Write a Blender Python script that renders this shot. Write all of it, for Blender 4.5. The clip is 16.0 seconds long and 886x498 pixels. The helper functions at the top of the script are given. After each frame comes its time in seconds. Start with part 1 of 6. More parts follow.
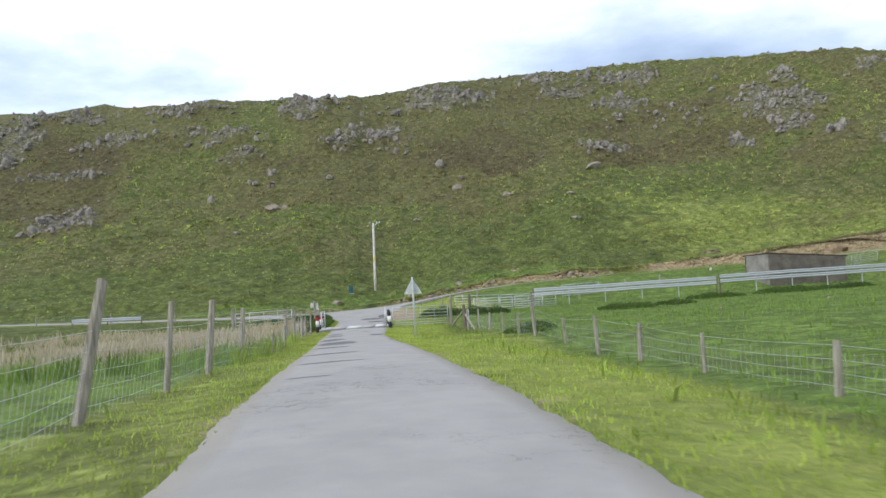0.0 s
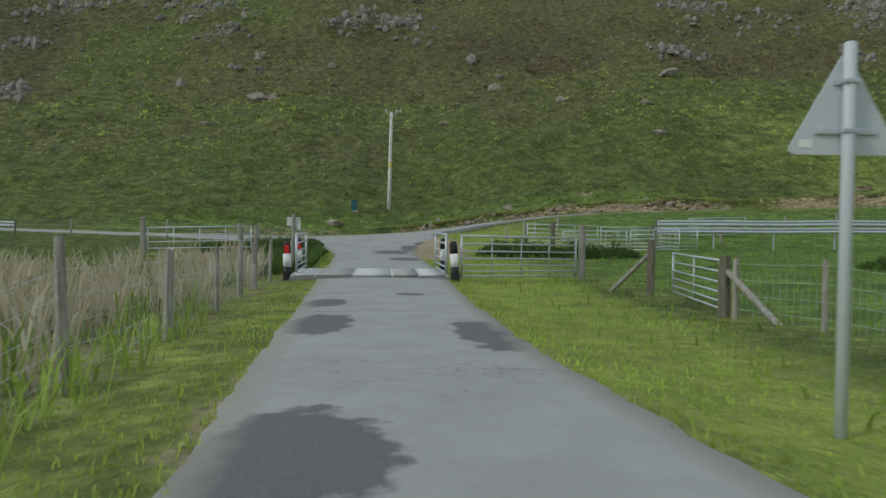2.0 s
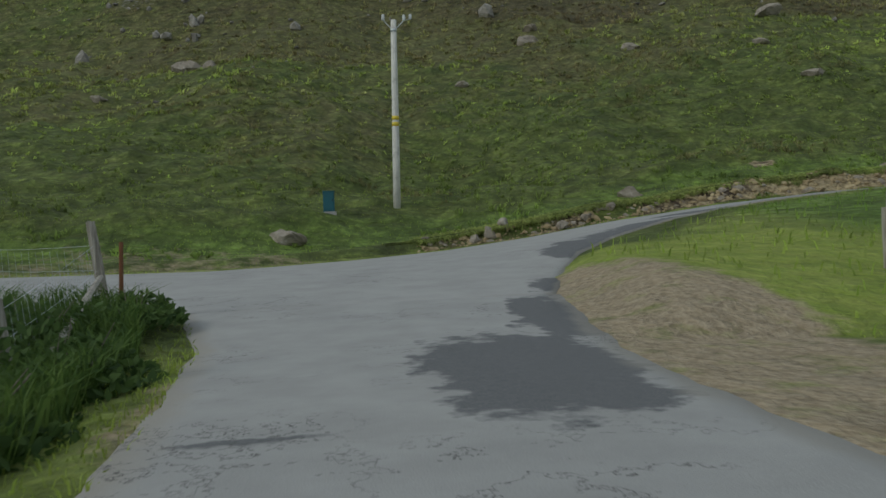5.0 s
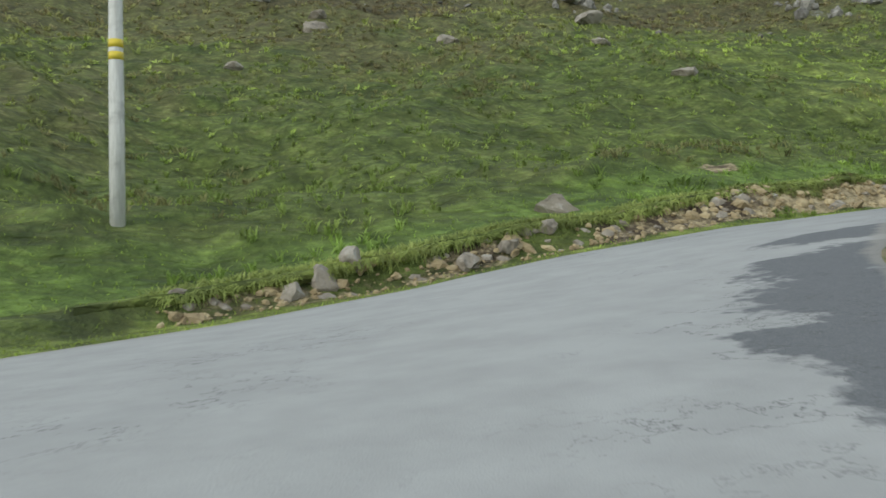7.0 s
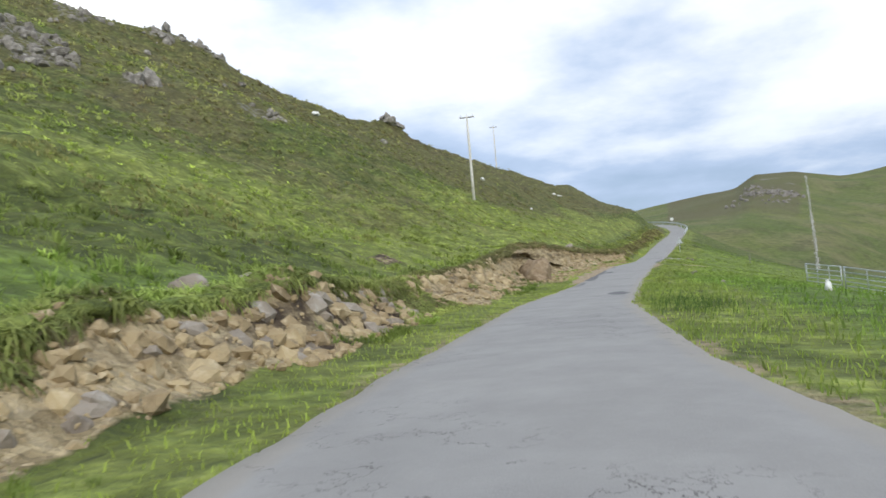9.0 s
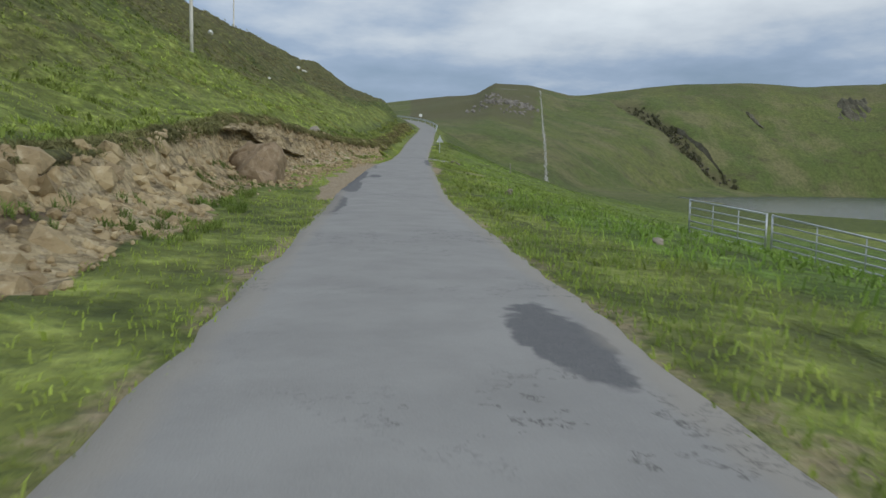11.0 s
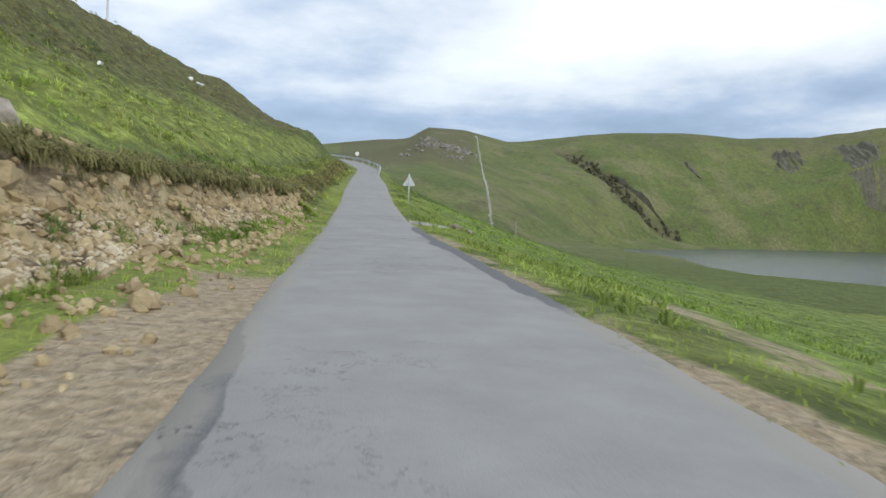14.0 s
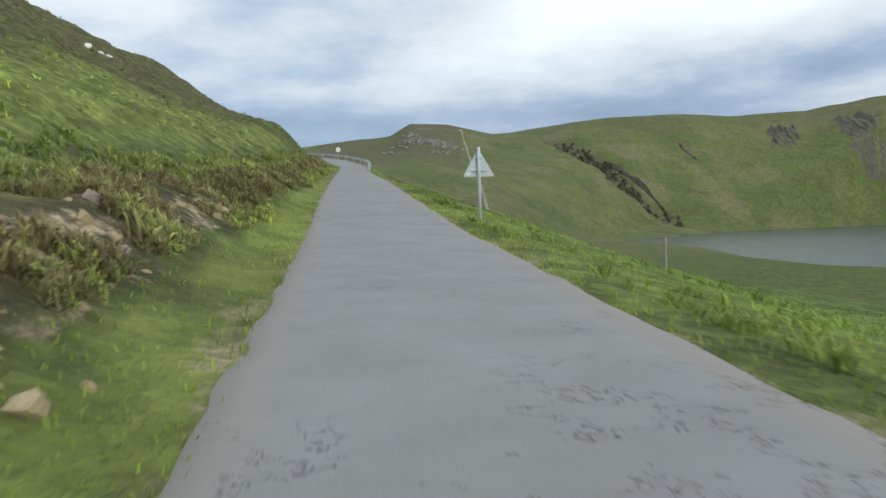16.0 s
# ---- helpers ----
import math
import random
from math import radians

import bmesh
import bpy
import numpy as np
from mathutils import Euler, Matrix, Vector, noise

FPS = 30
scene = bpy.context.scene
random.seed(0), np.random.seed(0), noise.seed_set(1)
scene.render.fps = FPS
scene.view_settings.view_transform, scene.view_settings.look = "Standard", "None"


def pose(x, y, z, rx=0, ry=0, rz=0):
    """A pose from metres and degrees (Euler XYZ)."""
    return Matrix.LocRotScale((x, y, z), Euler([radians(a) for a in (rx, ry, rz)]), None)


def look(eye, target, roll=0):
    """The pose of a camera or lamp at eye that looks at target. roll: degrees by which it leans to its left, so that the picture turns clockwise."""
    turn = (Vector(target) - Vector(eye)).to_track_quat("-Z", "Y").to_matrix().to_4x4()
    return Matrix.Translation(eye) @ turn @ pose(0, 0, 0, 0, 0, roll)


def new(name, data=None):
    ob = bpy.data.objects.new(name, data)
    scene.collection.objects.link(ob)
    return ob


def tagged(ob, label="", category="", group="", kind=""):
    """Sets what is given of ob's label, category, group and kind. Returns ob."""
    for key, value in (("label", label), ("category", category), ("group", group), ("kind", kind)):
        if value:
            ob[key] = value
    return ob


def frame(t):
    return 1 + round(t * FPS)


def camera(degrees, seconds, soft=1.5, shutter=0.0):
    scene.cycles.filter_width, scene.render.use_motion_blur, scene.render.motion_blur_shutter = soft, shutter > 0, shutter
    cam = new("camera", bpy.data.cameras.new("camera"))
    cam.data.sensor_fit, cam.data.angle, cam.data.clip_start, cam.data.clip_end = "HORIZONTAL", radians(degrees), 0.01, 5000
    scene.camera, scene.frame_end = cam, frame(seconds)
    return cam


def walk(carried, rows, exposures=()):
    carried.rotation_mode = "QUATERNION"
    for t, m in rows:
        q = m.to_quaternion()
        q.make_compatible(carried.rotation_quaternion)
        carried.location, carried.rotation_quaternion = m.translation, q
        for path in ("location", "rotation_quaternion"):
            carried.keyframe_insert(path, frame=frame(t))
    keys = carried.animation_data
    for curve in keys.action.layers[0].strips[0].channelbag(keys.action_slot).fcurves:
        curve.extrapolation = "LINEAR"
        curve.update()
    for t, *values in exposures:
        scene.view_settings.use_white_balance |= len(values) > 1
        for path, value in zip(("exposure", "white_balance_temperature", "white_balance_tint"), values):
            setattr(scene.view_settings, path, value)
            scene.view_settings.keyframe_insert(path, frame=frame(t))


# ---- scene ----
cam = camera(56.8, 16.0, soft=1.5, shutter=0.1)
PATH = [
    (0, (4.601, -1.417, 1.985), (4.75, 0.575, 2.084), -3.5),
    (0.5, (4.132, 6.233, 2.029), (4.286, 8.227, 2.01), -2.1),
    (1, (3.646, 13.415, 1.876), (3.81, 15.405, 1.762), -1.3),
    (1.5, (3.323, 20.349, 1.657), (3.495, 22.331, 1.456), -0.5),
    (2, (2.927, 26.438, 1.462), (3.082, 28.431, 1.394), 0.5),
    (2.5, (2.707, 32.556, 1.322), (2.798, 34.552, 1.225), -0.7),
    (3, (2.483, 38.43, 1.136), (2.646, 40.422, 1.099), -1.4),
    (3.5, (2.34, 43.948, 1.033), (2.486, 45.941, 0.974), -2.2),
    (4, (2.245, 49.035, 1.063), (2.421, 51.027, 1.023), -2.2),
    (4.2, (2.259, 50.913, 1.014), (2.439, 52.905, 0.969), -2.2),
    (6.3, (2.305, 68.014, 1.048), (2.613, 69.99, 1.065), -2.5),
    (6.5, (2.537, 69.622, 1.134), (2.977, 71.573, 1.13), -2.5),
    (7, (3.483, 73.465, 1.327), (4.237, 75.317, 1.365), -2.3),
    (7.5, (5.128, 77.078, 1.62), (6.318, 78.683, 1.715), -2.5),
    (8, (7.555, 79.961, 2.038), (9.103, 81.219, 2.175), -4.4),
    (8.5, (10.692, 82.386, 2.485), (12.47, 83.29, 2.627), -5.2),
    (9, (14.474, 84.149, 2.901), (16.421, 84.591, 3.021), -4.6),
    (9.5, (17.816, 84.86, 3.162), (19.815, 84.908, 3.2), -2.9),
    (10, (21.566, 85.284, 3.315), (23.564, 85.183, 3.282), -1.6),
    (10.2, (23.317, 85.389, 3.372), (25.308, 85.241, 3.251), -0.5),
    (12.3, (45.898, 85.856, 3.962), (47.878, 85.619, 3.812), 2.9),
    (12.5, (48.202, 85.802, 3.997), (50.182, 85.541, 3.892), 3.1),
    (13, (54.08, 85.571, 4.156), (56.052, 85.252, 4.066), 2.5),
    (13.5, (60.513, 85.252, 4.625), (62.487, 84.935, 4.69), 2.3),
    (14, (66.804, 84.892, 4.933), (68.77, 84.53, 4.874), 2.1),
    (14.5, (73.398, 84.53, 5.229), (75.356, 84.129, 5.153), 1.8),
    (15, (80.26, 84.106, 5.44), (82.226, 83.743, 5.362), 1.0),
    (15.5, (87.515, 83.607, 5.681), (89.476, 83.225, 5.59), 0.3),
    (16, (94.811, 83.049, 6.041), (96.77, 82.653, 5.977), -1.5),
]
walk(cam, [(t, look(eye, target, roll)) for t, eye, target, roll in PATH], [(0, 0.15, 6500, 11), (0.5, 0.18, 6500, 9), (1.0, -0.52, 6450, 5), (1.5, -0.72, 6450, 2), (2.0, -0.66, 6450, 1), (2.5, -1.06, 6450, 0), (3.0, -0.98, 6450, 2), (4.2, -0.98, 6450, 2), (6.3, -0.86, 6450, 2), (7.0, -0.10, 6450, 2), (7.5, 0.14, 6450, 3), (8.5, 0.32, 6550, 10), (9.0, 0.12, 6500, 10), (10.2, -0.38, 6450, 8), (12.5, -0.55, 6450, 6), (13.5, -0.05, 6450, 8), (14.5, 0.0, 6450, 7), (16, -0.2, 6450, 6)])


# ---- light ----
SUN_FROM = Vector((-.78, -.38, .62)).normalized()
world = bpy.data.worlds.new("overcast_sky")
scene.world = world
world.use_nodes = True
wn, wl = world.node_tree.nodes, world.node_tree.links
wn.clear()
w_out = wn.new("ShaderNodeOutputWorld")
w_bg = wn.new("ShaderNodeBackground")
w_sky = wn.new("ShaderNodeTexSky")
w_sky.sky_type = "NISHITA"
w_sky.sun_disc = False
w_sky.sun_elevation = math.asin(SUN_FROM.z)
w_sky.sun_rotation = math.atan2(SUN_FROM.x, SUN_FROM.y)
w_dim = wn.new("ShaderNodeVectorMath")
w_dim.operation = "SCALE"
w_dim.inputs["Scale"].default_value = .10
wl.new(w_sky.outputs[0], w_dim.inputs[0])
w_co = wn.new("ShaderNodeTexCoord")
w_sep = wn.new("ShaderNodeSeparateXYZ")
wl.new(w_co.outputs["Generated"], w_sep.inputs[0])


def wmath(op, a, b=None):
    n = wn.new("ShaderNodeMath")
    n.operation = op
    for i, v in enumerate((a, b)):
        if v is None:
            continue
        if isinstance(v, (int, float)):
            n.inputs[i].default_value = v
        else:
            wl.new(v, n.inputs[i])
    return n.outputs[0]


w_den = wmath("ADD", wmath("MAXIMUM", w_sep.outputs[2], 0.0), .16)
w_cmb = wn.new("ShaderNodeCombineXYZ")
wl.new(wmath("DIVIDE", w_sep.outputs[0], w_den), w_cmb.inputs[0])
wl.new(wmath("DIVIDE", w_sep.outputs[1], w_den), w_cmb.inputs[1])


def wnoise(scale, detail, rough, shift):
    m = wn.new("ShaderNodeMapping")
    m.inputs["Location"].default_value = shift
    wl.new(w_cmb.outputs[0], m.inputs["Vector"])
    n = wn.new("ShaderNodeTexNoise")
    n.inputs["Scale"].default_value = scale
    n.inputs["Detail"].default_value = detail
    n.inputs["Roughness"].default_value = rough
    wl.new(m.outputs[0], n.inputs["Vector"])
    return n.outputs["Fac"]


def wramp(fac, stops):
    r = wn.new("ShaderNodeValToRGB")
    e = r.color_ramp.elements
    while len(e) < len(stops):
        e.new(.5)
    for s, (p, c) in zip(e, stops):
        s.position, s.color = p, (*c, 1)
    wl.new(fac, r.inputs[0])
    return r.outputs[0]


# Cloud deck: large soft banks over a finer break-up, bluer where it is thin and low.
w_big = wmath("ADD", wmath("MULTIPLY", wnoise(.42, 3, .5, (1.3, .4, 0)), .62), wmath("MULTIPLY", wnoise(1.25, 6, .55, (4, 2, 1)), .42))
w_cloud = wramp(w_big, [(.40, (.40, .50, .68)), (.50, (.62, .72, .88)), (.57, (1.02, 1.04, 1.08)), (.68, (1.42, 1.41, 1.39))])
w_low = wramp(w_sep.outputs[2], [(0.0, (.70, .78, .90)), (.18, (.86, .92, 1.0)), (.45, (1.12, 1.12, 1.12))])
w_mul = wn.new("ShaderNodeVectorMath")
w_mul.operation = "MULTIPLY"
wl.new(w_cloud, w_mul.inputs[0])
wl.new(w_low, w_mul.inputs[1])
# brighter on the sunward side
w_side = wmath("ADD", wmath("MULTIPLY", wmath("SUBTRACT", wmath("MULTIPLY", w_sep.outputs[1], .8), w_sep.outputs[0]), .16), 1.12)
w_gain = wn.new("ShaderNodeVectorMath")
w_gain.operation = "SCALE"
wl.new(w_mul.outputs[0], w_gain.inputs[0])
wl.new(w_side, w_gain.inputs["Scale"])
w_thin = wmath("MULTIPLY", wramp(w_big, [(.34, (1, 1, 1)), (.50, (.12, .12, .12))]), .6)
w_mix = wn.new("ShaderNodeMix")
w_mix.data_type = "RGBA"
wl.new(w_thin, w_mix.inputs[0])
wl.new(w_gain.outputs[0], w_mix.inputs[6])
wl.new(w_dim.outputs[0], w_mix.inputs[7])
wl.new(w_mix.outputs[2], w_bg.inputs[0])
w_bg.inputs[1].default_value = 1.0
wl.new(w_bg.outputs[0], w_out.inputs[0])

sun = new("sun", bpy.data.lights.new("sun", "SUN"))
sun.data.energy, sun.data.angle, sun.data.color = 1.6, radians(12), (1.0, .95, .87)
sun.matrix_world = look((0, 0, 80), Vector((0, 0, 80)) - SUN_FROM)


# ---- materials ----
class Mat:
    """A small builder for node materials."""

    def __init__(self, name, rough=.8, metal=0.0):
        self.m = bpy.data.materials.new(name)
        self.m.use_nodes = True
        self.n, self.l = self.m.node_tree.nodes, self.m.node_tree.links
        self.b = self.n["Principled BSDF"]
        self.b.inputs["Roughness"].default_value = rough
        self.b.inputs["Metallic"].default_value = metal
        self.b.inputs["Specular IOR Level"].default_value = .3
        self.co = self.n.new("ShaderNodeTexCoord").outputs["Object"]
        self.geo = self.n.new("ShaderNodeNewGeometry")

    def put(self, v, socket):
        if isinstance(v, (int, float)):
            socket.default_value = v
        elif isinstance(v, tuple):
            socket.default_value = (*v, 1) if len(v) == 3 and len(socket.default_value) == 4 else v
        else:
            self.l.new(v, socket)

    def noise(self, scale, detail=4, rough=.55, stretch=(1, 1, 1), world=True):
        mp = self.n.new("ShaderNodeMapping")
        mp.inputs["Scale"].default_value = stretch
        self.l.new(self.geo.outputs["Position"] if world else self.co, mp.inputs["Vector"])
        t = self.n.new("ShaderNodeTexNoise")
        t.inputs["Scale"].default_value, t.inputs["Detail"].default_value, t.inputs["Roughness"].default_value = scale, detail, rough
        self.l.new(mp.outputs[0], t.inputs["Vector"])
        return t.outputs["Fac"]

    def voronoi(self, scale, stretch=(1, 1, 1), feature="F1"):
        mp = self.n.new("ShaderNodeMapping")
        mp.inputs["Scale"].default_value = stretch
        self.l.new(self.geo.outputs["Position"], mp.inputs["Vector"])
        t = self.n.new("ShaderNodeTexVoronoi")
        t.feature = feature
        t.inputs["Scale"].default_value = scale
        self.l.new(mp.outputs[0], t.inputs["Vector"])
        return t.outputs["Distance"]

    def hummock(self, scale):
        """Rounded cells, each a low clump of turf, their outlines broken by finer growth."""
        n = self.n.new("ShaderNodeTexNoise")
        n.inputs["Scale"].default_value, n.inputs["Detail"].default_value = scale * 2.2, 3
        self.l.new(self.geo.outputs["Position"], n.inputs["Vector"])
        push = self.scaled(n.outputs["Color"], .75 / scale)
        add = self.n.new("ShaderNodeVectorMath")
        self.l.new(self.geo.outputs["Position"], add.inputs[0])
        self.l.new(push, add.inputs[1])
        t = self.n.new("ShaderNodeTexVoronoi")
        t.feature = "SMOOTH_F1"
        t.inputs["Scale"].default_value, t.inputs["Smoothness"].default_value = scale, .35
        self.l.new(add.outputs[0], t.inputs["Vector"])
        return t.outputs["Distance"]

    def cell(self, scale):
        """A value of its own for each cell of a broken surface."""
        t = self.n.new("ShaderNodeTexVoronoi")
        t.inputs["Scale"].default_value = scale
        self.l.new(self.geo.outputs["Position"], t.inputs["Vector"])
        s = self.n.new("ShaderNodeSeparateColor")
        self.l.new(t.outputs["Color"], s.inputs[0])
        return s.outputs[0]

    def math(self, op, a, b=0.0, clamp=False):
        n = self.n.new("ShaderNodeMath")
        n.operation, n.use_clamp = op, clamp
        self.put(a, n.inputs[0])
        self.put(b, n.inputs[1])
        return n.outputs[0]

    def band(self, v, a, b):
        """0 below a, 1 above b."""
        n = self.n.new("ShaderNodeMapRange")
        self.put(v, n.inputs[0])
        n.inputs[1].default_value, n.inputs[2].default_value = a, b
        return n.outputs[0]

    def mix(self, f, a, b):
        n = self.n.new("ShaderNodeMix")
        n.data_type = "RGBA"
        self.put(f, n.inputs[0])
        self.put(a, n.inputs[6])
        self.put(b, n.inputs[7])
        return n.outputs[2]

    def attr(self, name):
        n = self.n.new("ShaderNodeAttribute")
        n.attribute_name = name
        return n.outputs["Fac"]

    def random(self):
        return self.n.new("ShaderNodeObjectInfo").outputs["Random"]

    def scaled(self, colour, v):
        n = self.n.new("ShaderNodeVectorMath")
        n.operation = "SCALE"
        self.put(colour, n.inputs[0])
        self.put(v, n.inputs["Scale"])
        return n.outputs[0]

    def done(self, colour, height=None, strength=.5, dist=.02, rough=None):
        self.put(colour, self.b.inputs["Base Color"])
        if height is not None:
            bp = self.n.new("ShaderNodeBump")
            bp.inputs["Strength"].default_value, bp.inputs["Distance"].default_value = strength, dist
            self.put(height, bp.inputs["Height"])
            self.l.new(bp.outputs[0], self.b.inputs["Normal"])
        if rough is not None:
            self.put(rough, self.b.inputs["Roughness"])
        return self.m


def sward(m):
    """Colour of turf, tussock and heather, as the plant cover says."""
    n1, n2, n3, n4 = m.noise(.06, 5), m.noise(.45, 5), m.noise(2.0, 6, .66, (.85, 1, 1)), m.noise(11, 4, .65)
    grass = m.mix(m.band(n2, .34, .66), (.092, .122, .029), (.142, .174, .042))
    grass = m.mix(m.math("MULTIPLY", m.band(n3, .52, .72), .7), grass, (.178, .186, .066))
    grass = m.mix(m.math("MULTIPLY", m.band(n3, .47, .30), .7), grass, (.056, .072, .025))
    lush = m.mix(m.band(n2, .34, .64), (.176, .222, .046), (.250, .290, .070))
    lush = m.mix(m.math("MULTIPLY", m.band(n3, .50, .70), .65), lush, (.275, .312, .082))
    lush = m.mix(m.math("MULTIPLY", m.band(n3, .46, .32), .5), lush, (.098, .130, .032))
    olive = m.mix(m.band(n2, .36, .64), (.124, .126, .043), (.166, .160, .060))
    olive = m.mix(m.math("MULTIPLY", m.band(n3, .50, .70), .5), olive, (.134, .158, .046))
    olive = m.mix(m.math("MULTIPLY", m.band(n3, .48, .32), .7), olive, (.066, .058, .032))
    heath = m.mix(m.band(n3, .38, .64), (.080, .068, .034), (.146, .126, .056))
    c = m.mix(m.band(m.math("ADD", m.attr("lush"), m.math("MULTIPLY", m.math("SUBTRACT", n2, .5), 1.1)), .25, .75), grass, lush)
    h = m.math("ADD", m.attr("heath"), m.math("MULTIPLY", m.math("SUBTRACT", n2, .5), .9))
    h = m.math("ADD", h, m.math("MULTIPLY", m.math("SUBTRACT", n1, .5), .9))
    c = m.mix(m.band(h, .25, .60), c, olive)
    c = m.mix(m.band(h, .74, 1.05), c, heath)
    c = m.mix(m.math("MULTIPLY", m.band(m.noise(.22, 5, .6, (.6, 1, 1)), .60, .72), .55), c, olive)
    field = m.mix(m.band(n2, .34, .66), (.112, .184, .031), (.165, .244, .049))
    field = m.mix(m.math("MULTIPLY", m.band(n3, .50, .70), .5), field, (.180, .240, .056))
    c = m.mix(m.band(m.math("ADD", m.attr("field"), m.math("MULTIPLY", m.math("SUBTRACT", n2, .5), .5)), .3, .7), c, field)
    moss = m.mix(m.band(n3, .38, .62), (.215, .276, .045), (.300, .340, .074))
    c = m.mix(m.band(m.math("ADD", m.attr("moss"), m.math("MULTIPLY", m.math("SUBTRACT", n2, .5), .9)), .30, .70), c, moss)
    return c, n2, n3, n4


def make_ground():
    m = Mat("moor_ground", .95)
    c, n2, n3, n4 = sward(m)
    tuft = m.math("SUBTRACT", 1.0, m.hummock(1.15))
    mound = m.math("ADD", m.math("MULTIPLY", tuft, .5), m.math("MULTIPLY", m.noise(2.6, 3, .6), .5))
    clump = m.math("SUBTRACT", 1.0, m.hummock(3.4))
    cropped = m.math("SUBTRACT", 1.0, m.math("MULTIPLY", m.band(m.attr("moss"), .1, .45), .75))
    # Hummock tops lightened and hollows darkened: shading painted into the turf colour
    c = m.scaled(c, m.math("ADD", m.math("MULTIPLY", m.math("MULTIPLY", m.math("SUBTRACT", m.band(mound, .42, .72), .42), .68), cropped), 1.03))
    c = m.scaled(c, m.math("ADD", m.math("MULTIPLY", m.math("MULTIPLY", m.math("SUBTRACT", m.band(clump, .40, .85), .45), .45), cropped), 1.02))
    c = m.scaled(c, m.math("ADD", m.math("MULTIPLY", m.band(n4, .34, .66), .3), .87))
    # Terracette streaks along the slope, their shaded gaps painted as dark growth
    streak = m.math("MULTIPLY", m.band(m.noise(1.25, 3, .55, (.38, 1, 1.5)), .53, .64), m.math("MULTIPLY", cropped, m.band(m.noise(.16, 3), .40, .56)))
    c = m.mix(m.math("MULTIPLY", streak, .45), c, (.060, .066, .026))
    dry = m.mix(m.band(n4, .35, .65), (.20, .155, .095), (.36, .29, .19))
    c = m.mix(m.band(m.math("ADD", m.attr("dry"), m.math("MULTIPLY", m.math("SUBTRACT", n3, .5), 1.0)), .45, .8), c, dry)
    nf, ng = m.noise(.018, 5, .6), m.noise(.11, 5, .6)
    moor = m.mix(m.band(nf, .38, .62), (.098, .130, .036), (.146, .164, .050))
    moor = m.mix(m.math("MULTIPLY", m.band(ng, .46, .66), .55), moor, (.094, .104, .042))
    moor = m.mix(m.math("MULTIPLY", m.band(m.noise(.03, 4, .55), .48, .64), .7), moor, (.186, .172, .084))
    moor = m.mix(m.math("MULTIPLY", m.band(m.noise(.05, 6, .7, (1, 1, 2.5)), .54, .66), .6), moor, (.088, .082, .046))
    moor = m.scaled(moor, m.math("ADD", m.math("MULTIPLY", m.band(m.noise(.45, 5, .7), .36, .64), .5), .75))
    moor = m.mix(m.band(m.math("ADD", m.attr("heath"), m.math("MULTIPLY", m.math("SUBTRACT", ng, .5), .5)), .45, .85), moor, (.116, .110, .052))
    c = m.mix(m.attr("moor"), c, moor)
    peb = m.voronoi(7)
    soil = m.mix(m.band(n3, .36, .62), (.250, .186, .098), (.51, .412, .235))
    frag = m.math("ADD", m.math("MULTIPLY", m.cell(5.5), .6), m.math("MULTIPLY", m.cell(13), .4))
    soil = m.mix(m.band(frag, .30, .62), m.scaled(soil, .74), m.mix(n4, soil, (.57, .465, .29)))
    soil = m.mix(m.math("MULTIPLY", m.band(peb, .30, .12), .5), soil, (.56, .46, .33))
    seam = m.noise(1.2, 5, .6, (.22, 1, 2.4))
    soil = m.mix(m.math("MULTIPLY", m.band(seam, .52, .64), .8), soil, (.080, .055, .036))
    # gap: dark soil, with the shade of crevices and undercut painted in
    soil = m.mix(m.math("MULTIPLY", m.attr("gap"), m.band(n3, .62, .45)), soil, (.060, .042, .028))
    sf = m.math("ADD", m.attr("soil"), m.math("MULTIPLY", m.math("SUBTRACT", n3, .5), .9))
    c = m.mix(m.band(sf, .42, .60), c, soil)
    grav = m.mix(m.band(n4, .36, .62), (.29, .226, .142), (.45, .362, .246))
    gf = m.math("ADD", m.attr("gravel"), m.math("MULTIPLY", m.math("SUBTRACT", n3, .5), .8))
    c = m.mix(m.band(gf, .40, .62), c, grav)
    rock = m.mix(m.band(n3, .38, .62), (.07, .064, .055), (.26, .245, .22))
    rf = m.math("ADD", m.attr("rock"), m.math("MULTIPLY", m.math("SUBTRACT", n3, .5), 1.6))
    c = m.mix(m.band(rf, .55, .75), c, rock)
    fine = m.math("ADD", m.math("ADD", m.math("MULTIPLY", n4, .35), m.math("ADD", m.math("MULTIPLY", n3, .6), m.math("SUBTRACT", m.math("ADD", m.math("MULTIPLY", tuft, .7), m.math("MULTIPLY", clump, .35)), m.math("MULTIPLY", streak, .5)))), m.math("MULTIPLY", m.math("MULTIPLY", frag, m.band(sf, .42, .60)), .5))
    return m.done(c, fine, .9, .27)


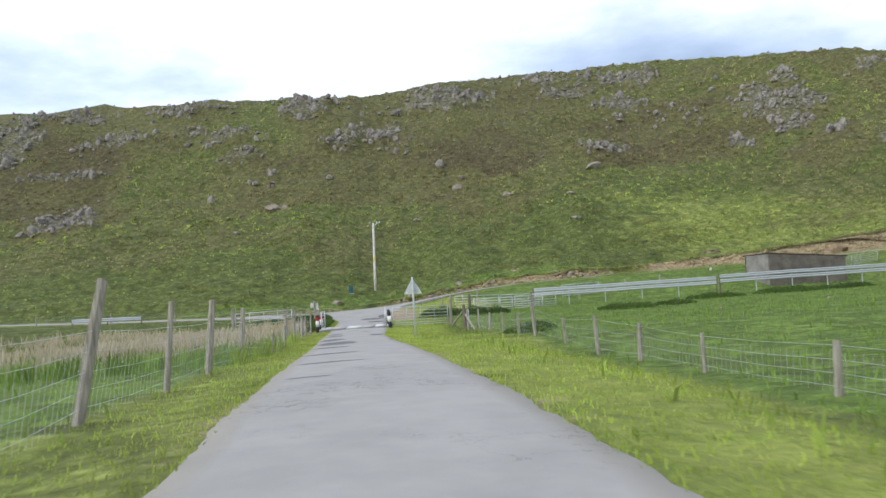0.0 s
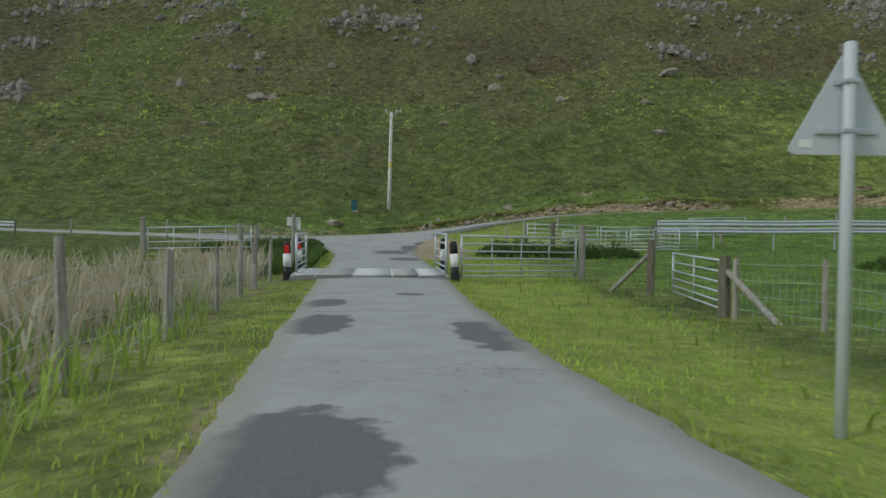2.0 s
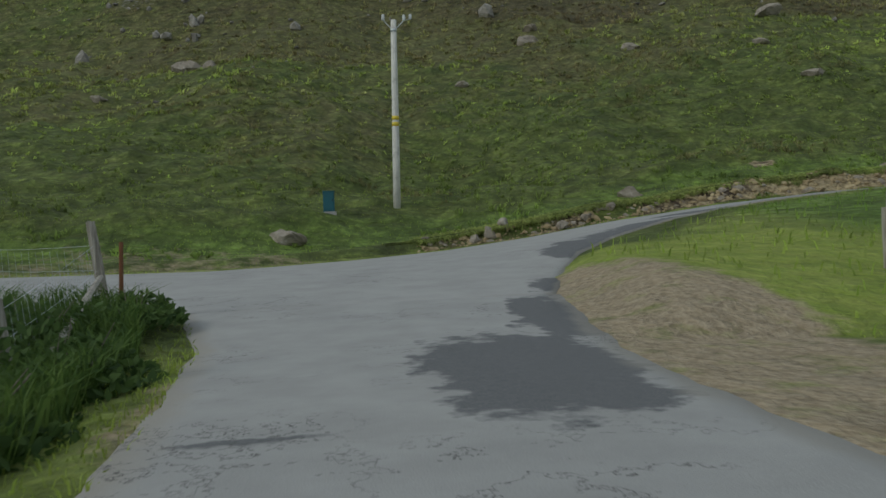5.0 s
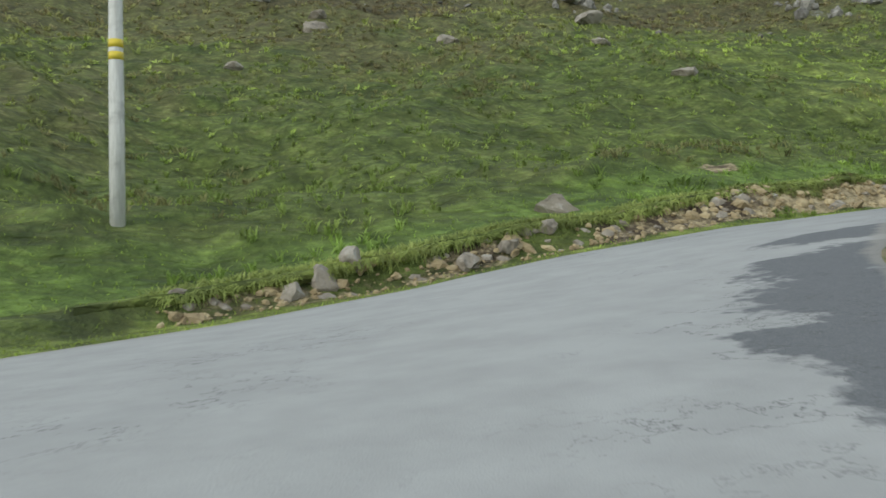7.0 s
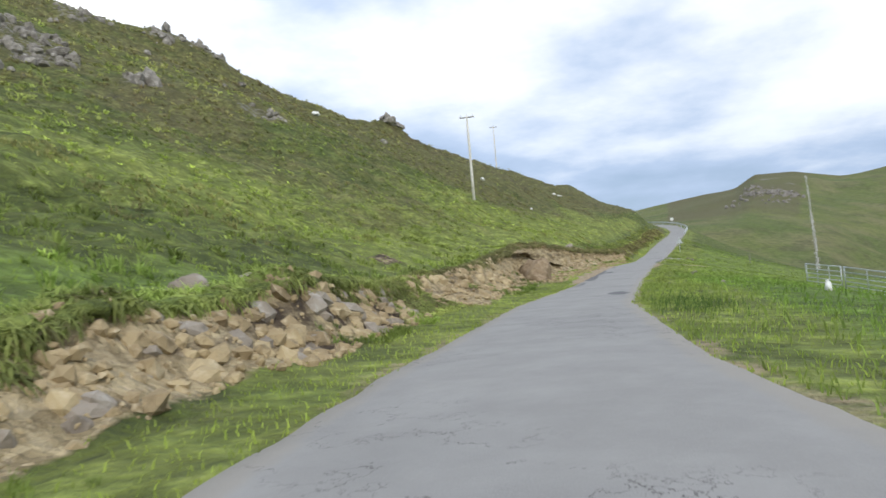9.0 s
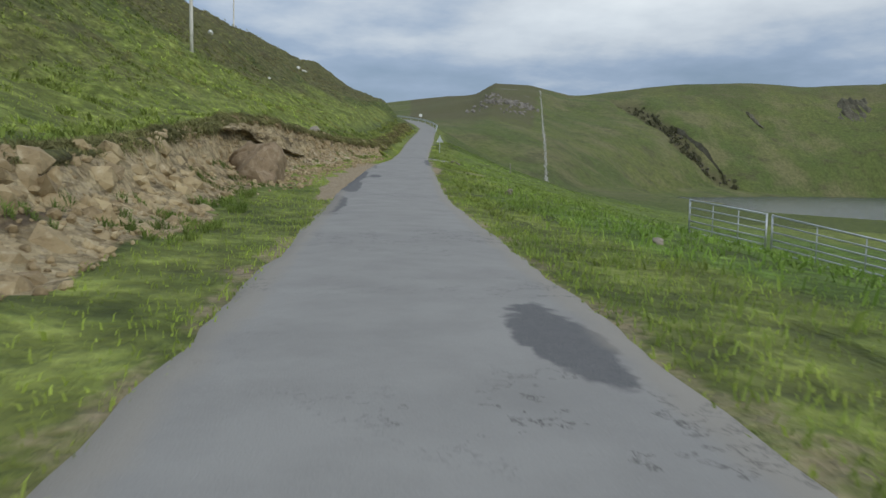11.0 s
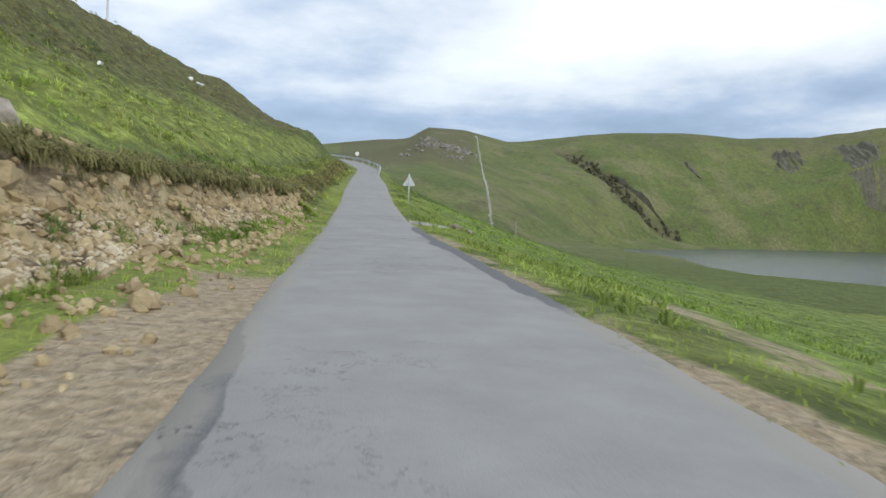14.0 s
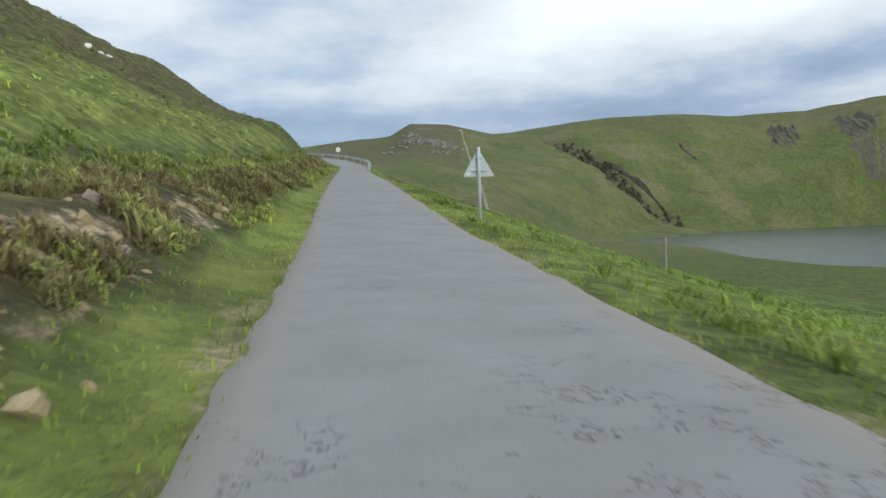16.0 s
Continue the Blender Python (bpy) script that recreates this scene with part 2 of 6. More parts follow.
def make_asphalt():
    m = Mat("worn_asphalt", .82)
    n1, n2, n3, n4 = m.noise(.35, 4), m.noise(1.6, 5, .6), m.noise(14, 3), m.noise(90, 2)
    c = m.mix(m.band(n2, .35, .65), (.275, .268, .255), (.322, .315, .300))
    c = m.mix(m.math("MULTIPLY", m.band(n1, .52, .70), .3), c, (.215, .212, .208))
    c = m.scaled(c, m.math("ADD", m.math("MULTIPLY", m.attr("worn"), .20), .96))
    dark = m.math("ADD", m.attr("patch"), m.math("MULTIPLY", m.math("SUBTRACT", n2, .5), .6))
    dark = m.math("ADD", dark, m.math("MULTIPLY", m.math("SUBTRACT", m.noise(6, 4), .5), .3))
    c = m.mix(m.band(dark, .48, .56), c, m.mix(n3, (.100, .101, .105), (.150, .150, .152)))
    pale = m.math("ADD", m.attr("edge"), m.math("MULTIPLY", m.math("SUBTRACT", n2, .5), .9))
    c = m.mix(m.math("MULTIPLY", m.band(pale, .55, .85), .7), c, (.30, .275, .235))
    wob = m.noise(.9, 6, .7)
    line = m.math("ABSOLUTE", m.math("SUBTRACT", wob, .5))
    c = m.mix(m.math("MULTIPLY", m.band(line, .006, .001), m.band(n1, .50, .62)), c, (.08, .077, .073))
    c = m.mix(m.math("MULTIPLY", m.band(n4, .5, .75), .35), c, (.36, .35, .33))
    return m.done(c, m.math("ADD", n4, m.math("MULTIPLY", n3, .6)), .35, .012)


def make_rock(name, dark, pale, lichen, scale=1.0):
    m = Mat(name, .9)
    n1, n2, n3 = m.noise(1.1 * scale, 5, .6), m.noise(5 * scale, 5, .6), m.noise(26 * scale, 4, .6)
    isl = m.n.new("ShaderNodeNewGeometry").outputs["Random Per Island"]
    c = m.mix(m.math("ADD", m.math("MULTIPLY", m.band(n1, .36, .64), .4), m.math("MULTIPLY", m.math("ADD", isl, m.random()), .3)), dark, pale)
    c = m.mix(m.math("MULTIPLY", m.band(n2, .55, .70), .6), c, lichen)
    c = m.mix(m.math("MULTIPLY", m.band(n2, .45, .30), .6), c, tuple(v * .5 for v in dark))
    return m.done(c, m.math("ADD", m.math("MULTIPLY", n3, .4), n2), .7, .06)


def make_wood(name, dark, pale, mossy=0.0):
    m = Mat(name, .85)
    g = m.noise(9, 5, .6, (3.5, 3.5, .25), world=False)
    n = m.noise(3, 4)
    c = m.mix(m.band(g, .34, .66), dark, pale)
    c = m.mix(m.math("MULTIPLY", m.band(n, .55, .75), .5), c, tuple(v * .5 for v in dark))
    if mossy:
        c = m.mix(m.math("MULTIPLY", m.band(n, .5, .34), mossy), c, (.09, .11, .03))
    return m.done(c, g, .5, .006)


def make_metal(name, colour, rough=.45, metal=.85, wear=(.25, .2, .16)):
    m = Mat(name, rough, metal)
    n, k = m.noise(6, 5), m.noise(38, 4)
    c = m.mix(m.band(n, .3, .7), tuple(v * .82 for v in colour), colour)
    c = m.mix(m.math("MULTIPLY", m.band(k, .62, .75), .5), c, wear)
    return m.done(c, k, .12, .002, m.band(n, -.6, 1.6))


def make_paint(name, colour, rough=.5, dirt=(.16, .14, .10), amount=.5):
    m = Mat(name, rough)
    n, k = m.noise(5, 5), m.noise(30, 4)
    c = m.mix(m.math("MULTIPLY", m.band(n, .5, .72), amount), colour, dirt)
    c = m.mix(m.math("MULTIPLY", m.band(k, .62, .72), amount * .6), c, tuple(v * .5 for v in colour))
    return m.done(c, k, .12, .002)


def make_concrete(name, dark, pale):
    m = Mat(name, .9)
    n, k, f = m.noise(.9, 5), m.noise(7, 5, .6), m.noise(45, 3)
    c = m.mix(m.band(n, .35, .65), dark, pale)
    c = m.mix(m.math("MULTIPLY", m.band(k, .55, .7), .5), c, tuple(v * .6 for v in dark))
    return m.done(c, m.math("ADD", f, k), .35, .01)


def make_leaf(name, a, b, c3):
    m = Mat(name, .75)
    r = m.n.new("ShaderNodeNewGeometry").outputs["Random Per Island"]
    n = m.noise(.5, 4)
    c = m.mix(r, a, b)
    c = m.mix(m.math("MULTIPLY", m.band(n, .45, .7), .7), c, c3)
    return thin(m, c)


def thin(m, c):
    """A leaf lets part of the light through."""
    m.done(c)
    tr = m.n.new("ShaderNodeBsdfTranslucent")
    m.put(c, tr.inputs["Color"])
    mx = m.n.new("ShaderNodeMixShader")
    mx.inputs[0].default_value = .42
    out = m.n["Material Output"]
    m.l.new(m.b.outputs[0], mx.inputs[1])
    m.l.new(tr.outputs[0], mx.inputs[2])
    m.l.new(mx.outputs[0], out.inputs["Surface"])
    return m.m


def make_tuft(name, tint, share_, gain):
    """Blades that take the colour of the cover they stand in, tinted by their kind."""
    m = Mat(name, .8)
    c, n2, n3, n4 = sward(m)
    r = m.n.new("ShaderNodeNewGeometry").outputs["Random Per Island"]
    c = m.mix(share_, c, tint)
    c = m.scaled(c, m.math("MULTIPLY", m.math("ADD", m.math("MULTIPLY", r, .5 * gain), .72 * gain), m.math("ADD", m.math("MULTIPLY", m.attr("tone"), .7), .60)))
    return thin(m, c)


def make_water():
    m = Mat("loch_water", .12)
    m.b.inputs["Specular IOR Level"].default_value = .5
    n = m.noise(.9, 4, .6, (1, 1.6, 1))
    k = m.noise(.02, 3, .5, (1, 3, 1))
    return m.done(m.mix(m.band(k, .4, .6), (.045, .058, .066), (.075, .09, .10)), n, .35, .25, .22)


M_GROUND, M_ROAD = make_ground(), make_asphalt()
M_CRAG = make_rock("grey_crag_rock", (.062, .054, .047), (.355, .330, .285), (.61, .585, .535), .5)
M_BROWNROCK = make_rock("brown_boulder", (.125, .090, .052), (.33, .245, .155), (.42, .34, .235))
M_WALLSTONE = make_rock("pale_wall_stone", (.40, .39, .36), (.60, .59, .55), (.68, .67, .64), .3)
M_FARROCK = make_rock("far_cliff_rock", (.075, .070, .048), (.165, .155, .110), (.205, .195, .145), .12)
M_BANKROCK = make_rock("tan_bank_rock", (.175, .122, .066), (.53, .425, .245), (.61, .52, .36))
M_SCREE = make_rock("pale_scree", (.30, .235, .150), (.62, .53, .385), (.68, .60, .46))
M_BOULDER = make_rock("grey_boulder", (.185, .150, .112), (.36, .318, .262), (.50, .475, .42), .8)
M_WOOD = make_wood("weathered_post_wood", (.20, .18, .15), (.44, .41, .35))
M_WOOD_DARK = make_wood("dark_post_wood", (.10, .085, .068), (.24, .21, .17), .4)
M_GALV = make_metal("galvanised_steel", (.60, .63, .66), .48, .55, (.38, .37, .36))
M_RUST = make_metal("rusty_steel", (.20, .09, .045), .8, .3, (.10, .05, .03))
M_WHITE, M_BLACK, M_RED = make_paint("white_paint", (.80, .80, .77)), make_paint("black_paint", (.022, .022, .024), .45, (.09, .08, .06), .4), make_paint("red_reflector", (.58, .035, .022), .3, (.2, .05, .03), .3)
M_CONC = make_concrete("pale_concrete", (.27, .265, .25), (.42, .41, .385))
M_PALECONC = make_concrete("bleached_concrete", (.34, .335, .315), (.50, .49, .465))
M_BLOCK = make_concrete("grey_block", (.17, .165, .155), (.30, .29, .27))
M_STONE = make_concrete("dark_stone", (.095, .085, .072), (.185, .165, .142))
M_GREY = make_paint("grey_sign_back", (.56, .59, .61), .4, (.42, .42, .41), .3)
M_TEAL = make_paint("teal_cabinet_paint", (.025, .115, .145), .5, (.05, .09, .09), .4)
M_YELLOW = make_paint("yellow_tape", (.72, .55, .06), .5)
M_CERAMIC = make_paint("white_ceramic", (.72, .74, .76), .25)
M_GRASS = make_tuft("grass_blades", (.150, .245, .048), .35, 1.45)
M_VERGE = make_tuft("verge_blades", (.225, .295, .046), .4, 1.72)
M_DRY = make_leaf("dry_reed_blades", (.44, .37, .25), (.68, .61, .46), (.34, .34, .16))
M_HEATH = make_tuft("heather_sprigs", (.135, .104, .058), .55, 1.95)
M_BRACKEN = make_tuft("bracken_fronds", (.215, .262, .055), .40, 2.6)
M_NETTLE = make_leaf("nettle_leaves", (.060, .115, .026), (.140, .215, .050), (.090, .150, .036))
M_BUSH = make_leaf("dark_bush_leaves", (.045, .085, .024), (.120, .190, .052), (.075, .130, .036))
M_SCRUB = make_leaf("moor_scrub", (.070, .075, .036), (.140, .130, .068), (.095, .110, .045))
M_HUMMOCK = make_tuft("slope_grass_tufts", (.150, .200, .048), .3, 1.7)
M_TUSSOCK = make_tuft("olive_tussock", (.165, .168, .058), .35, 2.35)
M_GRID = make_metal("worn_grid_steel", (.62, .63, .62), .7, .15, (.40, .385, .36))
M_BOARD = make_wood("tarred_boards", (.030, .026, .022), (.085, .070, .055))
M_GRID_DARK = make_metal("muddy_grid_steel", (.42, .41, .39), .8, .1, (.26, .245, .22))
M_POLE = make_wood("silvered_pole_wood", (.56, .54, .50), (.78, .76, .72))
M_WATER = make_water()


# ---- the lie of the land ----
def lerp(v, table):
    """Reads a table of (position, value) pairs at the positions v."""
    a = np.array(table, float)
    return np.interp(v, a[:, 0], a[:, 1])


def ease(a, b, v):
    s = np.clip((v - a) / (b - a), 0, 1)
    return s * s * (3 - 2 * s)


# Side road: height, left and right edge by y.  Hill road: height, uphill and downhill edge by x.
SIDE_Z = [(-60, 1.0), (-1, .93), (6, .92), (13, .78), (20, .58), (26, .38), (32, .24), (38, .06), (44, -.04), (49, -.04), (66, -.02), (73, .2), (77, .5), (80, .9)]
SIDE_L = [(-60, 5.2), (0, 3.4), (8, 3.0), (21, 2.5), (34, 1.8), (45, 1.45), (57, 1.2), (62, 1.0), (66, .6), (69, -.2)]
SIDE_R = [(-60, 8.2), (0, 6.1), (8, 5.8), (21, 5.2), (34, 4.5), (42, 4.6), (47, 4.65), (57, 4.6), (64, 4.45), (69, 4.95)]
HILL_Z = [(-200, 6), (-80, 2.6), (-40, 1.4), (-20, .75), (-8, .45), (-2, .35), (2, .45), (5, .62), (8, .95), (11, 1.4), (14.5, 1.8), (18, 2.08), (21.5, 2.23), (30, 2.5), (46, 2.9), (54, 3.15), (60.5, 3.5), (67, 3.85), (73, 4.15), (80, 4.4), (87.5, 4.65), (95, 4.96), (110, 5.95), (140, 8.4), (177, 11.3), (205, 14.2), (225, 16.6), (240, 18.2), (260, 19.4), (400, 21)]
HILL_U = [(-200, 90), (-80, 83), (-30, 80.5), (-14, 79.8), (-6, 80), (-1, 81.6), (2, 83.6), (5, 85.1), (9, 86), (15, 86.2), (33, 86.7), (54, 86.4), (68, 85.6), (97, 83.5), (107, 82.7), (122, 81.6), (157, 78.7), (194, 75.3), (210, 75.4), (225, 77), (240, 80.5), (262, 89), (400, 150)]
HILL_D = [(-200, 87), (-80, 80), (-30, 77), (-14, 75), (-6, 73), (-2, 71), (-.2, 69), (4.95, 69), (5.6, 71.5), (6.6, 74.2), (8.2, 77), (10.1, 79), (13, 81.2), (16, 82.6), (22, 83.6), (31, 84.2), (51, 83.7), (58, 83.3), (72, 82.5), (97, 80.8), (110, 79.7), (140, 76.9), (155, 75.7), (195, 72.1), (206, 72), (218, 72.8), (230, 75.6), (243, 80), (264, 88.5), (400, 148)]
# Bank above the hill road: foot and top, as distances from the uphill edge, and its height.
BANK_FOOT = [(-30, 1.5), (0, 1.2), (4, 1.1), (8, .8), (15, .95), (22, 1.35), (30, 1.5), (37, 1.5), (45, 1.7), (52, 2.5), (62, 2.7), (72, 2.1), (81, 1.5), (88, 1.36), (95, 1.02), (110, 1.0), (250, 1.0)]
BANK_TOP = [(-30, 3), (0, 2.0), (8, 1.45), (15, 2.0), (22, 2.55), (30, 2.6), (37, 3.4), (45, 3.6), (52, 4.2), (62, 4.5), (72, 3.6), (81, 2.6), (95, 1.75), (110, 2.3), (250, 2.4)]
BANK_H = [(-30, .2), (0, .3), (5, .45), (9, .58), (15, .66), (22, .85), (27, .98), (31, .75), (37, .82), (45, 1.08), (52, 1.45), (58, 1.84), (62, 2.05), (66, 1.98), (70, 1.72), (76, 1.42), (82, 1.24), (88, 1.18), (91, 1.26), (95, 1.14), (101, .85), (107, 1.0), (114, .7), (122, 1.05), (131, .75), (140, 1.1), (160, 1.3), (200, 1.1), (250, .8)]
# Slope of the verge between the road and the foot of the bank.
VERGE_UP = [(-200, .04), (72, .04), (84, .26), (95, .30), (108, .38), (125, .32), (160, .2), (250, .1)]
# Rise of the hillside above the road by the distance from it: in the west, the middle, the east.
RISE_W = [(0, .2), (6, 1.8), (14, 2.5), (30, 7.2), (50, 15), (62, 20), (72, 27)]
RISE_M = [(0, .5), (6, 1.95), (12, 3.3), (20, 7.4), (36, 13.9), (44, 17.3), (52, 21), (64, 27.5), (72, 33)]
RISE_E = [(0, 1.2), (5, 2.6), (9, 4.2), (15.5, 7.6), (20, 10.9), (35, 19.4), (47, 25.5), (62, 33), (72, 38)]
CREST_AT = [(-300, 110), (-120, 112), (-60, 111), (-20, 106), (20, 103), (60, 105), (100, 72), (140, 36), (180, 25), (230, 27), (300, 40)]
CREST_H = [(-300, 48.0), (-120, 41.4), (-60, 47.7), (-20, 46.9), (20, 48.5), (60, 49.7), (100, 41.0), (140, 18.9), (180, 11.2), (230, 10.1), (300, 14.0)]
LOCH_Z = -4.0


def road_z(x, y):
    w = ease(64, 82, y + 0 * x)
    w = np.maximum(w, ease(5, 14, x) * ease(66, 70, y))
    w = np.maximum(w, ease(-1, -10, x) * ease(66, 70, y))
    return lerp(y, SIDE_Z) * (1 - w) + lerp(x, HILL_Z) * w


def hillside(x, y):
    """Height of the open hillside above the bank."""
    off = np.maximum(y - lerp(x, HILL_U), 0)
    wm = ease(-30, 25, x)
    we = ease(50, 100, x)
    rise = lambda o: (lerp(o, RISE_W) * (1 - wm) + lerp(o, RISE_M) * wm) * (1 - we) + lerp(o, RISE_E) * we * (1 + .07 * ease(125, 155, x))
    at, high = lerp(x, CREST_AT), lerp(x, CREST_H)
    s0 = np.minimum(72.0, at * .8)
    low = rise(np.minimum(off, s0))
    s = np.clip((off - s0) / (at - s0), 0, 1)
    up = rise(s0) + (high - rise(s0)) * (s + .35 * s * (1 - s))
    over = np.maximum(off - at, 0)
    d = np.where(off > s0, up, low) + np.minimum(over * .05, 6) - np.maximum(over - 160, 0) * .05
    d = d + ease(150, 190, x) * (1 - ease(225, 250, x)) * (.35 * ease(2, 10, off) * (1 - ease(16, 34, off)) + 1.2 * ease(.8, 4, off) * (1 - ease(6, 14, off)))
    return lerp(x, HILL_Z) + d


RIDGE = [(-60, 40), (-20, 50), (0, 64), (3, 69), (8, 77), (9.4, 86), (12, 85), (15, 77), (20.5, 85), (27.6, 90), (36, 93), (40, 101), (50, 100), (70, 95), (100, 80), (180, 60)]
FOOT_R = [(-60, 300), (0, 190), (8, 200), (15, 240), (20, 340), (26, 500), (35, 585), (60, 640), (100, 700), (180, 700)]
FOOT_Z = [(-60, 10), (0, 16), (8, 9), (15, 5), (20, 1), (26, 0), (35, -1), (180, -1)]
RIDGE_R = [(-60, 700), (8, 640), (26, 690), (35, 760), (60, 820), (180, 900)]


def beyond(x, y):
    """The far moor beyond the loch: foot, slope and ridge, round a point on the hill road."""
    dx, dy = x - 95, y - 83
    r = np.hypot(dx, dy)
    a = np.degrees(np.arctan2(-dy, dx))
    f, fz, rr, rz = lerp(a, FOOT_R), lerp(a, FOOT_Z), lerp(a, RIDGE_R), lerp(a, RIDGE)
    s = np.clip((r - f) / (rr - f), 0, 1)
    steep = ease(20, 27, a)
    prof = (1 - steep) * (s ** 1.1) + steep * (.75 * s ** .85 + .25 * ease(0, 1, s))
    return fz + (rz - fz) * prof - np.maximum(r - rr - 150, 0) * .06


SHORE_N = [(120, -190), (150, -80), (203, -27), (222, -17), (266, -24), (340, -47), (415, -67), (432, -72), (445, -80)]
SHORE_F = [(120, -900), (432, -74), (445, -82), (500, -130), (570, -215), (640, -410), (700, -640)]


def loch_depth(x, y):
    """Above 0 inside the loch, in metres from its shores."""
    n = lerp(x, SHORE_N) - y
    f = np.where(x > 432, lerp(x, SHORE_F) - y, 60)
    f = np.where(x > 700, -50, f)
    return np.minimum(np.minimum(n, f), x - 118)


def lowland(x, y):
    """Fields between the roads and the loch."""
    rz = road_z(x, y)
    below = np.maximum(lerp(x, HILL_D) - y, 0)
    part_down = lerp(below, [(0, 0), (1.5, .03), (4, .10), (9, .26), (20, .55), (40, .80), (75, .95), (105, 1)])
    rise_z = lerp(x, HILL_Z)
    east = rise_z + (-3.7 - rise_z) * part_down
    fld = lerp(y, SIDE_Z) - .1 + lerp(x, [(-400, 6), (-60, .4), (-8, -.25), (1, 0), (8, 0), (20, .15), (60, .5), (120, -1.5), (300, -3)])
    fld = fld - .38 * ease(7.2, 9.4, x) * (1 - ease(19, 25, y))
    down = ease(1.0, 15, below)
    near = lerp(x, HILL_Z) * (1 - down) - .1 + (fld + .1) * down
    near = np.where(y < 66, fld, near)
    mid = ease(64, 68, y)
    near = fld * (1 - mid) + near * mid
    w = ease(48, 75, x)
    return near * (1 - w) + east * w


def base_height(x, y):
    """The ground before relief and roads."""
    u = lerp(x, HILL_U)
    low = lowland(x, y)
    off = y - u
    hill = hillside(x, y)
    ft, tp, hb = lerp(x, BANK_FOOT), lerp(x, BANK_TOP), lerp(x, BANK_H)
    rz = lerp(x, HILL_Z)
    s = np.clip((off - ft) / (tp - ft), 0, 1)
    cut = ease(28, 32, x) * (1 - ease(90, 98, x)) * .85
    face = ease(0, 1, s) * (1 - cut) + (.38 * ease(0, .62, s) + .62 * ease(.55, .82, s)) * cut
    verge = lerp(x, VERGE_UP)
    bank = rz + np.clip(off, 0, ft) * verge + (hb - ft * verge) * face
    top = np.maximum(hill, rz + hb) 
    w = ease(tp - .2, tp + 5, off)
    up = np.where(off < tp, bank, bank * (1 - w) + top * w)
    z = np.where(off > 0, up, low)
    far = beyond(x, y)
    q = ease(150, 330, np.hypot(x - 95, y - 83)) * ease(150, 260, x)
    side = ease(-60, 40, off)
    z = np.where(x > 140, z * (1 - q) + np.maximum(far, np.where(off > 0, z * (1 - ease(300, 500, x)) + far * ease(300, 500, x), far)) * q, z)
    d = loch_depth(x, y)
    z = np.where(d > -25, np.minimum(z, LOCH_Z - .12 * d), z)
    return z


def vnoise(x, y, size, seed):
    """Smooth lattice noise, -1 to 1."""
    x, y = np.asarray(x, float) / size, np.asarray(y, float) / size
    xi, yi = np.floor(x), np.floor(y)
    fx, fy = x - xi, y - yi
    fx, fy = fx * fx * (3 - 2 * fx), fy * fy * (3 - 2 * fy)
    h = lambda a, b: np.modf(np.abs(np.sin(a * 12.9898 + b * 78.233 + seed * 37.719) * 43758.5453))[0]
    top = h(xi, yi) * (1 - fx) + h(xi + 1, yi) * fx
    bot = h(xi, yi + 1) * (1 - fx) + h(xi + 1, yi + 1) * fx
    return (top * (1 - fy) + bot * fy) * 2 - 1


def road_inside(x, y):
    """Metres inside the nearest road edge; below 0 outside."""
    side = np.minimum(np.minimum(x - lerp(y, SIDE_L), lerp(y, SIDE_R) - x), 71 - y)
    hill = np.minimum(lerp(x, HILL_U) - y, y - lerp(x, HILL_D))
    return np.maximum(side, hill)


def soil_mask(x, y):
    off = y - lerp(x, HILL_U)
    ft, tp = lerp(x, BANK_FOOT), lerp(x, BANK_TOP)
    strength = lerp(x, [(2, 0), (5, .55), (8, .5), (12, .75), (17, .95), (29.2, 1), (30.2, .25), (32.3, .25), (33.4, 1), (88, 1), (97, .9), (98.5, .55), (111, .5), (116, .25), (150, .2), (165, .6), (182, .5), (190, 0)])
    edge = vnoise(x, y, 1.7, 3) * .35
    green = ease(.15, .5, vnoise(x, y, 2.3, 15) + .5 * vnoise(x, y, .9, 16)) * ease(tp - .9, ft, off) * .6
    spill = ease(50, 56, x) * (1 - ease(84, 90, x)) * ease(1.1, 1.7, off) * ease(ft + .3, ft - .1, off) * (.42 + .25 * vnoise(x, y, 1.2, 17))
    scar = ease(.9, .45, np.hypot((x - 19.6) * 1.1, (y - 92.2) * 1.5) + .45 * vnoise(x, y, .55, 18)) * .8
    slit = ease(.9, .4, np.hypot((x - 43.2) * .42, (y - 92.9 + .15 * (x - 43.2)) * 1.3) + .35 * vnoise(x, y, .7, 19)) * .75
    return scar + slit + spill + strength * (1 - green) * ease(ft - .4, ft + .15, off + edge) * (1 - ease(tp - .15, tp + .25, off + edge))


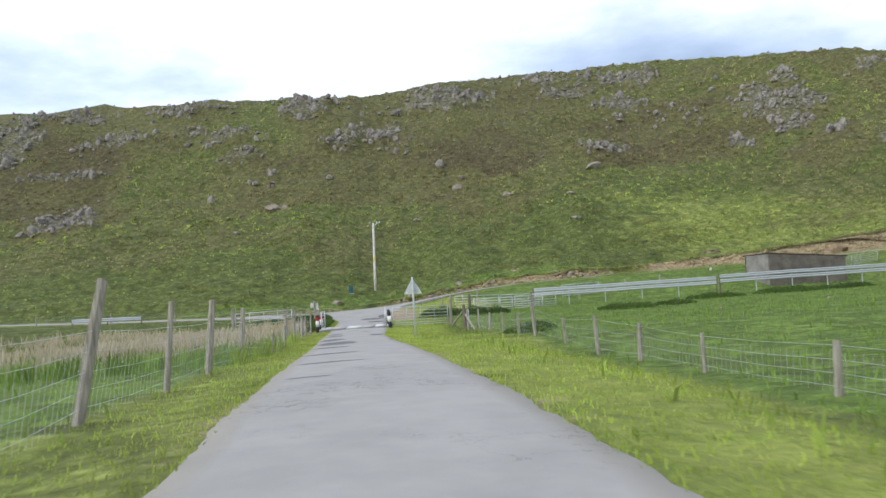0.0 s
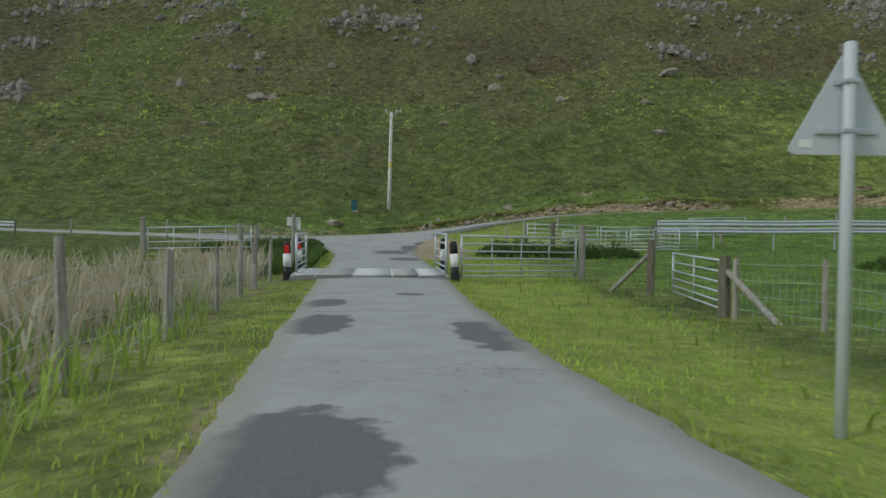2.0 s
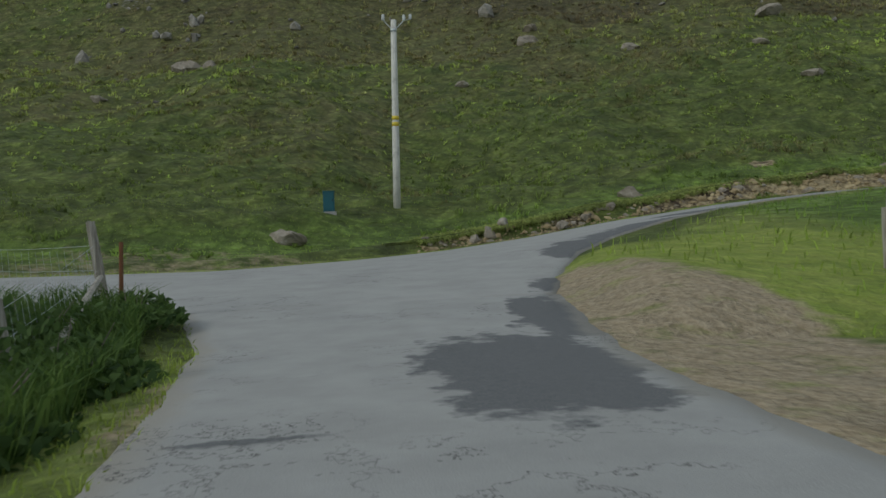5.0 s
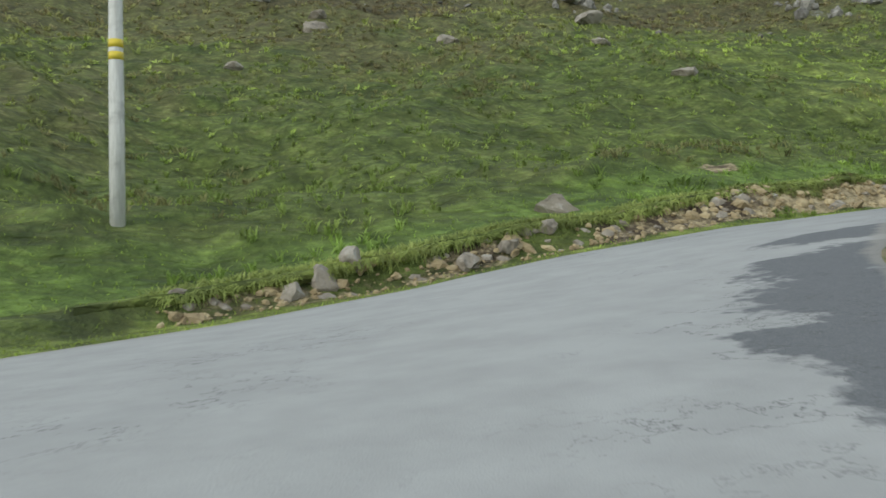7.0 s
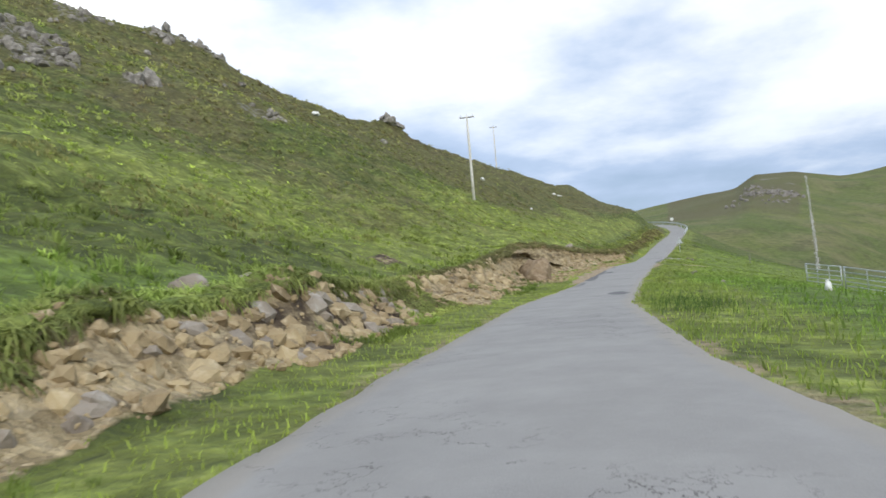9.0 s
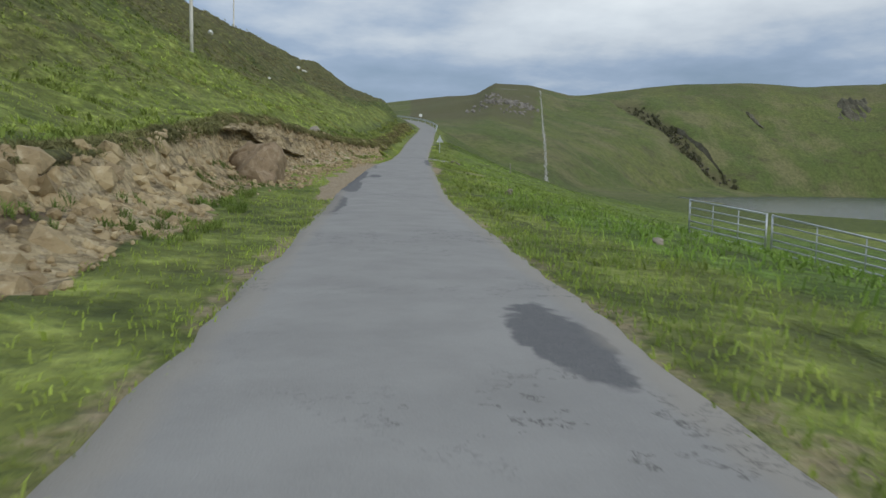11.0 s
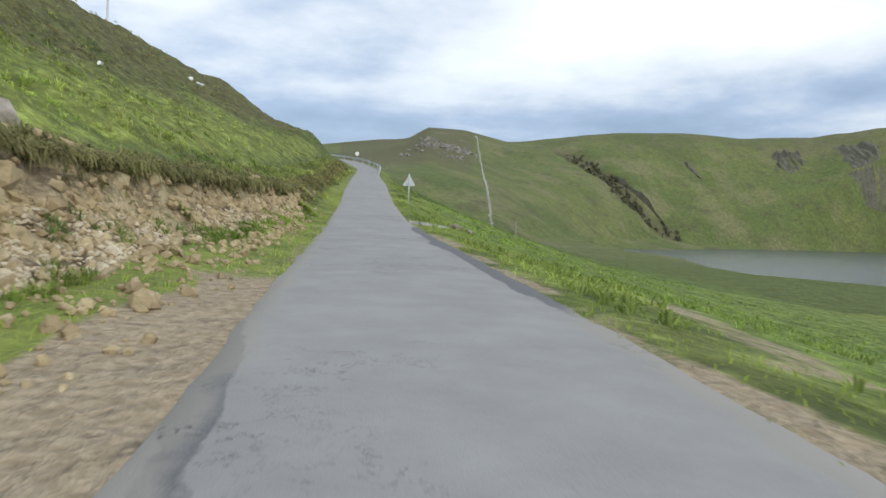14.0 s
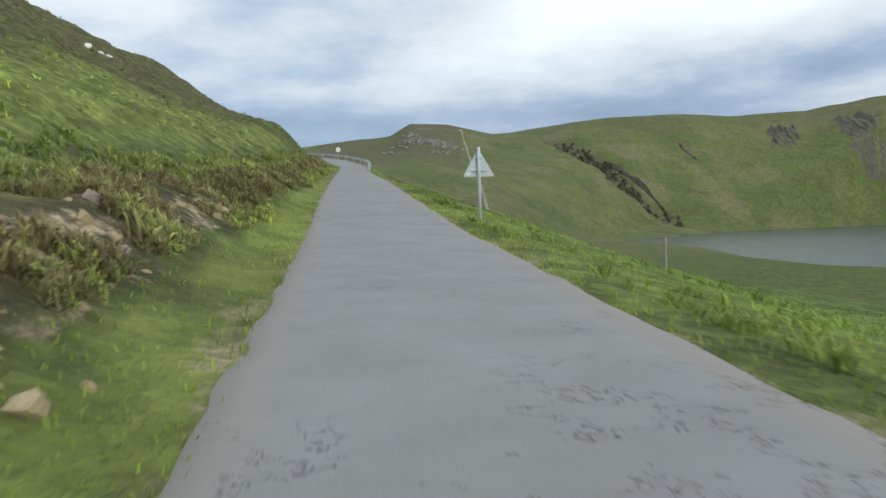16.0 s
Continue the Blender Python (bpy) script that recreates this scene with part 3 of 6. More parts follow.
def gravel_mask(x, y):
    off = y - lerp(x, HILL_U)
    lay = ease(48, 53, x) * (1 - ease(74, 79, x)) * ease(-.2, .1, off) * (1 - ease(.6, 1.0, off - .15 * ease(60, 70, x) + vnoise(x, y, 1.5, 9) * .35))
    p = ease(1.1, .6, np.hypot((x - 5.0) / 3.1, (y - 64.5) / 8) + vnoise(x, y, 2, 8) * .16) * (x > 3.5)
    west = ease(6, 3, np.hypot((x + 3) * .6, y - 81)) * .8
    edge = ease(-.55, -.1, road_inside(x, y) + vnoise(x, y, .9, 4) * .25) * .62
    right = ease(60, 66, x) * (1 - ease(86, 92, x)) * ease(-.55, -.1, y - lerp(x, HILL_D) + vnoise(x, y, 2, 2) * .3) * (y < lerp(x, HILL_D)) * .7
    # gravel track leading off below the hill road
    streak = ease(1.0, .4, np.abs(y - (80.9 - .32 * (x - 72))) + .3 * vnoise(x, y, 1.1, 66)) * ease(71, 73, x) * (1 - ease(79, 81, x)) * .9
    right = np.maximum(right, streak * .6)
    return np.maximum.reduce([lay, p * .64, west * .55, edge * .8, right])


# Outcrops: x, distance up from the road, half width, half depth.
OUTCROPS = [(78, 59, 7.5, 9.5), (75, 48, 3.5, 4), (66.5, 46, 1.8, 5.5), (79, 40, 3.2, 1.8), (82, 31, 2.6, 2.0), (112, 58.5, 5, 2.2), (116, 55, 3, 1.8), (-66, 83, 5, 10), (-56, 94, 5, 4), (-45, 83, 5.5, 4), (-52, 69, 7, 2), (-45, 50, 6, 7), (-36, 96, 9, 4), (-24, 80, 5, 3.5), (-21, 72, 3.5, 2.5),
            (-10, 91, 5.5, 6), (-2, 72, 5, 3), (7, 73, 4.5, 4), (19, 85, 10, 8), (43, 91, 3, 5), (45, 81, 5, 5), (54, 73, 5, 4), (60, 86, 7, 5), (45, 53, 4.5, 3), (132.3, 37, 1.4, 1.0), (85, 68, 4, 3), (98, 62, 4, 3)]


def crag_mask(x, y):
    """Where rock breaks through the hillside."""
    off = y - lerp(x, HILL_U)
    at = lerp(x, CREST_AT)
    u = off / at
    fine = .7 * vnoise(x, y, 3.4, 21) + .5 * vnoise(x, y, 1.7, 22)
    band = ease(.52, .78, u + .10 * vnoise(x, y, 30, 27)) * (1 - ease(.95, 1.0, u))
    m = band * ease(.30, .62, .8 * vnoise(x, y, 8, 21) + fine * .6) * .75 * (1 - ease(55, 80, x))
    for cx, co, rx, ro in OUTCROPS:
        m = np.maximum(m, ease(1.25, .65, np.hypot((x - cx) / rx, (off - co) / ro) - .38 * fine))
    return m * (off > 20) * (x > -200) * (x < 210)


def ground_height(x, y):
    x, y = np.asarray(x, float), np.asarray(y, float)
    z = base_height(x, y)
    off = y - lerp(x, HILL_U)
    ins = road_inside(x, y)
    tp = lerp(x, BANK_TOP)
    hill = ease(tp, tp + 6, off)
    far = ease(150, 400, np.hypot(x - 60, y - 80))
    amp = .035 + .22 * hill
    z = z + amp * (vnoise(x, y, 1.3, 1) + .6 * hill * vnoise(x, y, .62, 2)) * (ins < 0) * (1 - far)
    z = z + hill * (.55 - .2 * ease(80, 110, x)) * (vnoise(x, y, 6.5, 5) + (1.6 - .7 * ease(80, 110, x)) * vnoise(x, y, 17, 6)) * ease(3, 14, off - tp)
    z = z + far * 2.2 * vnoise(x, y, 60, 7) + far * .8 * vnoise(x, y, 21, 8)
    z = z + hill * (1 - far) * .13 * vnoise(x * .32, y, .95, 41) * ease(2, 6, off - tp)
    # knolls of the eastern skyline
    for kx_, ko, wx, wo, up in ((112, 59, 4.5, 4, 1.6), (132.3, 37, 3.2, 2.6, 1.7), (123, 48.5, 4, 4, -.5), (90, 80, 9, 6, -.5)):
        z = z + up * np.exp(-((x - kx_) / wx) ** 2 - ((off - ko) / wo) ** 2)
    c = crag_mask(x, y)
    z = z + c * (.5 + .8 * vnoise(x, y, 4.6, 11) + .35 * vnoise(x, y, 2.6, 12))
    s = soil_mask(x, y)
    z = z + s * (.12 * vnoise(x, y, 1.1, 13) + .10 * vnoise(x, y, .6, 14))
    rz = road_z(x, y)
    bed = rz - .012 - np.clip(ins, 0, .6) * .08
    near = ease(-1.4, 0, ins)
    z = np.where(ins > 0, bed, z * (1 - near) + (rz - .012) * near)
    return z


def mesh_np(name, verts, faces, material, attrs=None, smooth=True):
    me = bpy.data.meshes.new(name)
    verts, faces = np.asarray(verts, np.float32), np.asarray(faces, np.int32)
    k = faces.shape[1]
    me.vertices.add(len(verts))
    me.vertices.foreach_set("co", verts.ravel())
    me.loops.add(faces.size)
    me.loops.foreach_set("vertex_index", faces.ravel())
    me.polygons.add(len(faces))
    me.polygons.foreach_set("loop_start", np.arange(0, faces.size, k, dtype=np.int32))
    me.polygons.foreach_set("use_smooth", np.full(len(faces), smooth))
    me.update(calc_edges=True)
    for key, val in (attrs or {}).items():
        me.attributes.new(key, "FLOAT", "POINT").data.foreach_set("value", np.asarray(val, np.float32).ravel())
    if material:
        me.materials.append(material)
    return me


def grid_faces(nx, ny):
    i = np.arange(nx * ny).reshape(ny, nx)
    return np.stack([i[:-1, :-1], i[:-1, 1:], i[1:, 1:], i[1:, :-1]], -1).reshape(-1, 4)


def axis(lo, hi, step, grow_lo, grow, end_lo, end_hi):
    mid = list(np.arange(lo, hi, step))
    s, v = step, mid[-1]
    while v < end_hi:
        s *= grow
        v += s
        mid.append(v)
    s, v, low = step, mid[0], []
    while v > end_lo:
        s *= grow_lo
        v -= s
        low.append(v)
    return np.array(low[::-1] + mid)


# Height up the hillside, from the road, at which green turf gives way to brown heather.
BROWN_AT = [(-150, 62), (20, 52), (45, 33), (61, 24), (70, 19), (90, 19), (115, 17), (140, 13), (150, 9.5), (182, 5), (260, 5)]


def cover(x, y):
    """Plant cover at points: heather, rich grass, moss."""
    off = y - lerp(x, HILL_U)
    n20, n9 = vnoise(x, y, 24, 31), vnoise(x, y, 9, 32)
    up = ease(3, 9, off) * (x < 330)
    ratio = off / lerp(x, BROWN_AT)
    gap = vnoise(x, y * .45, 15, 35)
    he = up * np.clip(ease(.62, 1.45, ratio + .42 * n20 + .35 * n9 + .55 * gap) * .55 + .42 * ease(1.0, 1.75, ratio + .6 * n9 + .5 * n20 + .9 * gap) * ease(70, 25, x) + .06, 0, 1)
    west = ease(150, 60, x)
    brown = np.maximum.reduce([ease(1.35, .55, np.hypot((x - cx) / rx, (off - co) / ro) - .5 * n9) for cx, co, rx, ro in ((-56, 72, 18, 30), (57, 54, 17, 19), (24, 58, 12, 14), (74, 36, 9, 8))])
    crag = np.maximum.reduce([ease(2.0, 1.0, np.hypot((x - cx) / rx, (off - co) / ro) - .4 * n9) for cx, co, rx, ro in OUTCROPS])
    mid = ease(.45, .95, off / lerp(x, [(-100, 34), (40, 30), (70, 24), (92, 20)]) + .35 * gap + .3 * n9) * .42
    he = np.where(x < 92, np.clip(np.maximum.reduce([he * .75, mid, up * west * .95 * brown, up * west * .8 * crag]), 0, 1), he)
    he = np.where(x > 92, np.clip(he + .12 * ease(1.0, 1.9, ratio + .4 * n9) * up, 0, 1), he)
    he = np.where(x > 92, np.maximum(he, ease(92, 99, x) * ease(.9, 1.4, off) * ease(2.9, 2.2, off) * .85), he)
    he = np.where(x > 250, .25 + .3 * n20, he)
    az = np.degrees(np.arctan2(83 - y, x - 95))
    he = np.where((x > 230) & (az < 12.9) & (az > 3), .30 + .52 * ease(330, 420, np.hypot(x - 95, y - 83)) + .12 * vnoise(x, y, 60, 34), he)
    lu = ease(26, 52, x) * ease(3, 6, off) * ease(1.15, .75, ratio + .2 * n20) * .85
    lu = np.maximum(lu, ease(7, 10, x) * (y < lerp(x, HILL_D) - 2) * (x < 130) * .8)
    lu = np.maximum(lu, (x < -1) * (y < 24) * .7)
    lu = np.maximum(lu, (np.abs(off) < 5) * (off < lerp(x, BANK_FOOT)) * .6)
    sd = np.minimum(lerp(y, SIDE_L) - x, 3.0) * (x < lerp(y, SIDE_L)) + np.minimum(x - lerp(y, SIDE_R), 5.0) * (x > lerp(y, SIDE_R))
    lu = np.maximum(lu, (y < 66) * ease(3.0, 1.5, sd) * .95)
    mo = ease(7.5, 3.0, np.hypot((x - 9.5) * .9, y - 69.5)) * (x > 4) * .75
    mo = np.maximum(mo, (y < 64) * (x > lerp(y, SIDE_R)) * ease(4.6, 2.6, x - lerp(y, SIDE_R) + n9) * .62)
    mo = np.maximum(mo, ease(45, 55, x) * (off > 0) * ease(0, -.25, off - lerp(x, BANK_FOOT)) * .42)
    fi = (y < 67) * ease(8.8, 9.8, x) * ease(120, 80, x)
    fi = np.maximum(fi, (y < 66) * ease(1.5, .6, x) * ease(25, 20, y) * .9)
    fi = np.maximum(fi, ease(9, 14, x) * ease(190, 130, x) * ease(-1.2, -2.8, y - lerp(x, HILL_D) + 1.2 * n9) * ease(-60, -30, y - lerp(x, HILL_D)) * (.75 - .25 * ease(40, 60, x)))
    fi = np.maximum(fi, ease(-30, -10, x) * ease(36, 24, x) * ease(1.8, 2.6, off) * ease(7.5, 4, off + 2 * n9) * .55)
    return {"heath": he, "lush": lu, "moss": mo, "field": fi}


gx = axis(-24, 112, .55, 1.06, 1.024, -2600, 3200)
gy = np.concatenate([axis(2, 81, .65, 1.035, 9, -2600, 82)[:-1], np.arange(81.2, 93.4, .28), axis(93.5, 112, .5, 1, 1.028, 93.4, 2600)[1:]])
gy = np.unique(np.round(gy, 3))
GX, GY = np.meshgrid(gx, gy)
GZ = ground_height(GX, GY)
n20, n9 = vnoise(GX, GY, 24, 31), vnoise(GX, GY, 9, 32)
COV = cover(GX, GY)
heath, lush = COV["heath"], COV["lush"]
AZ = np.degrees(np.arctan2(83 - GY, GX - 95))
moor = ease(150, 260, np.hypot(GX - 95, GY - 83)) * (GX > 120)
dry = ease(1.5, .4, GX) * ease(22, 27, GY + 3 * n9) * ease(58, 50, GY + 3 * n9) * ease(-45, -25, GX) * .62
far_rock = ease(24, 12, np.abs(AZ - 10.4) * 9) * ease(30, 15, np.abs(np.hypot(GX - 95, GY - 83) - 560)) * ease(.0, .4, n9)


def near_line(px, py, line):
    """Distance from a broken line of points."""
    best = np.full(px.shape, 1e9)
    for (ax, ay), (bx_, by_) in zip(line, line[1:]):
        dx_, dy_ = bx_ - ax, by_ - ay
        t_ = np.clip(((px - ax) * dx_ + (py - ay) * dy_) / (dx_ * dx_ + dy_ * dy_), 0, 1)
        best = np.minimum(best, np.hypot(px - ax - t_ * dx_, py - ay - t_ * dy_))
    return best


GULLY = [(661, -118), (623, -120), (601, -130), (572, -135), (563, -152)]
GULLY2 = [(654, -214), (621, -221), (615, -259)]
gully = ease(20, 7, near_line(GX, GY, GULLY) + 5 * n9) * .9
gully = np.maximum(gully, ease(9, 3, near_line(GX, GY, GULLY2) + 4 * n9) * .6)
GZ = GZ - gully * 6
heath = np.maximum(heath, gully * .98)
heath = np.maximum(heath, moor * .62 * ease(45, 82, GZ + 8 * n20) * (GX > 300))
rock = np.maximum.reduce([crag_mask(GX, GY) * .6, far_rock, gully * .30])
# gap marks rocky stretches whose soil is darkened like shade between blocks
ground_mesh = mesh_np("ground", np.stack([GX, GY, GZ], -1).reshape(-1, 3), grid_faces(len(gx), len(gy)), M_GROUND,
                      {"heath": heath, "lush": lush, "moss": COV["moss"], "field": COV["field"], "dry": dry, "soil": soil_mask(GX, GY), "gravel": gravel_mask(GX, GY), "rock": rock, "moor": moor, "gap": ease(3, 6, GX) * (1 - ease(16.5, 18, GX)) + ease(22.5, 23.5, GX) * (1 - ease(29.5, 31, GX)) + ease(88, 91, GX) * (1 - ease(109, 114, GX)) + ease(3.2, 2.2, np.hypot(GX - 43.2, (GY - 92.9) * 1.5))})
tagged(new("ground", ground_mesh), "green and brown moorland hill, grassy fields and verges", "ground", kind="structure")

LX, LY = np.meshgrid(np.linspace(110, 720, 60), np.linspace(-950, 0, 60))
tagged(new("water", mesh_np("water", np.stack([LX, LY, LX * 0 + LOCH_Z], -1).reshape(-1, 3), grid_faces(60, 60), M_WATER)),
       "calm grey loch water below the hill road", "loch", kind="structure")


# ---- the roads: one worn sheet of asphalt with a junction ----
PATCHES = [(2.45, 30.4, .55, 1.0), (4.2, 36.0, .35, 1.6), (2.15, 37.2, .42, 1.2), (1.95, 40.6, .42, .7), (3.55, 42.5, .28, .35), (3.95, 57.8, .68, 1.3), (1.7, 62, .75, .12), (1.85, 58.6, .45, .1), (2.9, 26.2, .65, 1.6), (2.95, 22.0, .55, .5), (3.25, 17.5, .8, .28), (3.5, 13.8, .7, .22), (3.4, 10.4, .5, .18), (5.0, 28, .3, 1.6),
           (6.6, 74.7, .6, 1.3), (7.5, 76.3, .9, 1.1), (8.8, 77.8, 1.1, 1.0), (10.2, 79.2, 1.3, .8), (12.2, 80.9, 1.6, .6), (3.5, 64.0, .8, 1.9), (4.5, 67.2, .5, 1.6), (49, 86.4, 3.0, .28), (56, 86.1, 2.4, .25), (62, 85.35, .9, .2), (63.5, 85.8, 3.0, .14), (71, 85.3, 2.6, .12), (79.5, 81.95, 5.5, .22), (86.5, 81.55, 3.5, .14), (74.5, 82.2, 2, .3), (36, 84.5, 1.0, .25), (5.3, 69.8, .5, 1.2)]


def road_attrs(x, y):
    p = np.zeros_like(x)
    for cx, cy, rx, ry in PATCHES:
        p = np.maximum(p, 1.05 - .5 * np.hypot((x - cx) / rx, (y - cy) / ry))
    e = road_inside(x, y)
    # tarred strips along the rims of the hill road
    down, up = y - lerp(x, HILL_D), lerp(x, HILL_U) - y
    strip = ease(.42, .12, down) * ease(73, 76, x) * ease(93, 90, x) + ease(.42, .16, up + .15 * vnoise(x, y, 1.3, 50)) * ease(53.5, 55.5, x) * ease(67, 63, x) * .9
    p = np.maximum(p, strip * (x > 50) * .95)
    return {"patch": np.clip(p, 0, 1), "edge": ease(.55, .0, e) * (1 - np.clip(strip, 0, 1) * (x > 50)), "worn": ease(20, 8, x) * ease(90, 84, y)}


def ribbon(rows, a, b, across, along_x):
    """Vertices of a strip between two edges with a crown and a thin broken rim."""
    t = np.concatenate([[0], np.linspace(0, 1, across - 2), [1]])
    rag = .03
    v = []
    for s in rows:
        lo, hi = float(lerp(s, a)), float(lerp(s, b))
        lo += rag * float(vnoise(s, lo * 0 + 3, .8, 51) + vnoise(s, 3, .3, 52))
        hi += rag * float(vnoise(s, 9, .8, 53) + vnoise(s, 9, .3, 54))
        q = lo + (hi - lo) * t
        q[0], q[-1] = q[1] - .10 * np.sign(hi - lo), q[-2] + .10 * np.sign(hi - lo)
        v.append(np.stack([np.full(across, s), q], -1) if along_x else np.stack([q, np.full(across, s)], -1))
    v = np.concatenate(v)
    z = road_z(v[:, 0], v[:, 1]) + .012 + .03 * np.tile(4 * t * (1 - t), len(rows)) * (0 if along_x is None else 1)
    z += .004 * vnoise(v[:, 0], v[:, 1], 2.2, 55)
    z.reshape(len(rows), across)[:, [0, -1]] -= .09
    return np.column_stack([v, z])


side_rows = np.concatenate([np.arange(-60, 0, 2.0), np.arange(0, 69.01, .3)])
side_rows[-1] = 69.0
hill_rows = np.concatenate([np.arange(-160, -20, 2.0), np.arange(-20, 120, .3), np.arange(120, 262, 1.0)])
va = ribbon(side_rows, SIDE_L, SIDE_R, 16, False)
va[-16:, 2] -= .004
vb = ribbon(hill_rows, HILL_D, HILL_U, 22, True)
fa, fb = grid_faces(16, len(side_rows)), grid_faces(22, len(hill_rows))[:, ::-1]
rv = np.concatenate([va, vb])
tagged(new("road", mesh_np("road", rv, np.concatenate([fa, fb + len(va)]), M_ROAD, road_attrs(rv[:, 0], rv[:, 1]))),
       "narrow worn grey asphalt road with dark patches", "road", kind="structure")


# ---- helpers for things ----
rng = np.random.default_rng(7)


def gz(x, y):
    return float(ground_height(np.array([x]), np.array([y]))[0])


def thing(name, label, category, at, group="", turn=0.0):
    ob = new(name)
    ob.empty_display_size = .2
    ob.matrix_basis = pose(*at, 0, 0, turn)
    return tagged(ob, label, category, group)


def part(name, bm, material, parent, label="", smooth=False):
    me = bpy.data.meshes.new(name)
    bmesh.ops.recalc_face_normals(bm, faces=bm.faces)
    bm.to_mesh(me)
    bm.free()
    me.materials.append(material)
    if smooth:
        me.polygons.foreach_set("use_smooth", [True] * len(me.polygons))
    ob = new(name, me)
    ob.parent = parent
    if label:
        ob["label"] = label
    return ob


def share(name, me, parent, m):
    """A further piece on a mesh that another piece has."""
    ob = new(name, me)
    ob.parent = parent
    ob.matrix_basis = m
    return ob


def box(bm, size, m=None, bevel=.0):
    r = bmesh.ops.create_cube(bm, size=1, matrix=(m or Matrix()) @ Matrix.Diagonal((*size, 1)))
    if bevel:
        es = list({e for v in r["verts"] for e in v.link_edges})
        bmesh.ops.bevel(bm, geom=es, offset=bevel, segments=2, profile=.6, affect="EDGES")
    return bm


def rod(bm, a, b, r0, r1=None, seg=10, caps=True):
    a, b = Vector(a), Vector(b)
    d = b - a
    m = Matrix.Translation((a + b) / 2) @ d.to_track_quat("Z", "Y").to_matrix().to_4x4()
    bmesh.ops.create_cone(bm, cap_ends=caps, segments=seg, radius1=r0, radius2=r0 if r1 is None else r1, depth=d.length, matrix=m)
    return bm


def lathe(bm, prof, seg=16, flat=1.0):
    """A turned form from (radius, height) pairs, squeezed to flat along y."""
    rings = []
    for r, z in prof:
        rings.append([bm.verts.new((r * math.cos(k * math.tau / seg), r * flat * math.sin(k * math.tau / seg), z)) for k in range(seg)])
    for p, q in zip(rings, rings[1:]):
        for k in range(seg):
            bm.faces.new((p[k], p[(k + 1) % seg], q[(k + 1) % seg], q[k]))
    bm.faces.new(rings[0][::-1])
    bm.faces.new(rings[-1])
    return bm


def timber(bm, a, b, r, seed=0, seg=9, rings=5):
    """A rough split or round post between two points, uneven and chamfered at its head."""
    rr = random.Random(seed)
    a, b = Vector(a), Vector(b)
    q = (b - a).to_track_quat("Z", "Y")
    turns = [r * (1 + rr.uniform(-.14, .14)) for _ in range(seg)]
    loops = []
    for i in range(rings):
        f = i / (rings - 1)
        c = a.lerp(b, f) + Vector((rr.uniform(-.07, .07) * r, rr.uniform(-.07, .07) * r, 0))
        k = 1.0 if i < rings - 1 else .86
        loops.append([bm.verts.new(c + q @ Vector((math.cos(j * math.tau / seg) * turns[j] * k, math.sin(j * math.tau / seg) * turns[j] * k, rr.uniform(-.2, .2) * r if i == rings - 1 else 0))) for j in range(seg)])
    for p, s in zip(loops, loops[1:]):
        for j in range(seg):
            bm.faces.new((p[j], p[(j + 1) % seg], s[(j + 1) % seg], s[j]))
    bm.faces.new(loops[0][::-1])
    bm.faces.new(loops[-1])
    return bm


def rock_shape(seed, cuts=9, level=2):
    """Vertices and faces of an angular stone about 1 across."""
    bm = bmesh.new()
    bmesh.ops.create_icosphere(bm, subdivisions=level, radius=.5)
    rr = random.Random(seed)
    for _ in range(cuts):
        d = Vector((rr.gauss(0, 1), rr.gauss(0, 1), rr.gauss(0, .8))).normalized()
        k = rr.uniform(.24, .40)
        for v in bm.verts:
            s = v.co.dot(d)
            if s > k:
                v.co -= d * (s - k) * .92
    for v in bm.verts:
        v.co += Vector((rr.uniform(-1, 1), rr.uniform(-1, 1), rr.uniform(-1, 1))) * (.018 if level < 3 else .002)
    bmesh.ops.triangulate(bm, faces=bm.faces)
    bm.verts.index_update()
    vs = np.array([v.co[:] for v in bm.verts])
    fs = np.array([[v.index for v in f.verts] for f in bm.faces])
    bm.free()
    return vs, fs


ROCKS = [rock_shape(100 + i, 10, 1) for i in range(10)]
FINE_ROCKS = [rock_shape(200 + i, 14, 4) for i in range(8)]


def turns_np(n, tilt):
    """Random turns: free about z, leaning by up to tilt."""
    a, b, c = rng.uniform(0, math.tau, n), rng.uniform(-tilt, tilt, n), rng.uniform(-tilt, tilt, n)
    ca, sa, cb, sb, cc, sc = np.cos(a), np.sin(a), np.cos(b), np.sin(b), np.cos(c), np.sin(c)
    z = np.zeros(n)
    o = np.ones(n)
    rz_ = np.stack([ca, -sa, z, sa, ca, z, z, z, o], -1).reshape(-1, 3, 3)
    rx_ = np.stack([o, z, z, z, cb, -sb, z, sb, cb], -1).reshape(-1, 3, 3)
    ry_ = np.stack([cc, z, sc, z, o, z, -sc, z, cc], -1).reshape(-1, 3, 3)
    return rz_ @ rx_ @ ry_


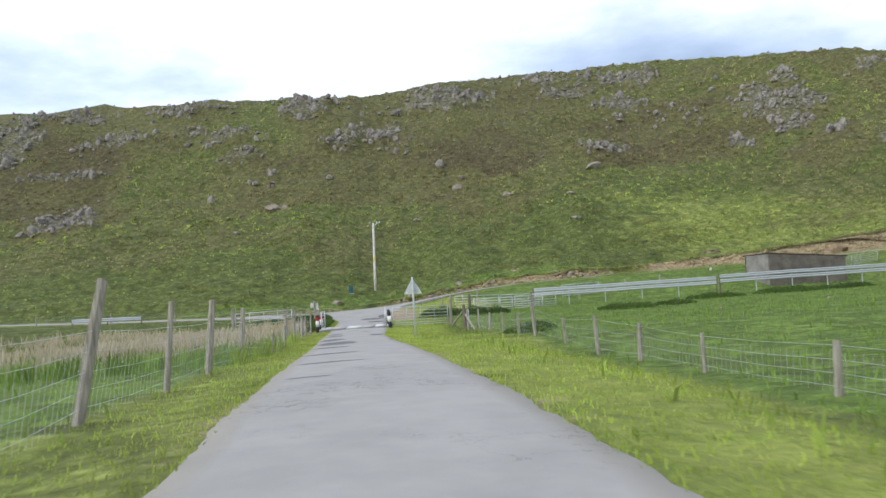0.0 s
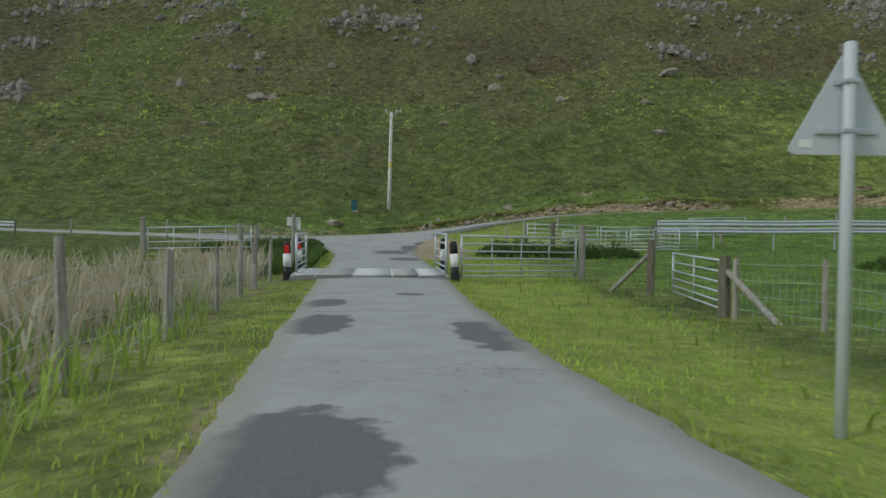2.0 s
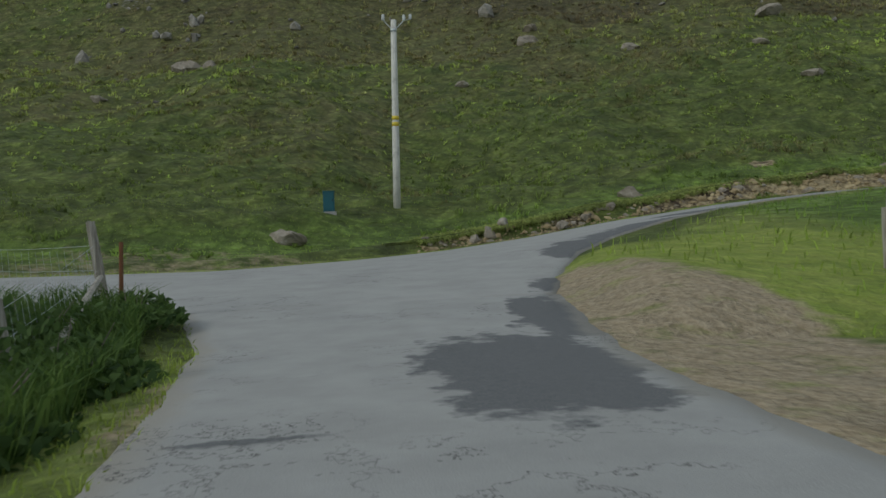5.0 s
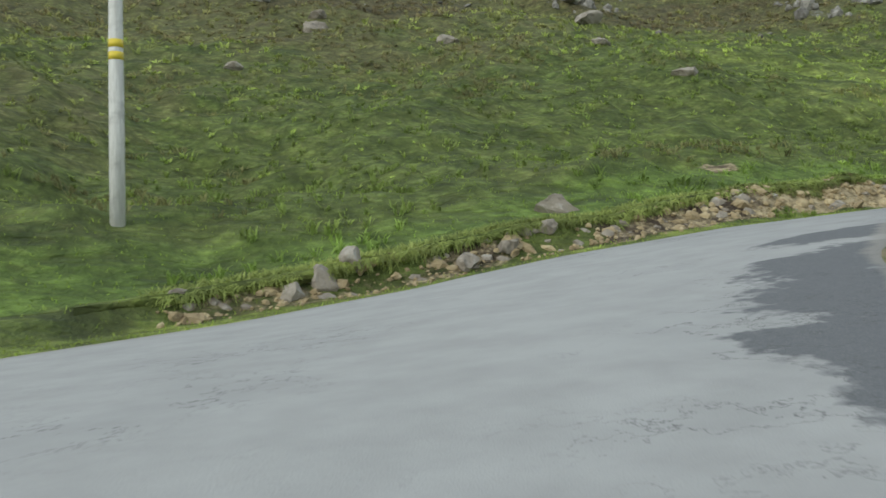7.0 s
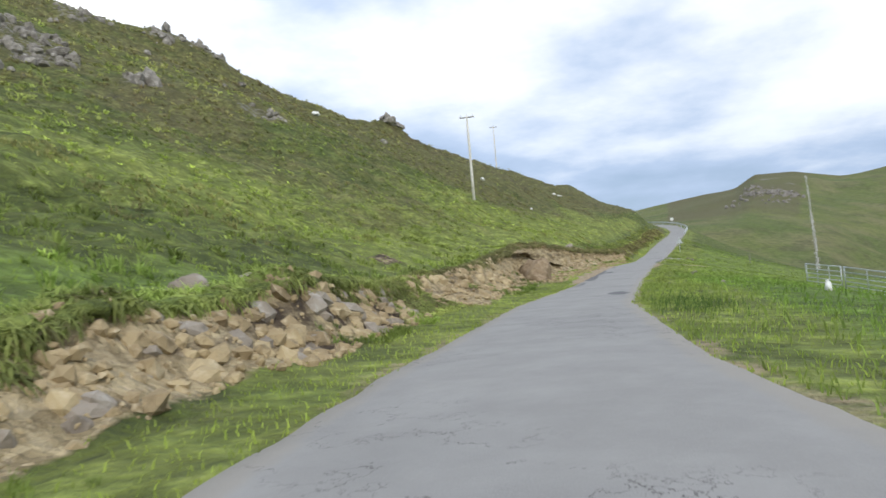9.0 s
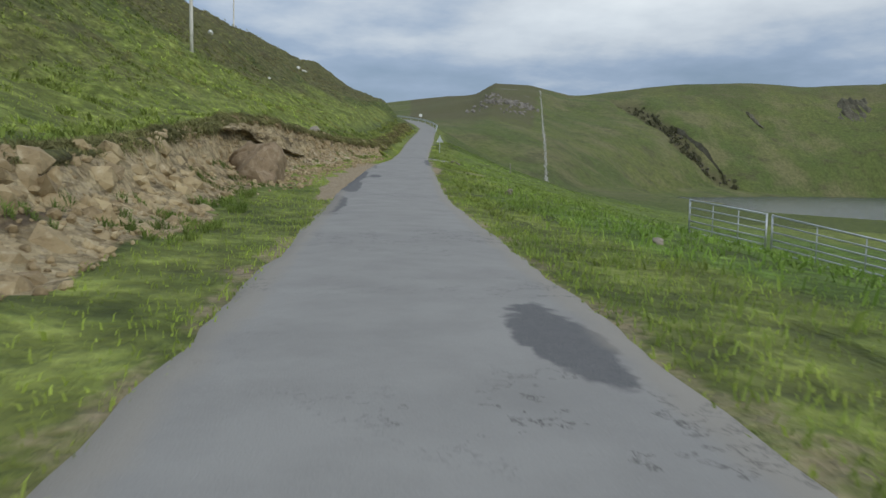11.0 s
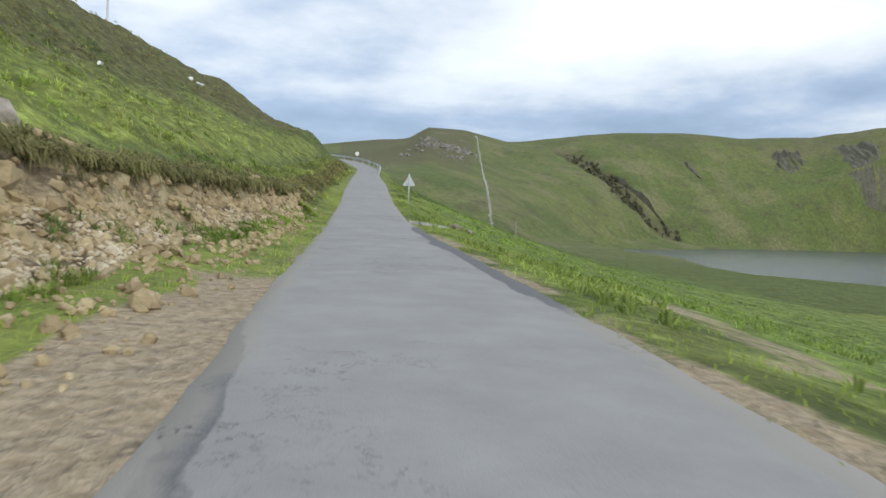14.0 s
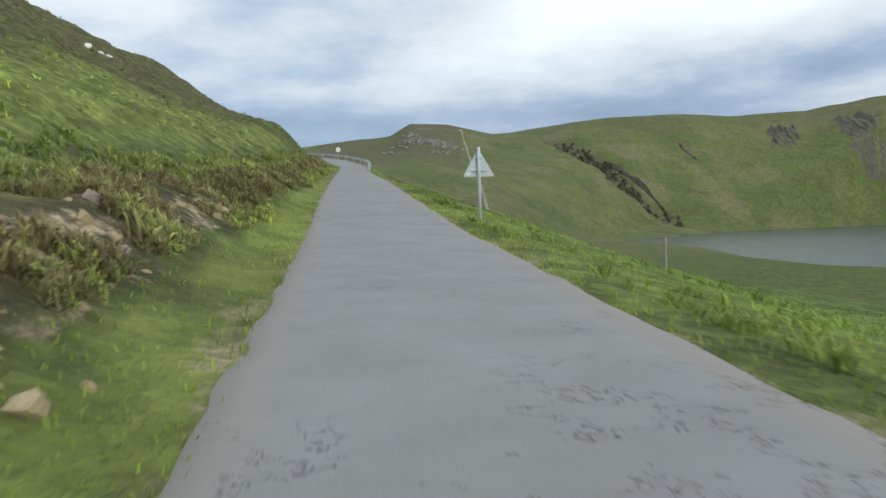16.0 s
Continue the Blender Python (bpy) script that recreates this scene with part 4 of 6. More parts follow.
def scatter_rocks(name, places, sizes, squash, material, label, category, tilt=.8, flat=False):
    """Many stones joined into one mesh of stuff."""
    vs, fs, base = [], [], 0
    n = len(places)
    rot = turns_np(n, tilt)
    kind = rng.integers(0, len(ROCKS), n)
    for k, (rv_, rf_) in enumerate(ROCKS):
        i = np.where(kind == k)[0]
        if not len(i):
            continue
        st = np.stack([sizes[i] * rng.uniform(.8, 1.35, len(i)), sizes[i] * rng.uniform(.7, 1.1, len(i)), sizes[i] * squash[i]], -1)
        p = np.einsum("nij,nvj->nvi", rot[i], rv_[None] * st[:, None]) + places[i][:, None]
        vs.append(p.reshape(-1, 3))
        fs.append((rf_[None] + (np.arange(len(i)) * len(rv_))[:, None, None]).reshape(-1, 3) + base)
        base += len(i) * len(rv_)
    return tagged(new(name, mesh_np(name, np.concatenate(vs), np.concatenate(fs), material, smooth=False)), label, category, kind="stuff")


def boulder(name, at, size, material, label, seed, sink=.25, group=""):
    v, f = FINE_ROCKS[seed % len(FINE_ROCKS)]
    a = seed * 1.7
    c, s = math.cos(a), math.sin(a)
    p = v @ np.array([[c, s, 0], [-s, c, 0], [0, 0, 1]]) * np.array(size) * 1.15
    lump = .075 * np.stack([vnoise(p[:, 0] + 9, p[:, 2] + p[:, 1], .35 * max(size), seed + j) for j in range(3)], -1) * max(size)
    fine = np.stack([vnoise(p[:, 0] * 1.3 + p[:, 2], p[:, 1] + 7 * j, .10 * max(size), seed + 9 + j) for j in range(3)], -1) * .026 * max(size)
    p = p + lump + fine
    p[:, 2] -= p[:, 2].min() + size[2] * sink
    ob = new(name, mesh_np(name, p, f, material, smooth=False))
    ob.matrix_basis = pose(*at)
    return tagged(ob, label, "boulder", group)


def blades(name, x, y, height, width, lean, material, label, category, z=None):
    """Grass blades, one tapering bent strip each, as one mesh of stuff."""
    n = len(x)
    z = ground_height(x, y) - .015 if z is None else z
    a = rng.uniform(0, math.tau, n)
    dx, dy = np.cos(a), np.sin(a)
    b = rng.uniform(0, math.tau, n)
    lx, ly = np.cos(b) * lean * height * rng.uniform(.2, 1, n), np.sin(b) * lean * height * rng.uniform(.2, 1, n)
    w = width / 2
    p = np.empty((n, 5, 3))
    p[:, 0] = np.stack([x - dx * w, y - dy * w, z], -1)
    p[:, 1] = np.stack([x + dx * w, y + dy * w, z], -1)
    p[:, 2] = np.stack([x + dx * w * .7 + lx * .35, y + dy * w * .7 + ly * .35, z + height * .6], -1)
    p[:, 3] = np.stack([x - dx * w * .7 + lx * .35, y - dy * w * .7 + ly * .35, z + height * .6], -1)
    p[:, 4] = np.stack([x + lx, y + ly, z + height * (1 - .25 * lean)], -1)
    i = (np.arange(n) * 5)[:, None]
    f = np.concatenate([i + [0, 1, 2], i + [0, 2, 3], i + [3, 2, 4]])
    at = {key: np.repeat(v, 5) for key, v in cover(x, y).items()}
    at["tone"] = np.repeat(np.clip(.55 + .35 * vnoise(x, y, .7, 91) + rng.normal(0, .12, n), 0, 1), 5)
    return tagged(new(name, mesh_np(name, p.reshape(-1, 3), f, material, at, smooth=False)), label, category, kind="stuff")


DROOP = ((.05, -.5, 1.0), (.05, .5, 1.0), (.6, 1.0, .8), (.6, -1.0, .8), (1.05, 0, .12))
RISE = ((.12, -.6, 0), (.12, .6, 0), (.5, .8, .72), (.5, -.8, .72), (1.0, 0, 1.0))
HANG = ((.0, -.8, .1), (.0, .8, .1), (.7, .8, -.25), (.7, -.8, -.25), (1.0, 0, -1.0))


def clumps(name, x, y, radius, height, leaves, leaf, material, label, category, z=None, kind="stuff", cone=1.0, form=DROOP):
    """Low plants: each a tuft of leaf strips that droop from its crown, rise from its root or hang over an edge."""
    n = len(x)
    z = ground_height(x, y) - .03 if z is None else z
    k = leaves
    a = rng.uniform(0, math.tau, (n, k))
    r = radius[:, None] * rng.uniform(.45, 1.05, (n, k))
    hz = height[:, None] * rng.uniform(.7, 1.2, (n, k))
    sx = ((ground_height(x + .5, y) - ground_height(x - .5, y)).clip(-.7, .7))[:, None]
    sy = ((ground_height(x, y + .5) - ground_height(x, y - .5)).clip(-.7, .7))[:, None]
    w = leaf[:, None] * rng.uniform(.6, 1.3, (n, k))
    ca, sa = np.cos(a), np.sin(a)
    x0, y0 = x[:, None] + rng.normal(0, .22, (n, k)) * radius[:, None], y[:, None] + rng.normal(0, .22, (n, k)) * radius[:, None]
    p = np.empty((n, k, 5, 3))
    for j, (out, side, up) in enumerate(form):
        qx, qy = x0 + ca * r * out - sa * w * side, y0 + sa * r * out + ca * w * side
        p[..., j, :] = np.stack([qx, qy, z[:, None] + (qx - x[:, None]) * sx + (qy - y[:, None]) * sy + hz * up * cone + .02], -1)
    i = (np.arange(n * k) * 5)[:, None]
    f = np.concatenate([i + [0, 1, 2], i + [0, 2, 3], i + [3, 2, 4]])
    at = {key: np.repeat(v, 5 * k) for key, v in cover(x, y).items()}
    at["tone"] = np.repeat(np.clip(.52 + .42 * vnoise(x, y, 1.9, 92) + .2 * vnoise(x, y, 6, 94) + rng.normal(0, .2, n), 0, 1.2), 5 * k)
    return tagged(new(name, mesh_np(name, p.reshape(-1, 3), f, material, at, smooth=False)), label, category, kind=kind)


# ---- cattle grid and its posts ----
def marker_post(at, label, red, lean=(0, 0)):
    t = thing("marker_post", label, "post", at, "cattle grid posts")
    t.matrix_basis = t.matrix_basis @ pose(0, 0, 0, lean[0], lean[1], 0)
    part("base_band", lathe(bmesh.new(), [(.125, -.12), (.118, 0), (.112, .2), (.108, .36)], 18, .7), M_BLACK, t, "black lower band", True)
    part("white_band", lathe(bmesh.new(), [(.109, .36), (.106, .5), (.103, .70)], 18, .7), M_WHITE, t, "white middle band", True)
    cap = part("cap", lathe(bmesh.new(), [(.104, .70), (.101, .85), (.097, .94), (.082, .99), (.045, 1.02)], 18, .7), M_BLACK, t, "black rounded cap", True)
    if red:
        bm = box(bmesh.new(), (.135, .012, .22), pose(0, -.069, .815), .004)
        part("reflector", bm, M_RED, cap, "red reflector plate")
    else:
        part("reflector", box(bmesh.new(), (.10, .010, .10), pose(0, .069, .82), .004), M_WHITE, cap, "pale reflector plate")
    return t


marker_post((.56, 47.9, gz(.56, 47.9)), "black and white plastic marker post with red reflector", True, (0, -1.5))
marker_post((.56, 50.75, gz(.56, 50.75)), "black and white plastic marker post with red reflector", True, (0, 1))
marker_post((4.86, 47.1, gz(4.86, 47.1)), "black and white plastic marker post beside the gate", False, (0, -4))
marker_post((4.78, 50.2, gz(4.78, 50.2)), "black and white plastic marker post with worn paint", False, (0, 1))


def bar_gate(name, label, category, a, b, height, rails, uprights, group, r=.021, drop=.12, tops=None):
    """A tubular steel gate or hurdle from a to b, each a foot on the ground."""
    a, b = Vector(a), Vector(b)
    t = thing(name, label, category, a, group)
    d = b - a
    tops = tops or [drop + (height - drop) * (i / (rails - 1)) ** 1.18 for i in range(rails)]
    for i, z in enumerate(tops):
        rr = r * 1.25 if i == len(tops) - 1 else r
        part("rail", rod(bmesh.new(), (0, 0, z), (d.x, d.y, d.z + z), rr, seg=8), M_GALV, t, smooth=True)
    for f in (0, 1):
        part("end_stile", rod(bmesh.new(), (d.x * f, d.y * f, d.z * f + drop - .04), (d.x * f, d.y * f, d.z * f + height + .03), r * 1.35, seg=10), M_GALV, t, smooth=True)
    for k in range(uprights):
        f = (k + 1) / (uprights + 1)
        part("upright", rod(bmesh.new(), (d.x * f, d.y * f, d.z * f + drop), (d.x * f, d.y * f, d.z * f + height), r * .8, seg=8), M_GALV, t, smooth=True)
    return t


bar_gate("grid_wing", "galvanised steel side barrier of the cattle grid", "barrier", (.80, 47.75, .02), (.80, 50.55, .02), 1.06, 6, 0, "cattle grid wings", .024)
bar_gate("grid_wing", "galvanised steel side barrier of the cattle grid", "barrier", (4.62, 47.2, .02), (4.55, 50.0, .02), 1.10, 6, 0, "cattle grid wings", .024)

grid = thing("cattle_grid", "steel bar cattle grid set in concrete across the road", "cattle grid", (2.7, 48.95, 0))
part("pit_frame", box(box(box(bmesh.new(), (4.1, .22, .12), pose(0, -1.42, -.045), .01), (4.1, .22, .12), pose(0, 1.42, -.045), .01), (4.1, 2.7, .05), pose(0, 0, -.012)), M_BLOCK, grid, "pale worn concrete surround")
for bx in (-2.0, -1.42, -.42, .58, 1.28, 2.0):
    part("beam", box(bmesh.new(), (.075, 2.66, .06), pose(bx, 0, .03), .006), M_GRID, grid)
for panel, (a0, a1) in enumerate(((-1.96, -1.46), (-1.38, -.46), (-.38, .54), (.62, 1.24), (1.32, 1.96))):
    first = None
    for k in range(17):
        y = -1.24 + k * .155
        if first is None:
            ob = part("bar", rod(bmesh.new(), (a0, 0, .045), (a1, 0, .045), .032, seg=8), M_GRID_DARK if panel in (1, 3) else M_GRID, grid, smooth=True)
            ob.matrix_basis = pose(0, y, 0)
            first = ob.data
        else:
            share("bar", first, grid, pose(0, y, 0))


# ---- gates, fences and pens ----
def wood_post(at, height, r, label, lean=(0, 0), seed=1, material=None, group="", name="gate_post"):
    ob = part(name, timber(bmesh.new(), (0, 0, -.4), (0, 0, height), r, seed), material or M_WOOD, None, smooth=False)
    ob.matrix_basis = pose(*at, lean[0], lean[1], seed * 40 % 360) if lean == (0, 0) else pose(*at, lean[0], lean[1], 0)
    return tagged(ob, label, "post", group)


bar_gate("field_gate", "galvanised seven-bar steel field gate, closed", "gate", (5.02, 47.25, gz(5, 47.3)), (8.42, 49.05, gz(8.4, 49)), 1.16, 7, 3, "field gates")
wood_post((8.62, 49.16, gz(8.6, 49.1)), 1.52, .105, "thick pale wooden gate post beside a steel gate", seed=3)
bar_gate("field_gate", "galvanised five-bar steel field gate in long grass", "gate", (-6.62, 61.12, gz(-6.6, 61.1)), (-2.45, 61.4, gz(-2.4, 61.4)), 1.42, 6, 3, "field gates")
wood_post((-6.8, 61.1, gz(-6.8, 61.1)), 1.85, .11, "tall weathered wooden gate post", seed=5)
wood_post((-2.25, 61.45, gz(-2.25, 61.45)), 1.45, .08, "weathered wooden gate post in long grass", seed=6)
bar_gate("hurdle", "small galvanised sheep hurdle standing open by a post", "gate", (8.62, 39.75, gz(8.6, 39.7)), (9.12, 43.3, gz(9.1, 43.3)), .92, 6, 1, "sheep hurdles", .018)


def brace_post(at, height, r, foot, label, seed):
    t = thing("strainer_post", label, "post", at, "strainer posts")
    part("post", timber(bmesh.new(), (0, 0, -.3), (0, 0, height), r, seed), M_WOOD_DARK, t)
    fx, fy = foot
    part("brace", timber(bmesh.new(), (fx, fy, gz(at[0] + fx, at[1] + fy) - at[2] - .05), (0, 0, height * .78), r * .55, seed + 1, 7, 4), M_WOOD, t, "diagonal wooden brace")
    return t


brace_post((8.55, 39.4, gz(8.55, 39.4)), 1.02, .10, (.35, -1.25), "dark wooden strainer post with a diagonal brace", 11)
brace_post((8.98, 44.3, gz(8.98, 44.3)), 1.22, .095, (-.75, .75), "dark wooden strainer post with a diagonal brace", 13)


def strand(bm, line, r):
    """One wire through a row of points."""
    rings = []
    for i, p in enumerate(line):
        d = (line[min(i + 1, len(line) - 1)] - line[max(i - 1, 0)]).normalized()
        u = d.cross(Vector((0, 0, 1))).normalized()
        rings.append([bm.verts.new(p + (u * math.cos(k * math.tau / 4) + u.cross(d) * math.sin(k * math.tau / 4)) * r) for k in range(4)])
    for a, b in zip(rings, rings[1:]):
        for k in range(4):
            bm.faces.new((a[k], a[(k + 1) % 4], b[(k + 1) % 4], b[k]))
    return bm


def fence(label, group, stations, wires, r=.05):
    """Posts at (x, y, height, lean x, lean y) and wires strung between them."""
    x0, y0 = stations[0][:2]
    t = thing("fence", label, "fence", (x0, y0, gz(x0, y0)), group)
    base = Vector((x0, y0, gz(x0, y0)))
    tops = []
    for i, (x, y, h, lx, ly) in enumerate(stations):
        z = gz(x, y)
        q = Vector((x, y, z)) - base
        rr = r * (1 + .25 * math.sin(i * 2.3))
        part("post", timber(bmesh.new(), q + Vector((-lx * .3 / h, -ly * .3 / h, -.3)), q + Vector((lx, ly, h)), rr, i + 31, 8, 4), M_WOOD, t)
        tops.append((q, Vector((lx, ly, h)), min(h, 1.05)))
    for w in wires:
        knots = [q + d * (w * h / d.z) for q, d, h in tops]
        line = [knots[0]]
        for p, p2 in zip(knots, knots[1:]):
            line += [(p + p2) / 2 - Vector((0, 0, .02)), p2]
        part("wire", strand(bmesh.new(), line, .0024), M_GALV, t)
    for (q, d, h), (q2, d2, h2) in zip(tops, tops[1:]):
        bm = bmesh.new()
        p, p2 = q + d * (.04 / d.z), q2 + d2 * (.04 / d2.z)
        u, u2 = q + d * (.80 * h / d.z), q2 + d2 * (.80 * h2 / d2.z)
        count = max(2, int((p2 - p).length / .16))
        for k in range(1, count):
            f = k / count
            rod(bm, p.lerp(p2, f), u.lerp(u2, f), .0016, seg=3, caps=False)
        part("netting", bm, M_GALV, t, "thin stock netting")
    return t


def upto(rows):
    """Stations whose heads reach the given height above the sea of the plan."""
    return [(x, y, round(top - gz(x, y), 3), lx, ly) for x, y, top, lx, ly in rows]


fence("weathered wooden post and wire fence by the verge", "roadside fences",
      upto([(10.3, 4.4, 1.10, 0, 0), (10.0, 8.2, 1.08, .03, 0), (9.85, 12.0, 1.0, 0, 0), (9.87, 15.5, 1.04, .02, 0), (9.78, 18.6, 1.11, -.04, 0), (9.72, 21.9, .99, -.05, 0), (9.35, 24.7, 1.28, -.05, 0), (9.33, 27.8, 1.0, 0, .02), (9.2, 30.8, .96, -.03, 0), (9.0, 33.4, .90, .02, 0),
            (8.96, 37.1, .99, 0, 0), (8.65, 39.2, .9, 0, 0)]), (.18, .42, .66, .92), .048)
fence("leaning grey wooden post and wire fence in reeds", "roadside fences",
      upto([(1.75, 3.6, 2.2, .15, 0), (1.36, 7.4, 2.31, .30, .05), (1.30, 11.1, 2.06, .13, 0), (1.22, 14.4, 2.06, .11, .1), (1.0, 19.2, 1.84, .10, 0), (1.2, 23.4, 1.0, .02, 0), (1.03, 26.4, .90, -.02, 0), (.8, 29.6, 1.0, .03, 0), (.52, 32.9, 1.32, -.03, 0), (.42, 36.4, 1.10, .02, 0),
            (.25, 40.2, 1.0, 0, 0), (.05, 43.6, .96, .02, 0), (.05, 45.6, .93, 0, 0), (.2, 47.2, .95, .03, 0)]), (.16, .34, .52, .72, .92), .058)
fence("old leaning wooden fence among dark bushes", "roadside fences",
      [(.3, 51.4, 1.0, 0, 0), (-.1, 56.0, 1.05, -.05, 0), (-.3, 60.9, 1.35, -.42, .1), (-.75, 65.0, .85, -.1, 0), (-1.0, 68.5, 1.2, -.16, 0), (-3.4, 70.2, 1.0, 0, 0), (-8.5, 71.6, 1.05, .06, 0), (-14, 73.0, 1.0, 0, 0), (-20, 74.4, 1.05, 0, 0), (-27, 75.6, 1.0, .05, 0)], (.3, .55, .85), .06)
wood_post((-3.3, 64.4, gz(-3.3, 64.4)), 1.5, .12, "thick weathered wooden post", (0, -5), 21)
rusty = part("iron_bar", rod(bmesh.new(), (0, 0, -.3), (.04, .02, .95), .03, .026, 8), M_RUST, None)
rusty.matrix_basis = pose(-.82, 68.45, gz(-.8, 68.4))
tagged(rusty, "rusty red iron bar beside a fence post", "bar")
brace = part("fallen_rail", timber(bmesh.new(), (0, 0, .05), (-.62, 4.0, .85), .05, 77, 7, 4), M_WOOD, None)
brace.matrix_basis = pose(-.38, 64.3, gz(-.4, 64.3))
tagged(brace, "weathered rail leaning against the fence", "rail")

notice = thing("notice_post", "wooden post carrying two pale notice boards", "post", (-.95, 63.8, gz(-.95, 63.8)))
part("post", timber(bmesh.new(), (0, 0, -.3), (.03, 0, 1.9), .075, 91), M_WOOD, notice)
part("notice_board", box(bmesh.new(), (.24, .012, .40), pose(-.17, .05, 1.56, 0, 3, 12), .004), M_WHITE, notice, "small white notice board seen from behind")
part("notice_board", box(bmesh.new(), (.26, .012, .56), pose(.19, .05, 1.46, 0, -2, -8), .004), M_WHITE, notice, "taller white notice board seen from behind")

# Sheep pen between the junction and the loch
for ax, ay, bx, by, h in ((10.6, 68.6, 14.4, 68.9, 1.12), (14.5, 68.6, 17.2, 68.5, 1.12), (11.9, 66.0, 15.2, 66.4, 1.1), (15.4, 66.4, 18.9, 66.6, 1.1), (17.2, 68.5, 17.6, 65.6, 1.1), (20.8, 72.6, 24.4, 73.2, 1.1), (47.3, 74.1, 50.4, 75.8, 1.0), (50.5, 75.9, 53.6, 76.6, 1.0)):
    bar_gate("hurdle", "galvanised sheep hurdle of the handling pen", "gate", (ax, ay, gz(ax, ay)), (bx, by, gz(bx, by)), h, 6, 2, "pen hurdles", .02)
for i, (x, y, h, r, dark) in enumerate(((11.55, 71.4, .9, .07, 0), (12.8, 71.6, 1.15, .06, 0), (11.75, 67.7, 1.4, .12, 1), (10.1, 66.5, 1.55, .07, 0), (17.2, 68.4, 1.25, .09, 1), (9.5, 68.5, .9, .055, 0), (22, 71, 1.2, .07, 0), (27, 73.5, 1.1, .07, 0), (30.5, 74, 1.2, .08, 0))):
    wood_post((x, y, gz(x, y)), h, r, "weathered wooden pen post" if not dark else "thick dark wooden pen post", (0, 6 if i == 1 else -1), 51 + i, M_WOOD_DARK if dark else M_WOOD, "pen posts", "pen_post")


def w_rail(bm, a, b, height=.30, depth=.06):
    """A corrugated rail with two ridges between two points."""
    a, b = Vector(a), Vector(b)
    d = (b - a)
    side = Vector((d.y, -d.x, 0)).normalized()
    prof = [(-.5, 0), (-.42, .6), (-.28, 1), (-.14, .6), (0, 0), (.14, .6), (.28, 1), (.42, .6), (.5, 0)]
    front = [[bm.verts.new(p + side * (o * depth) + Vector((0, 0, z * height))) for z, o in prof] for p in (a, b)]
    back = [[bm.verts.new(p + side * (o * depth - .006) + Vector((0, 0, z * height))) for z, o in prof] for p in (a, b)]
    for k in range(len(prof) - 1):
        bm.faces.new((front[0][k], front[1][k], front[1][k + 1], front[0][k + 1]))
        bm.faces.new((back[0][k + 1], back[1][k + 1], back[1][k], back[0][k]))
    for k in (0, len(prof) - 1):
        bm.faces.new((front[0][k], back[0][k], back[1][k], front[1][k]))
    return bm


def rail_barrier(label, stations, heights, group, post_r=.05, wood=True, every=1):
    x0, y0 = stations[0]
    base = Vector((x0, y0, gz(x0, y0)))
    t = thing("crash_barrier", label, "barrier", base, group)
    pts = [Vector((x, y, gz(x, y))) - base for x, y in stations]
    for i, p in enumerate(pts):
        bm = timber(bmesh.new(), p - Vector((0, 0, .3)), p + Vector((0, 0, max(heights) + .2)), post_r, i + 5, 8, 3) if wood and i % every == 0 else box(bmesh.new(), (.06, .10, max(heights) + .35), Matrix.Translation(p + Vector((0, .07, max(heights) / 2 - .05))))
        part("post", bm, M_WOOD_DARK if wood and i % every == 0 else M_GALV, t)
    for p, q in zip(pts, pts[1:]):
        for h in heights:
            part("rail", w_rail(bmesh.new(), p + Vector((0, -.06, h)), q + Vector((0, -.06, h))), M_GALV, t, smooth=True)
    return t


rail_barrier("galvanised corrugated rails fencing the sheep pen", [(17.4, 68.4), (20.4, 68.1), (23.5, 67.8), (26.6, 67.4), (29.7, 67.1), (32.9, 66.8)], (1.0, 1.38), "pen barriers", .07, True, 5)
rail_barrier("galvanised corrugated rails fencing the sheep pen", [(33.2, 66.8), (36.4, 66.7), (39.6, 66.7), (42.8, 66.8), (46, 66.9), (49.2, 67.1), (52.4, 67.4)], (1.1, 1.5), "pen barriers", .07, True, 6)
rail_barrier("short length of galvanised rail in the western field", [(-22.5, 72.0), (-19.6, 72.3), (-16.8, 72.6)], (.55,), "pen barriers", .05, True, 1)


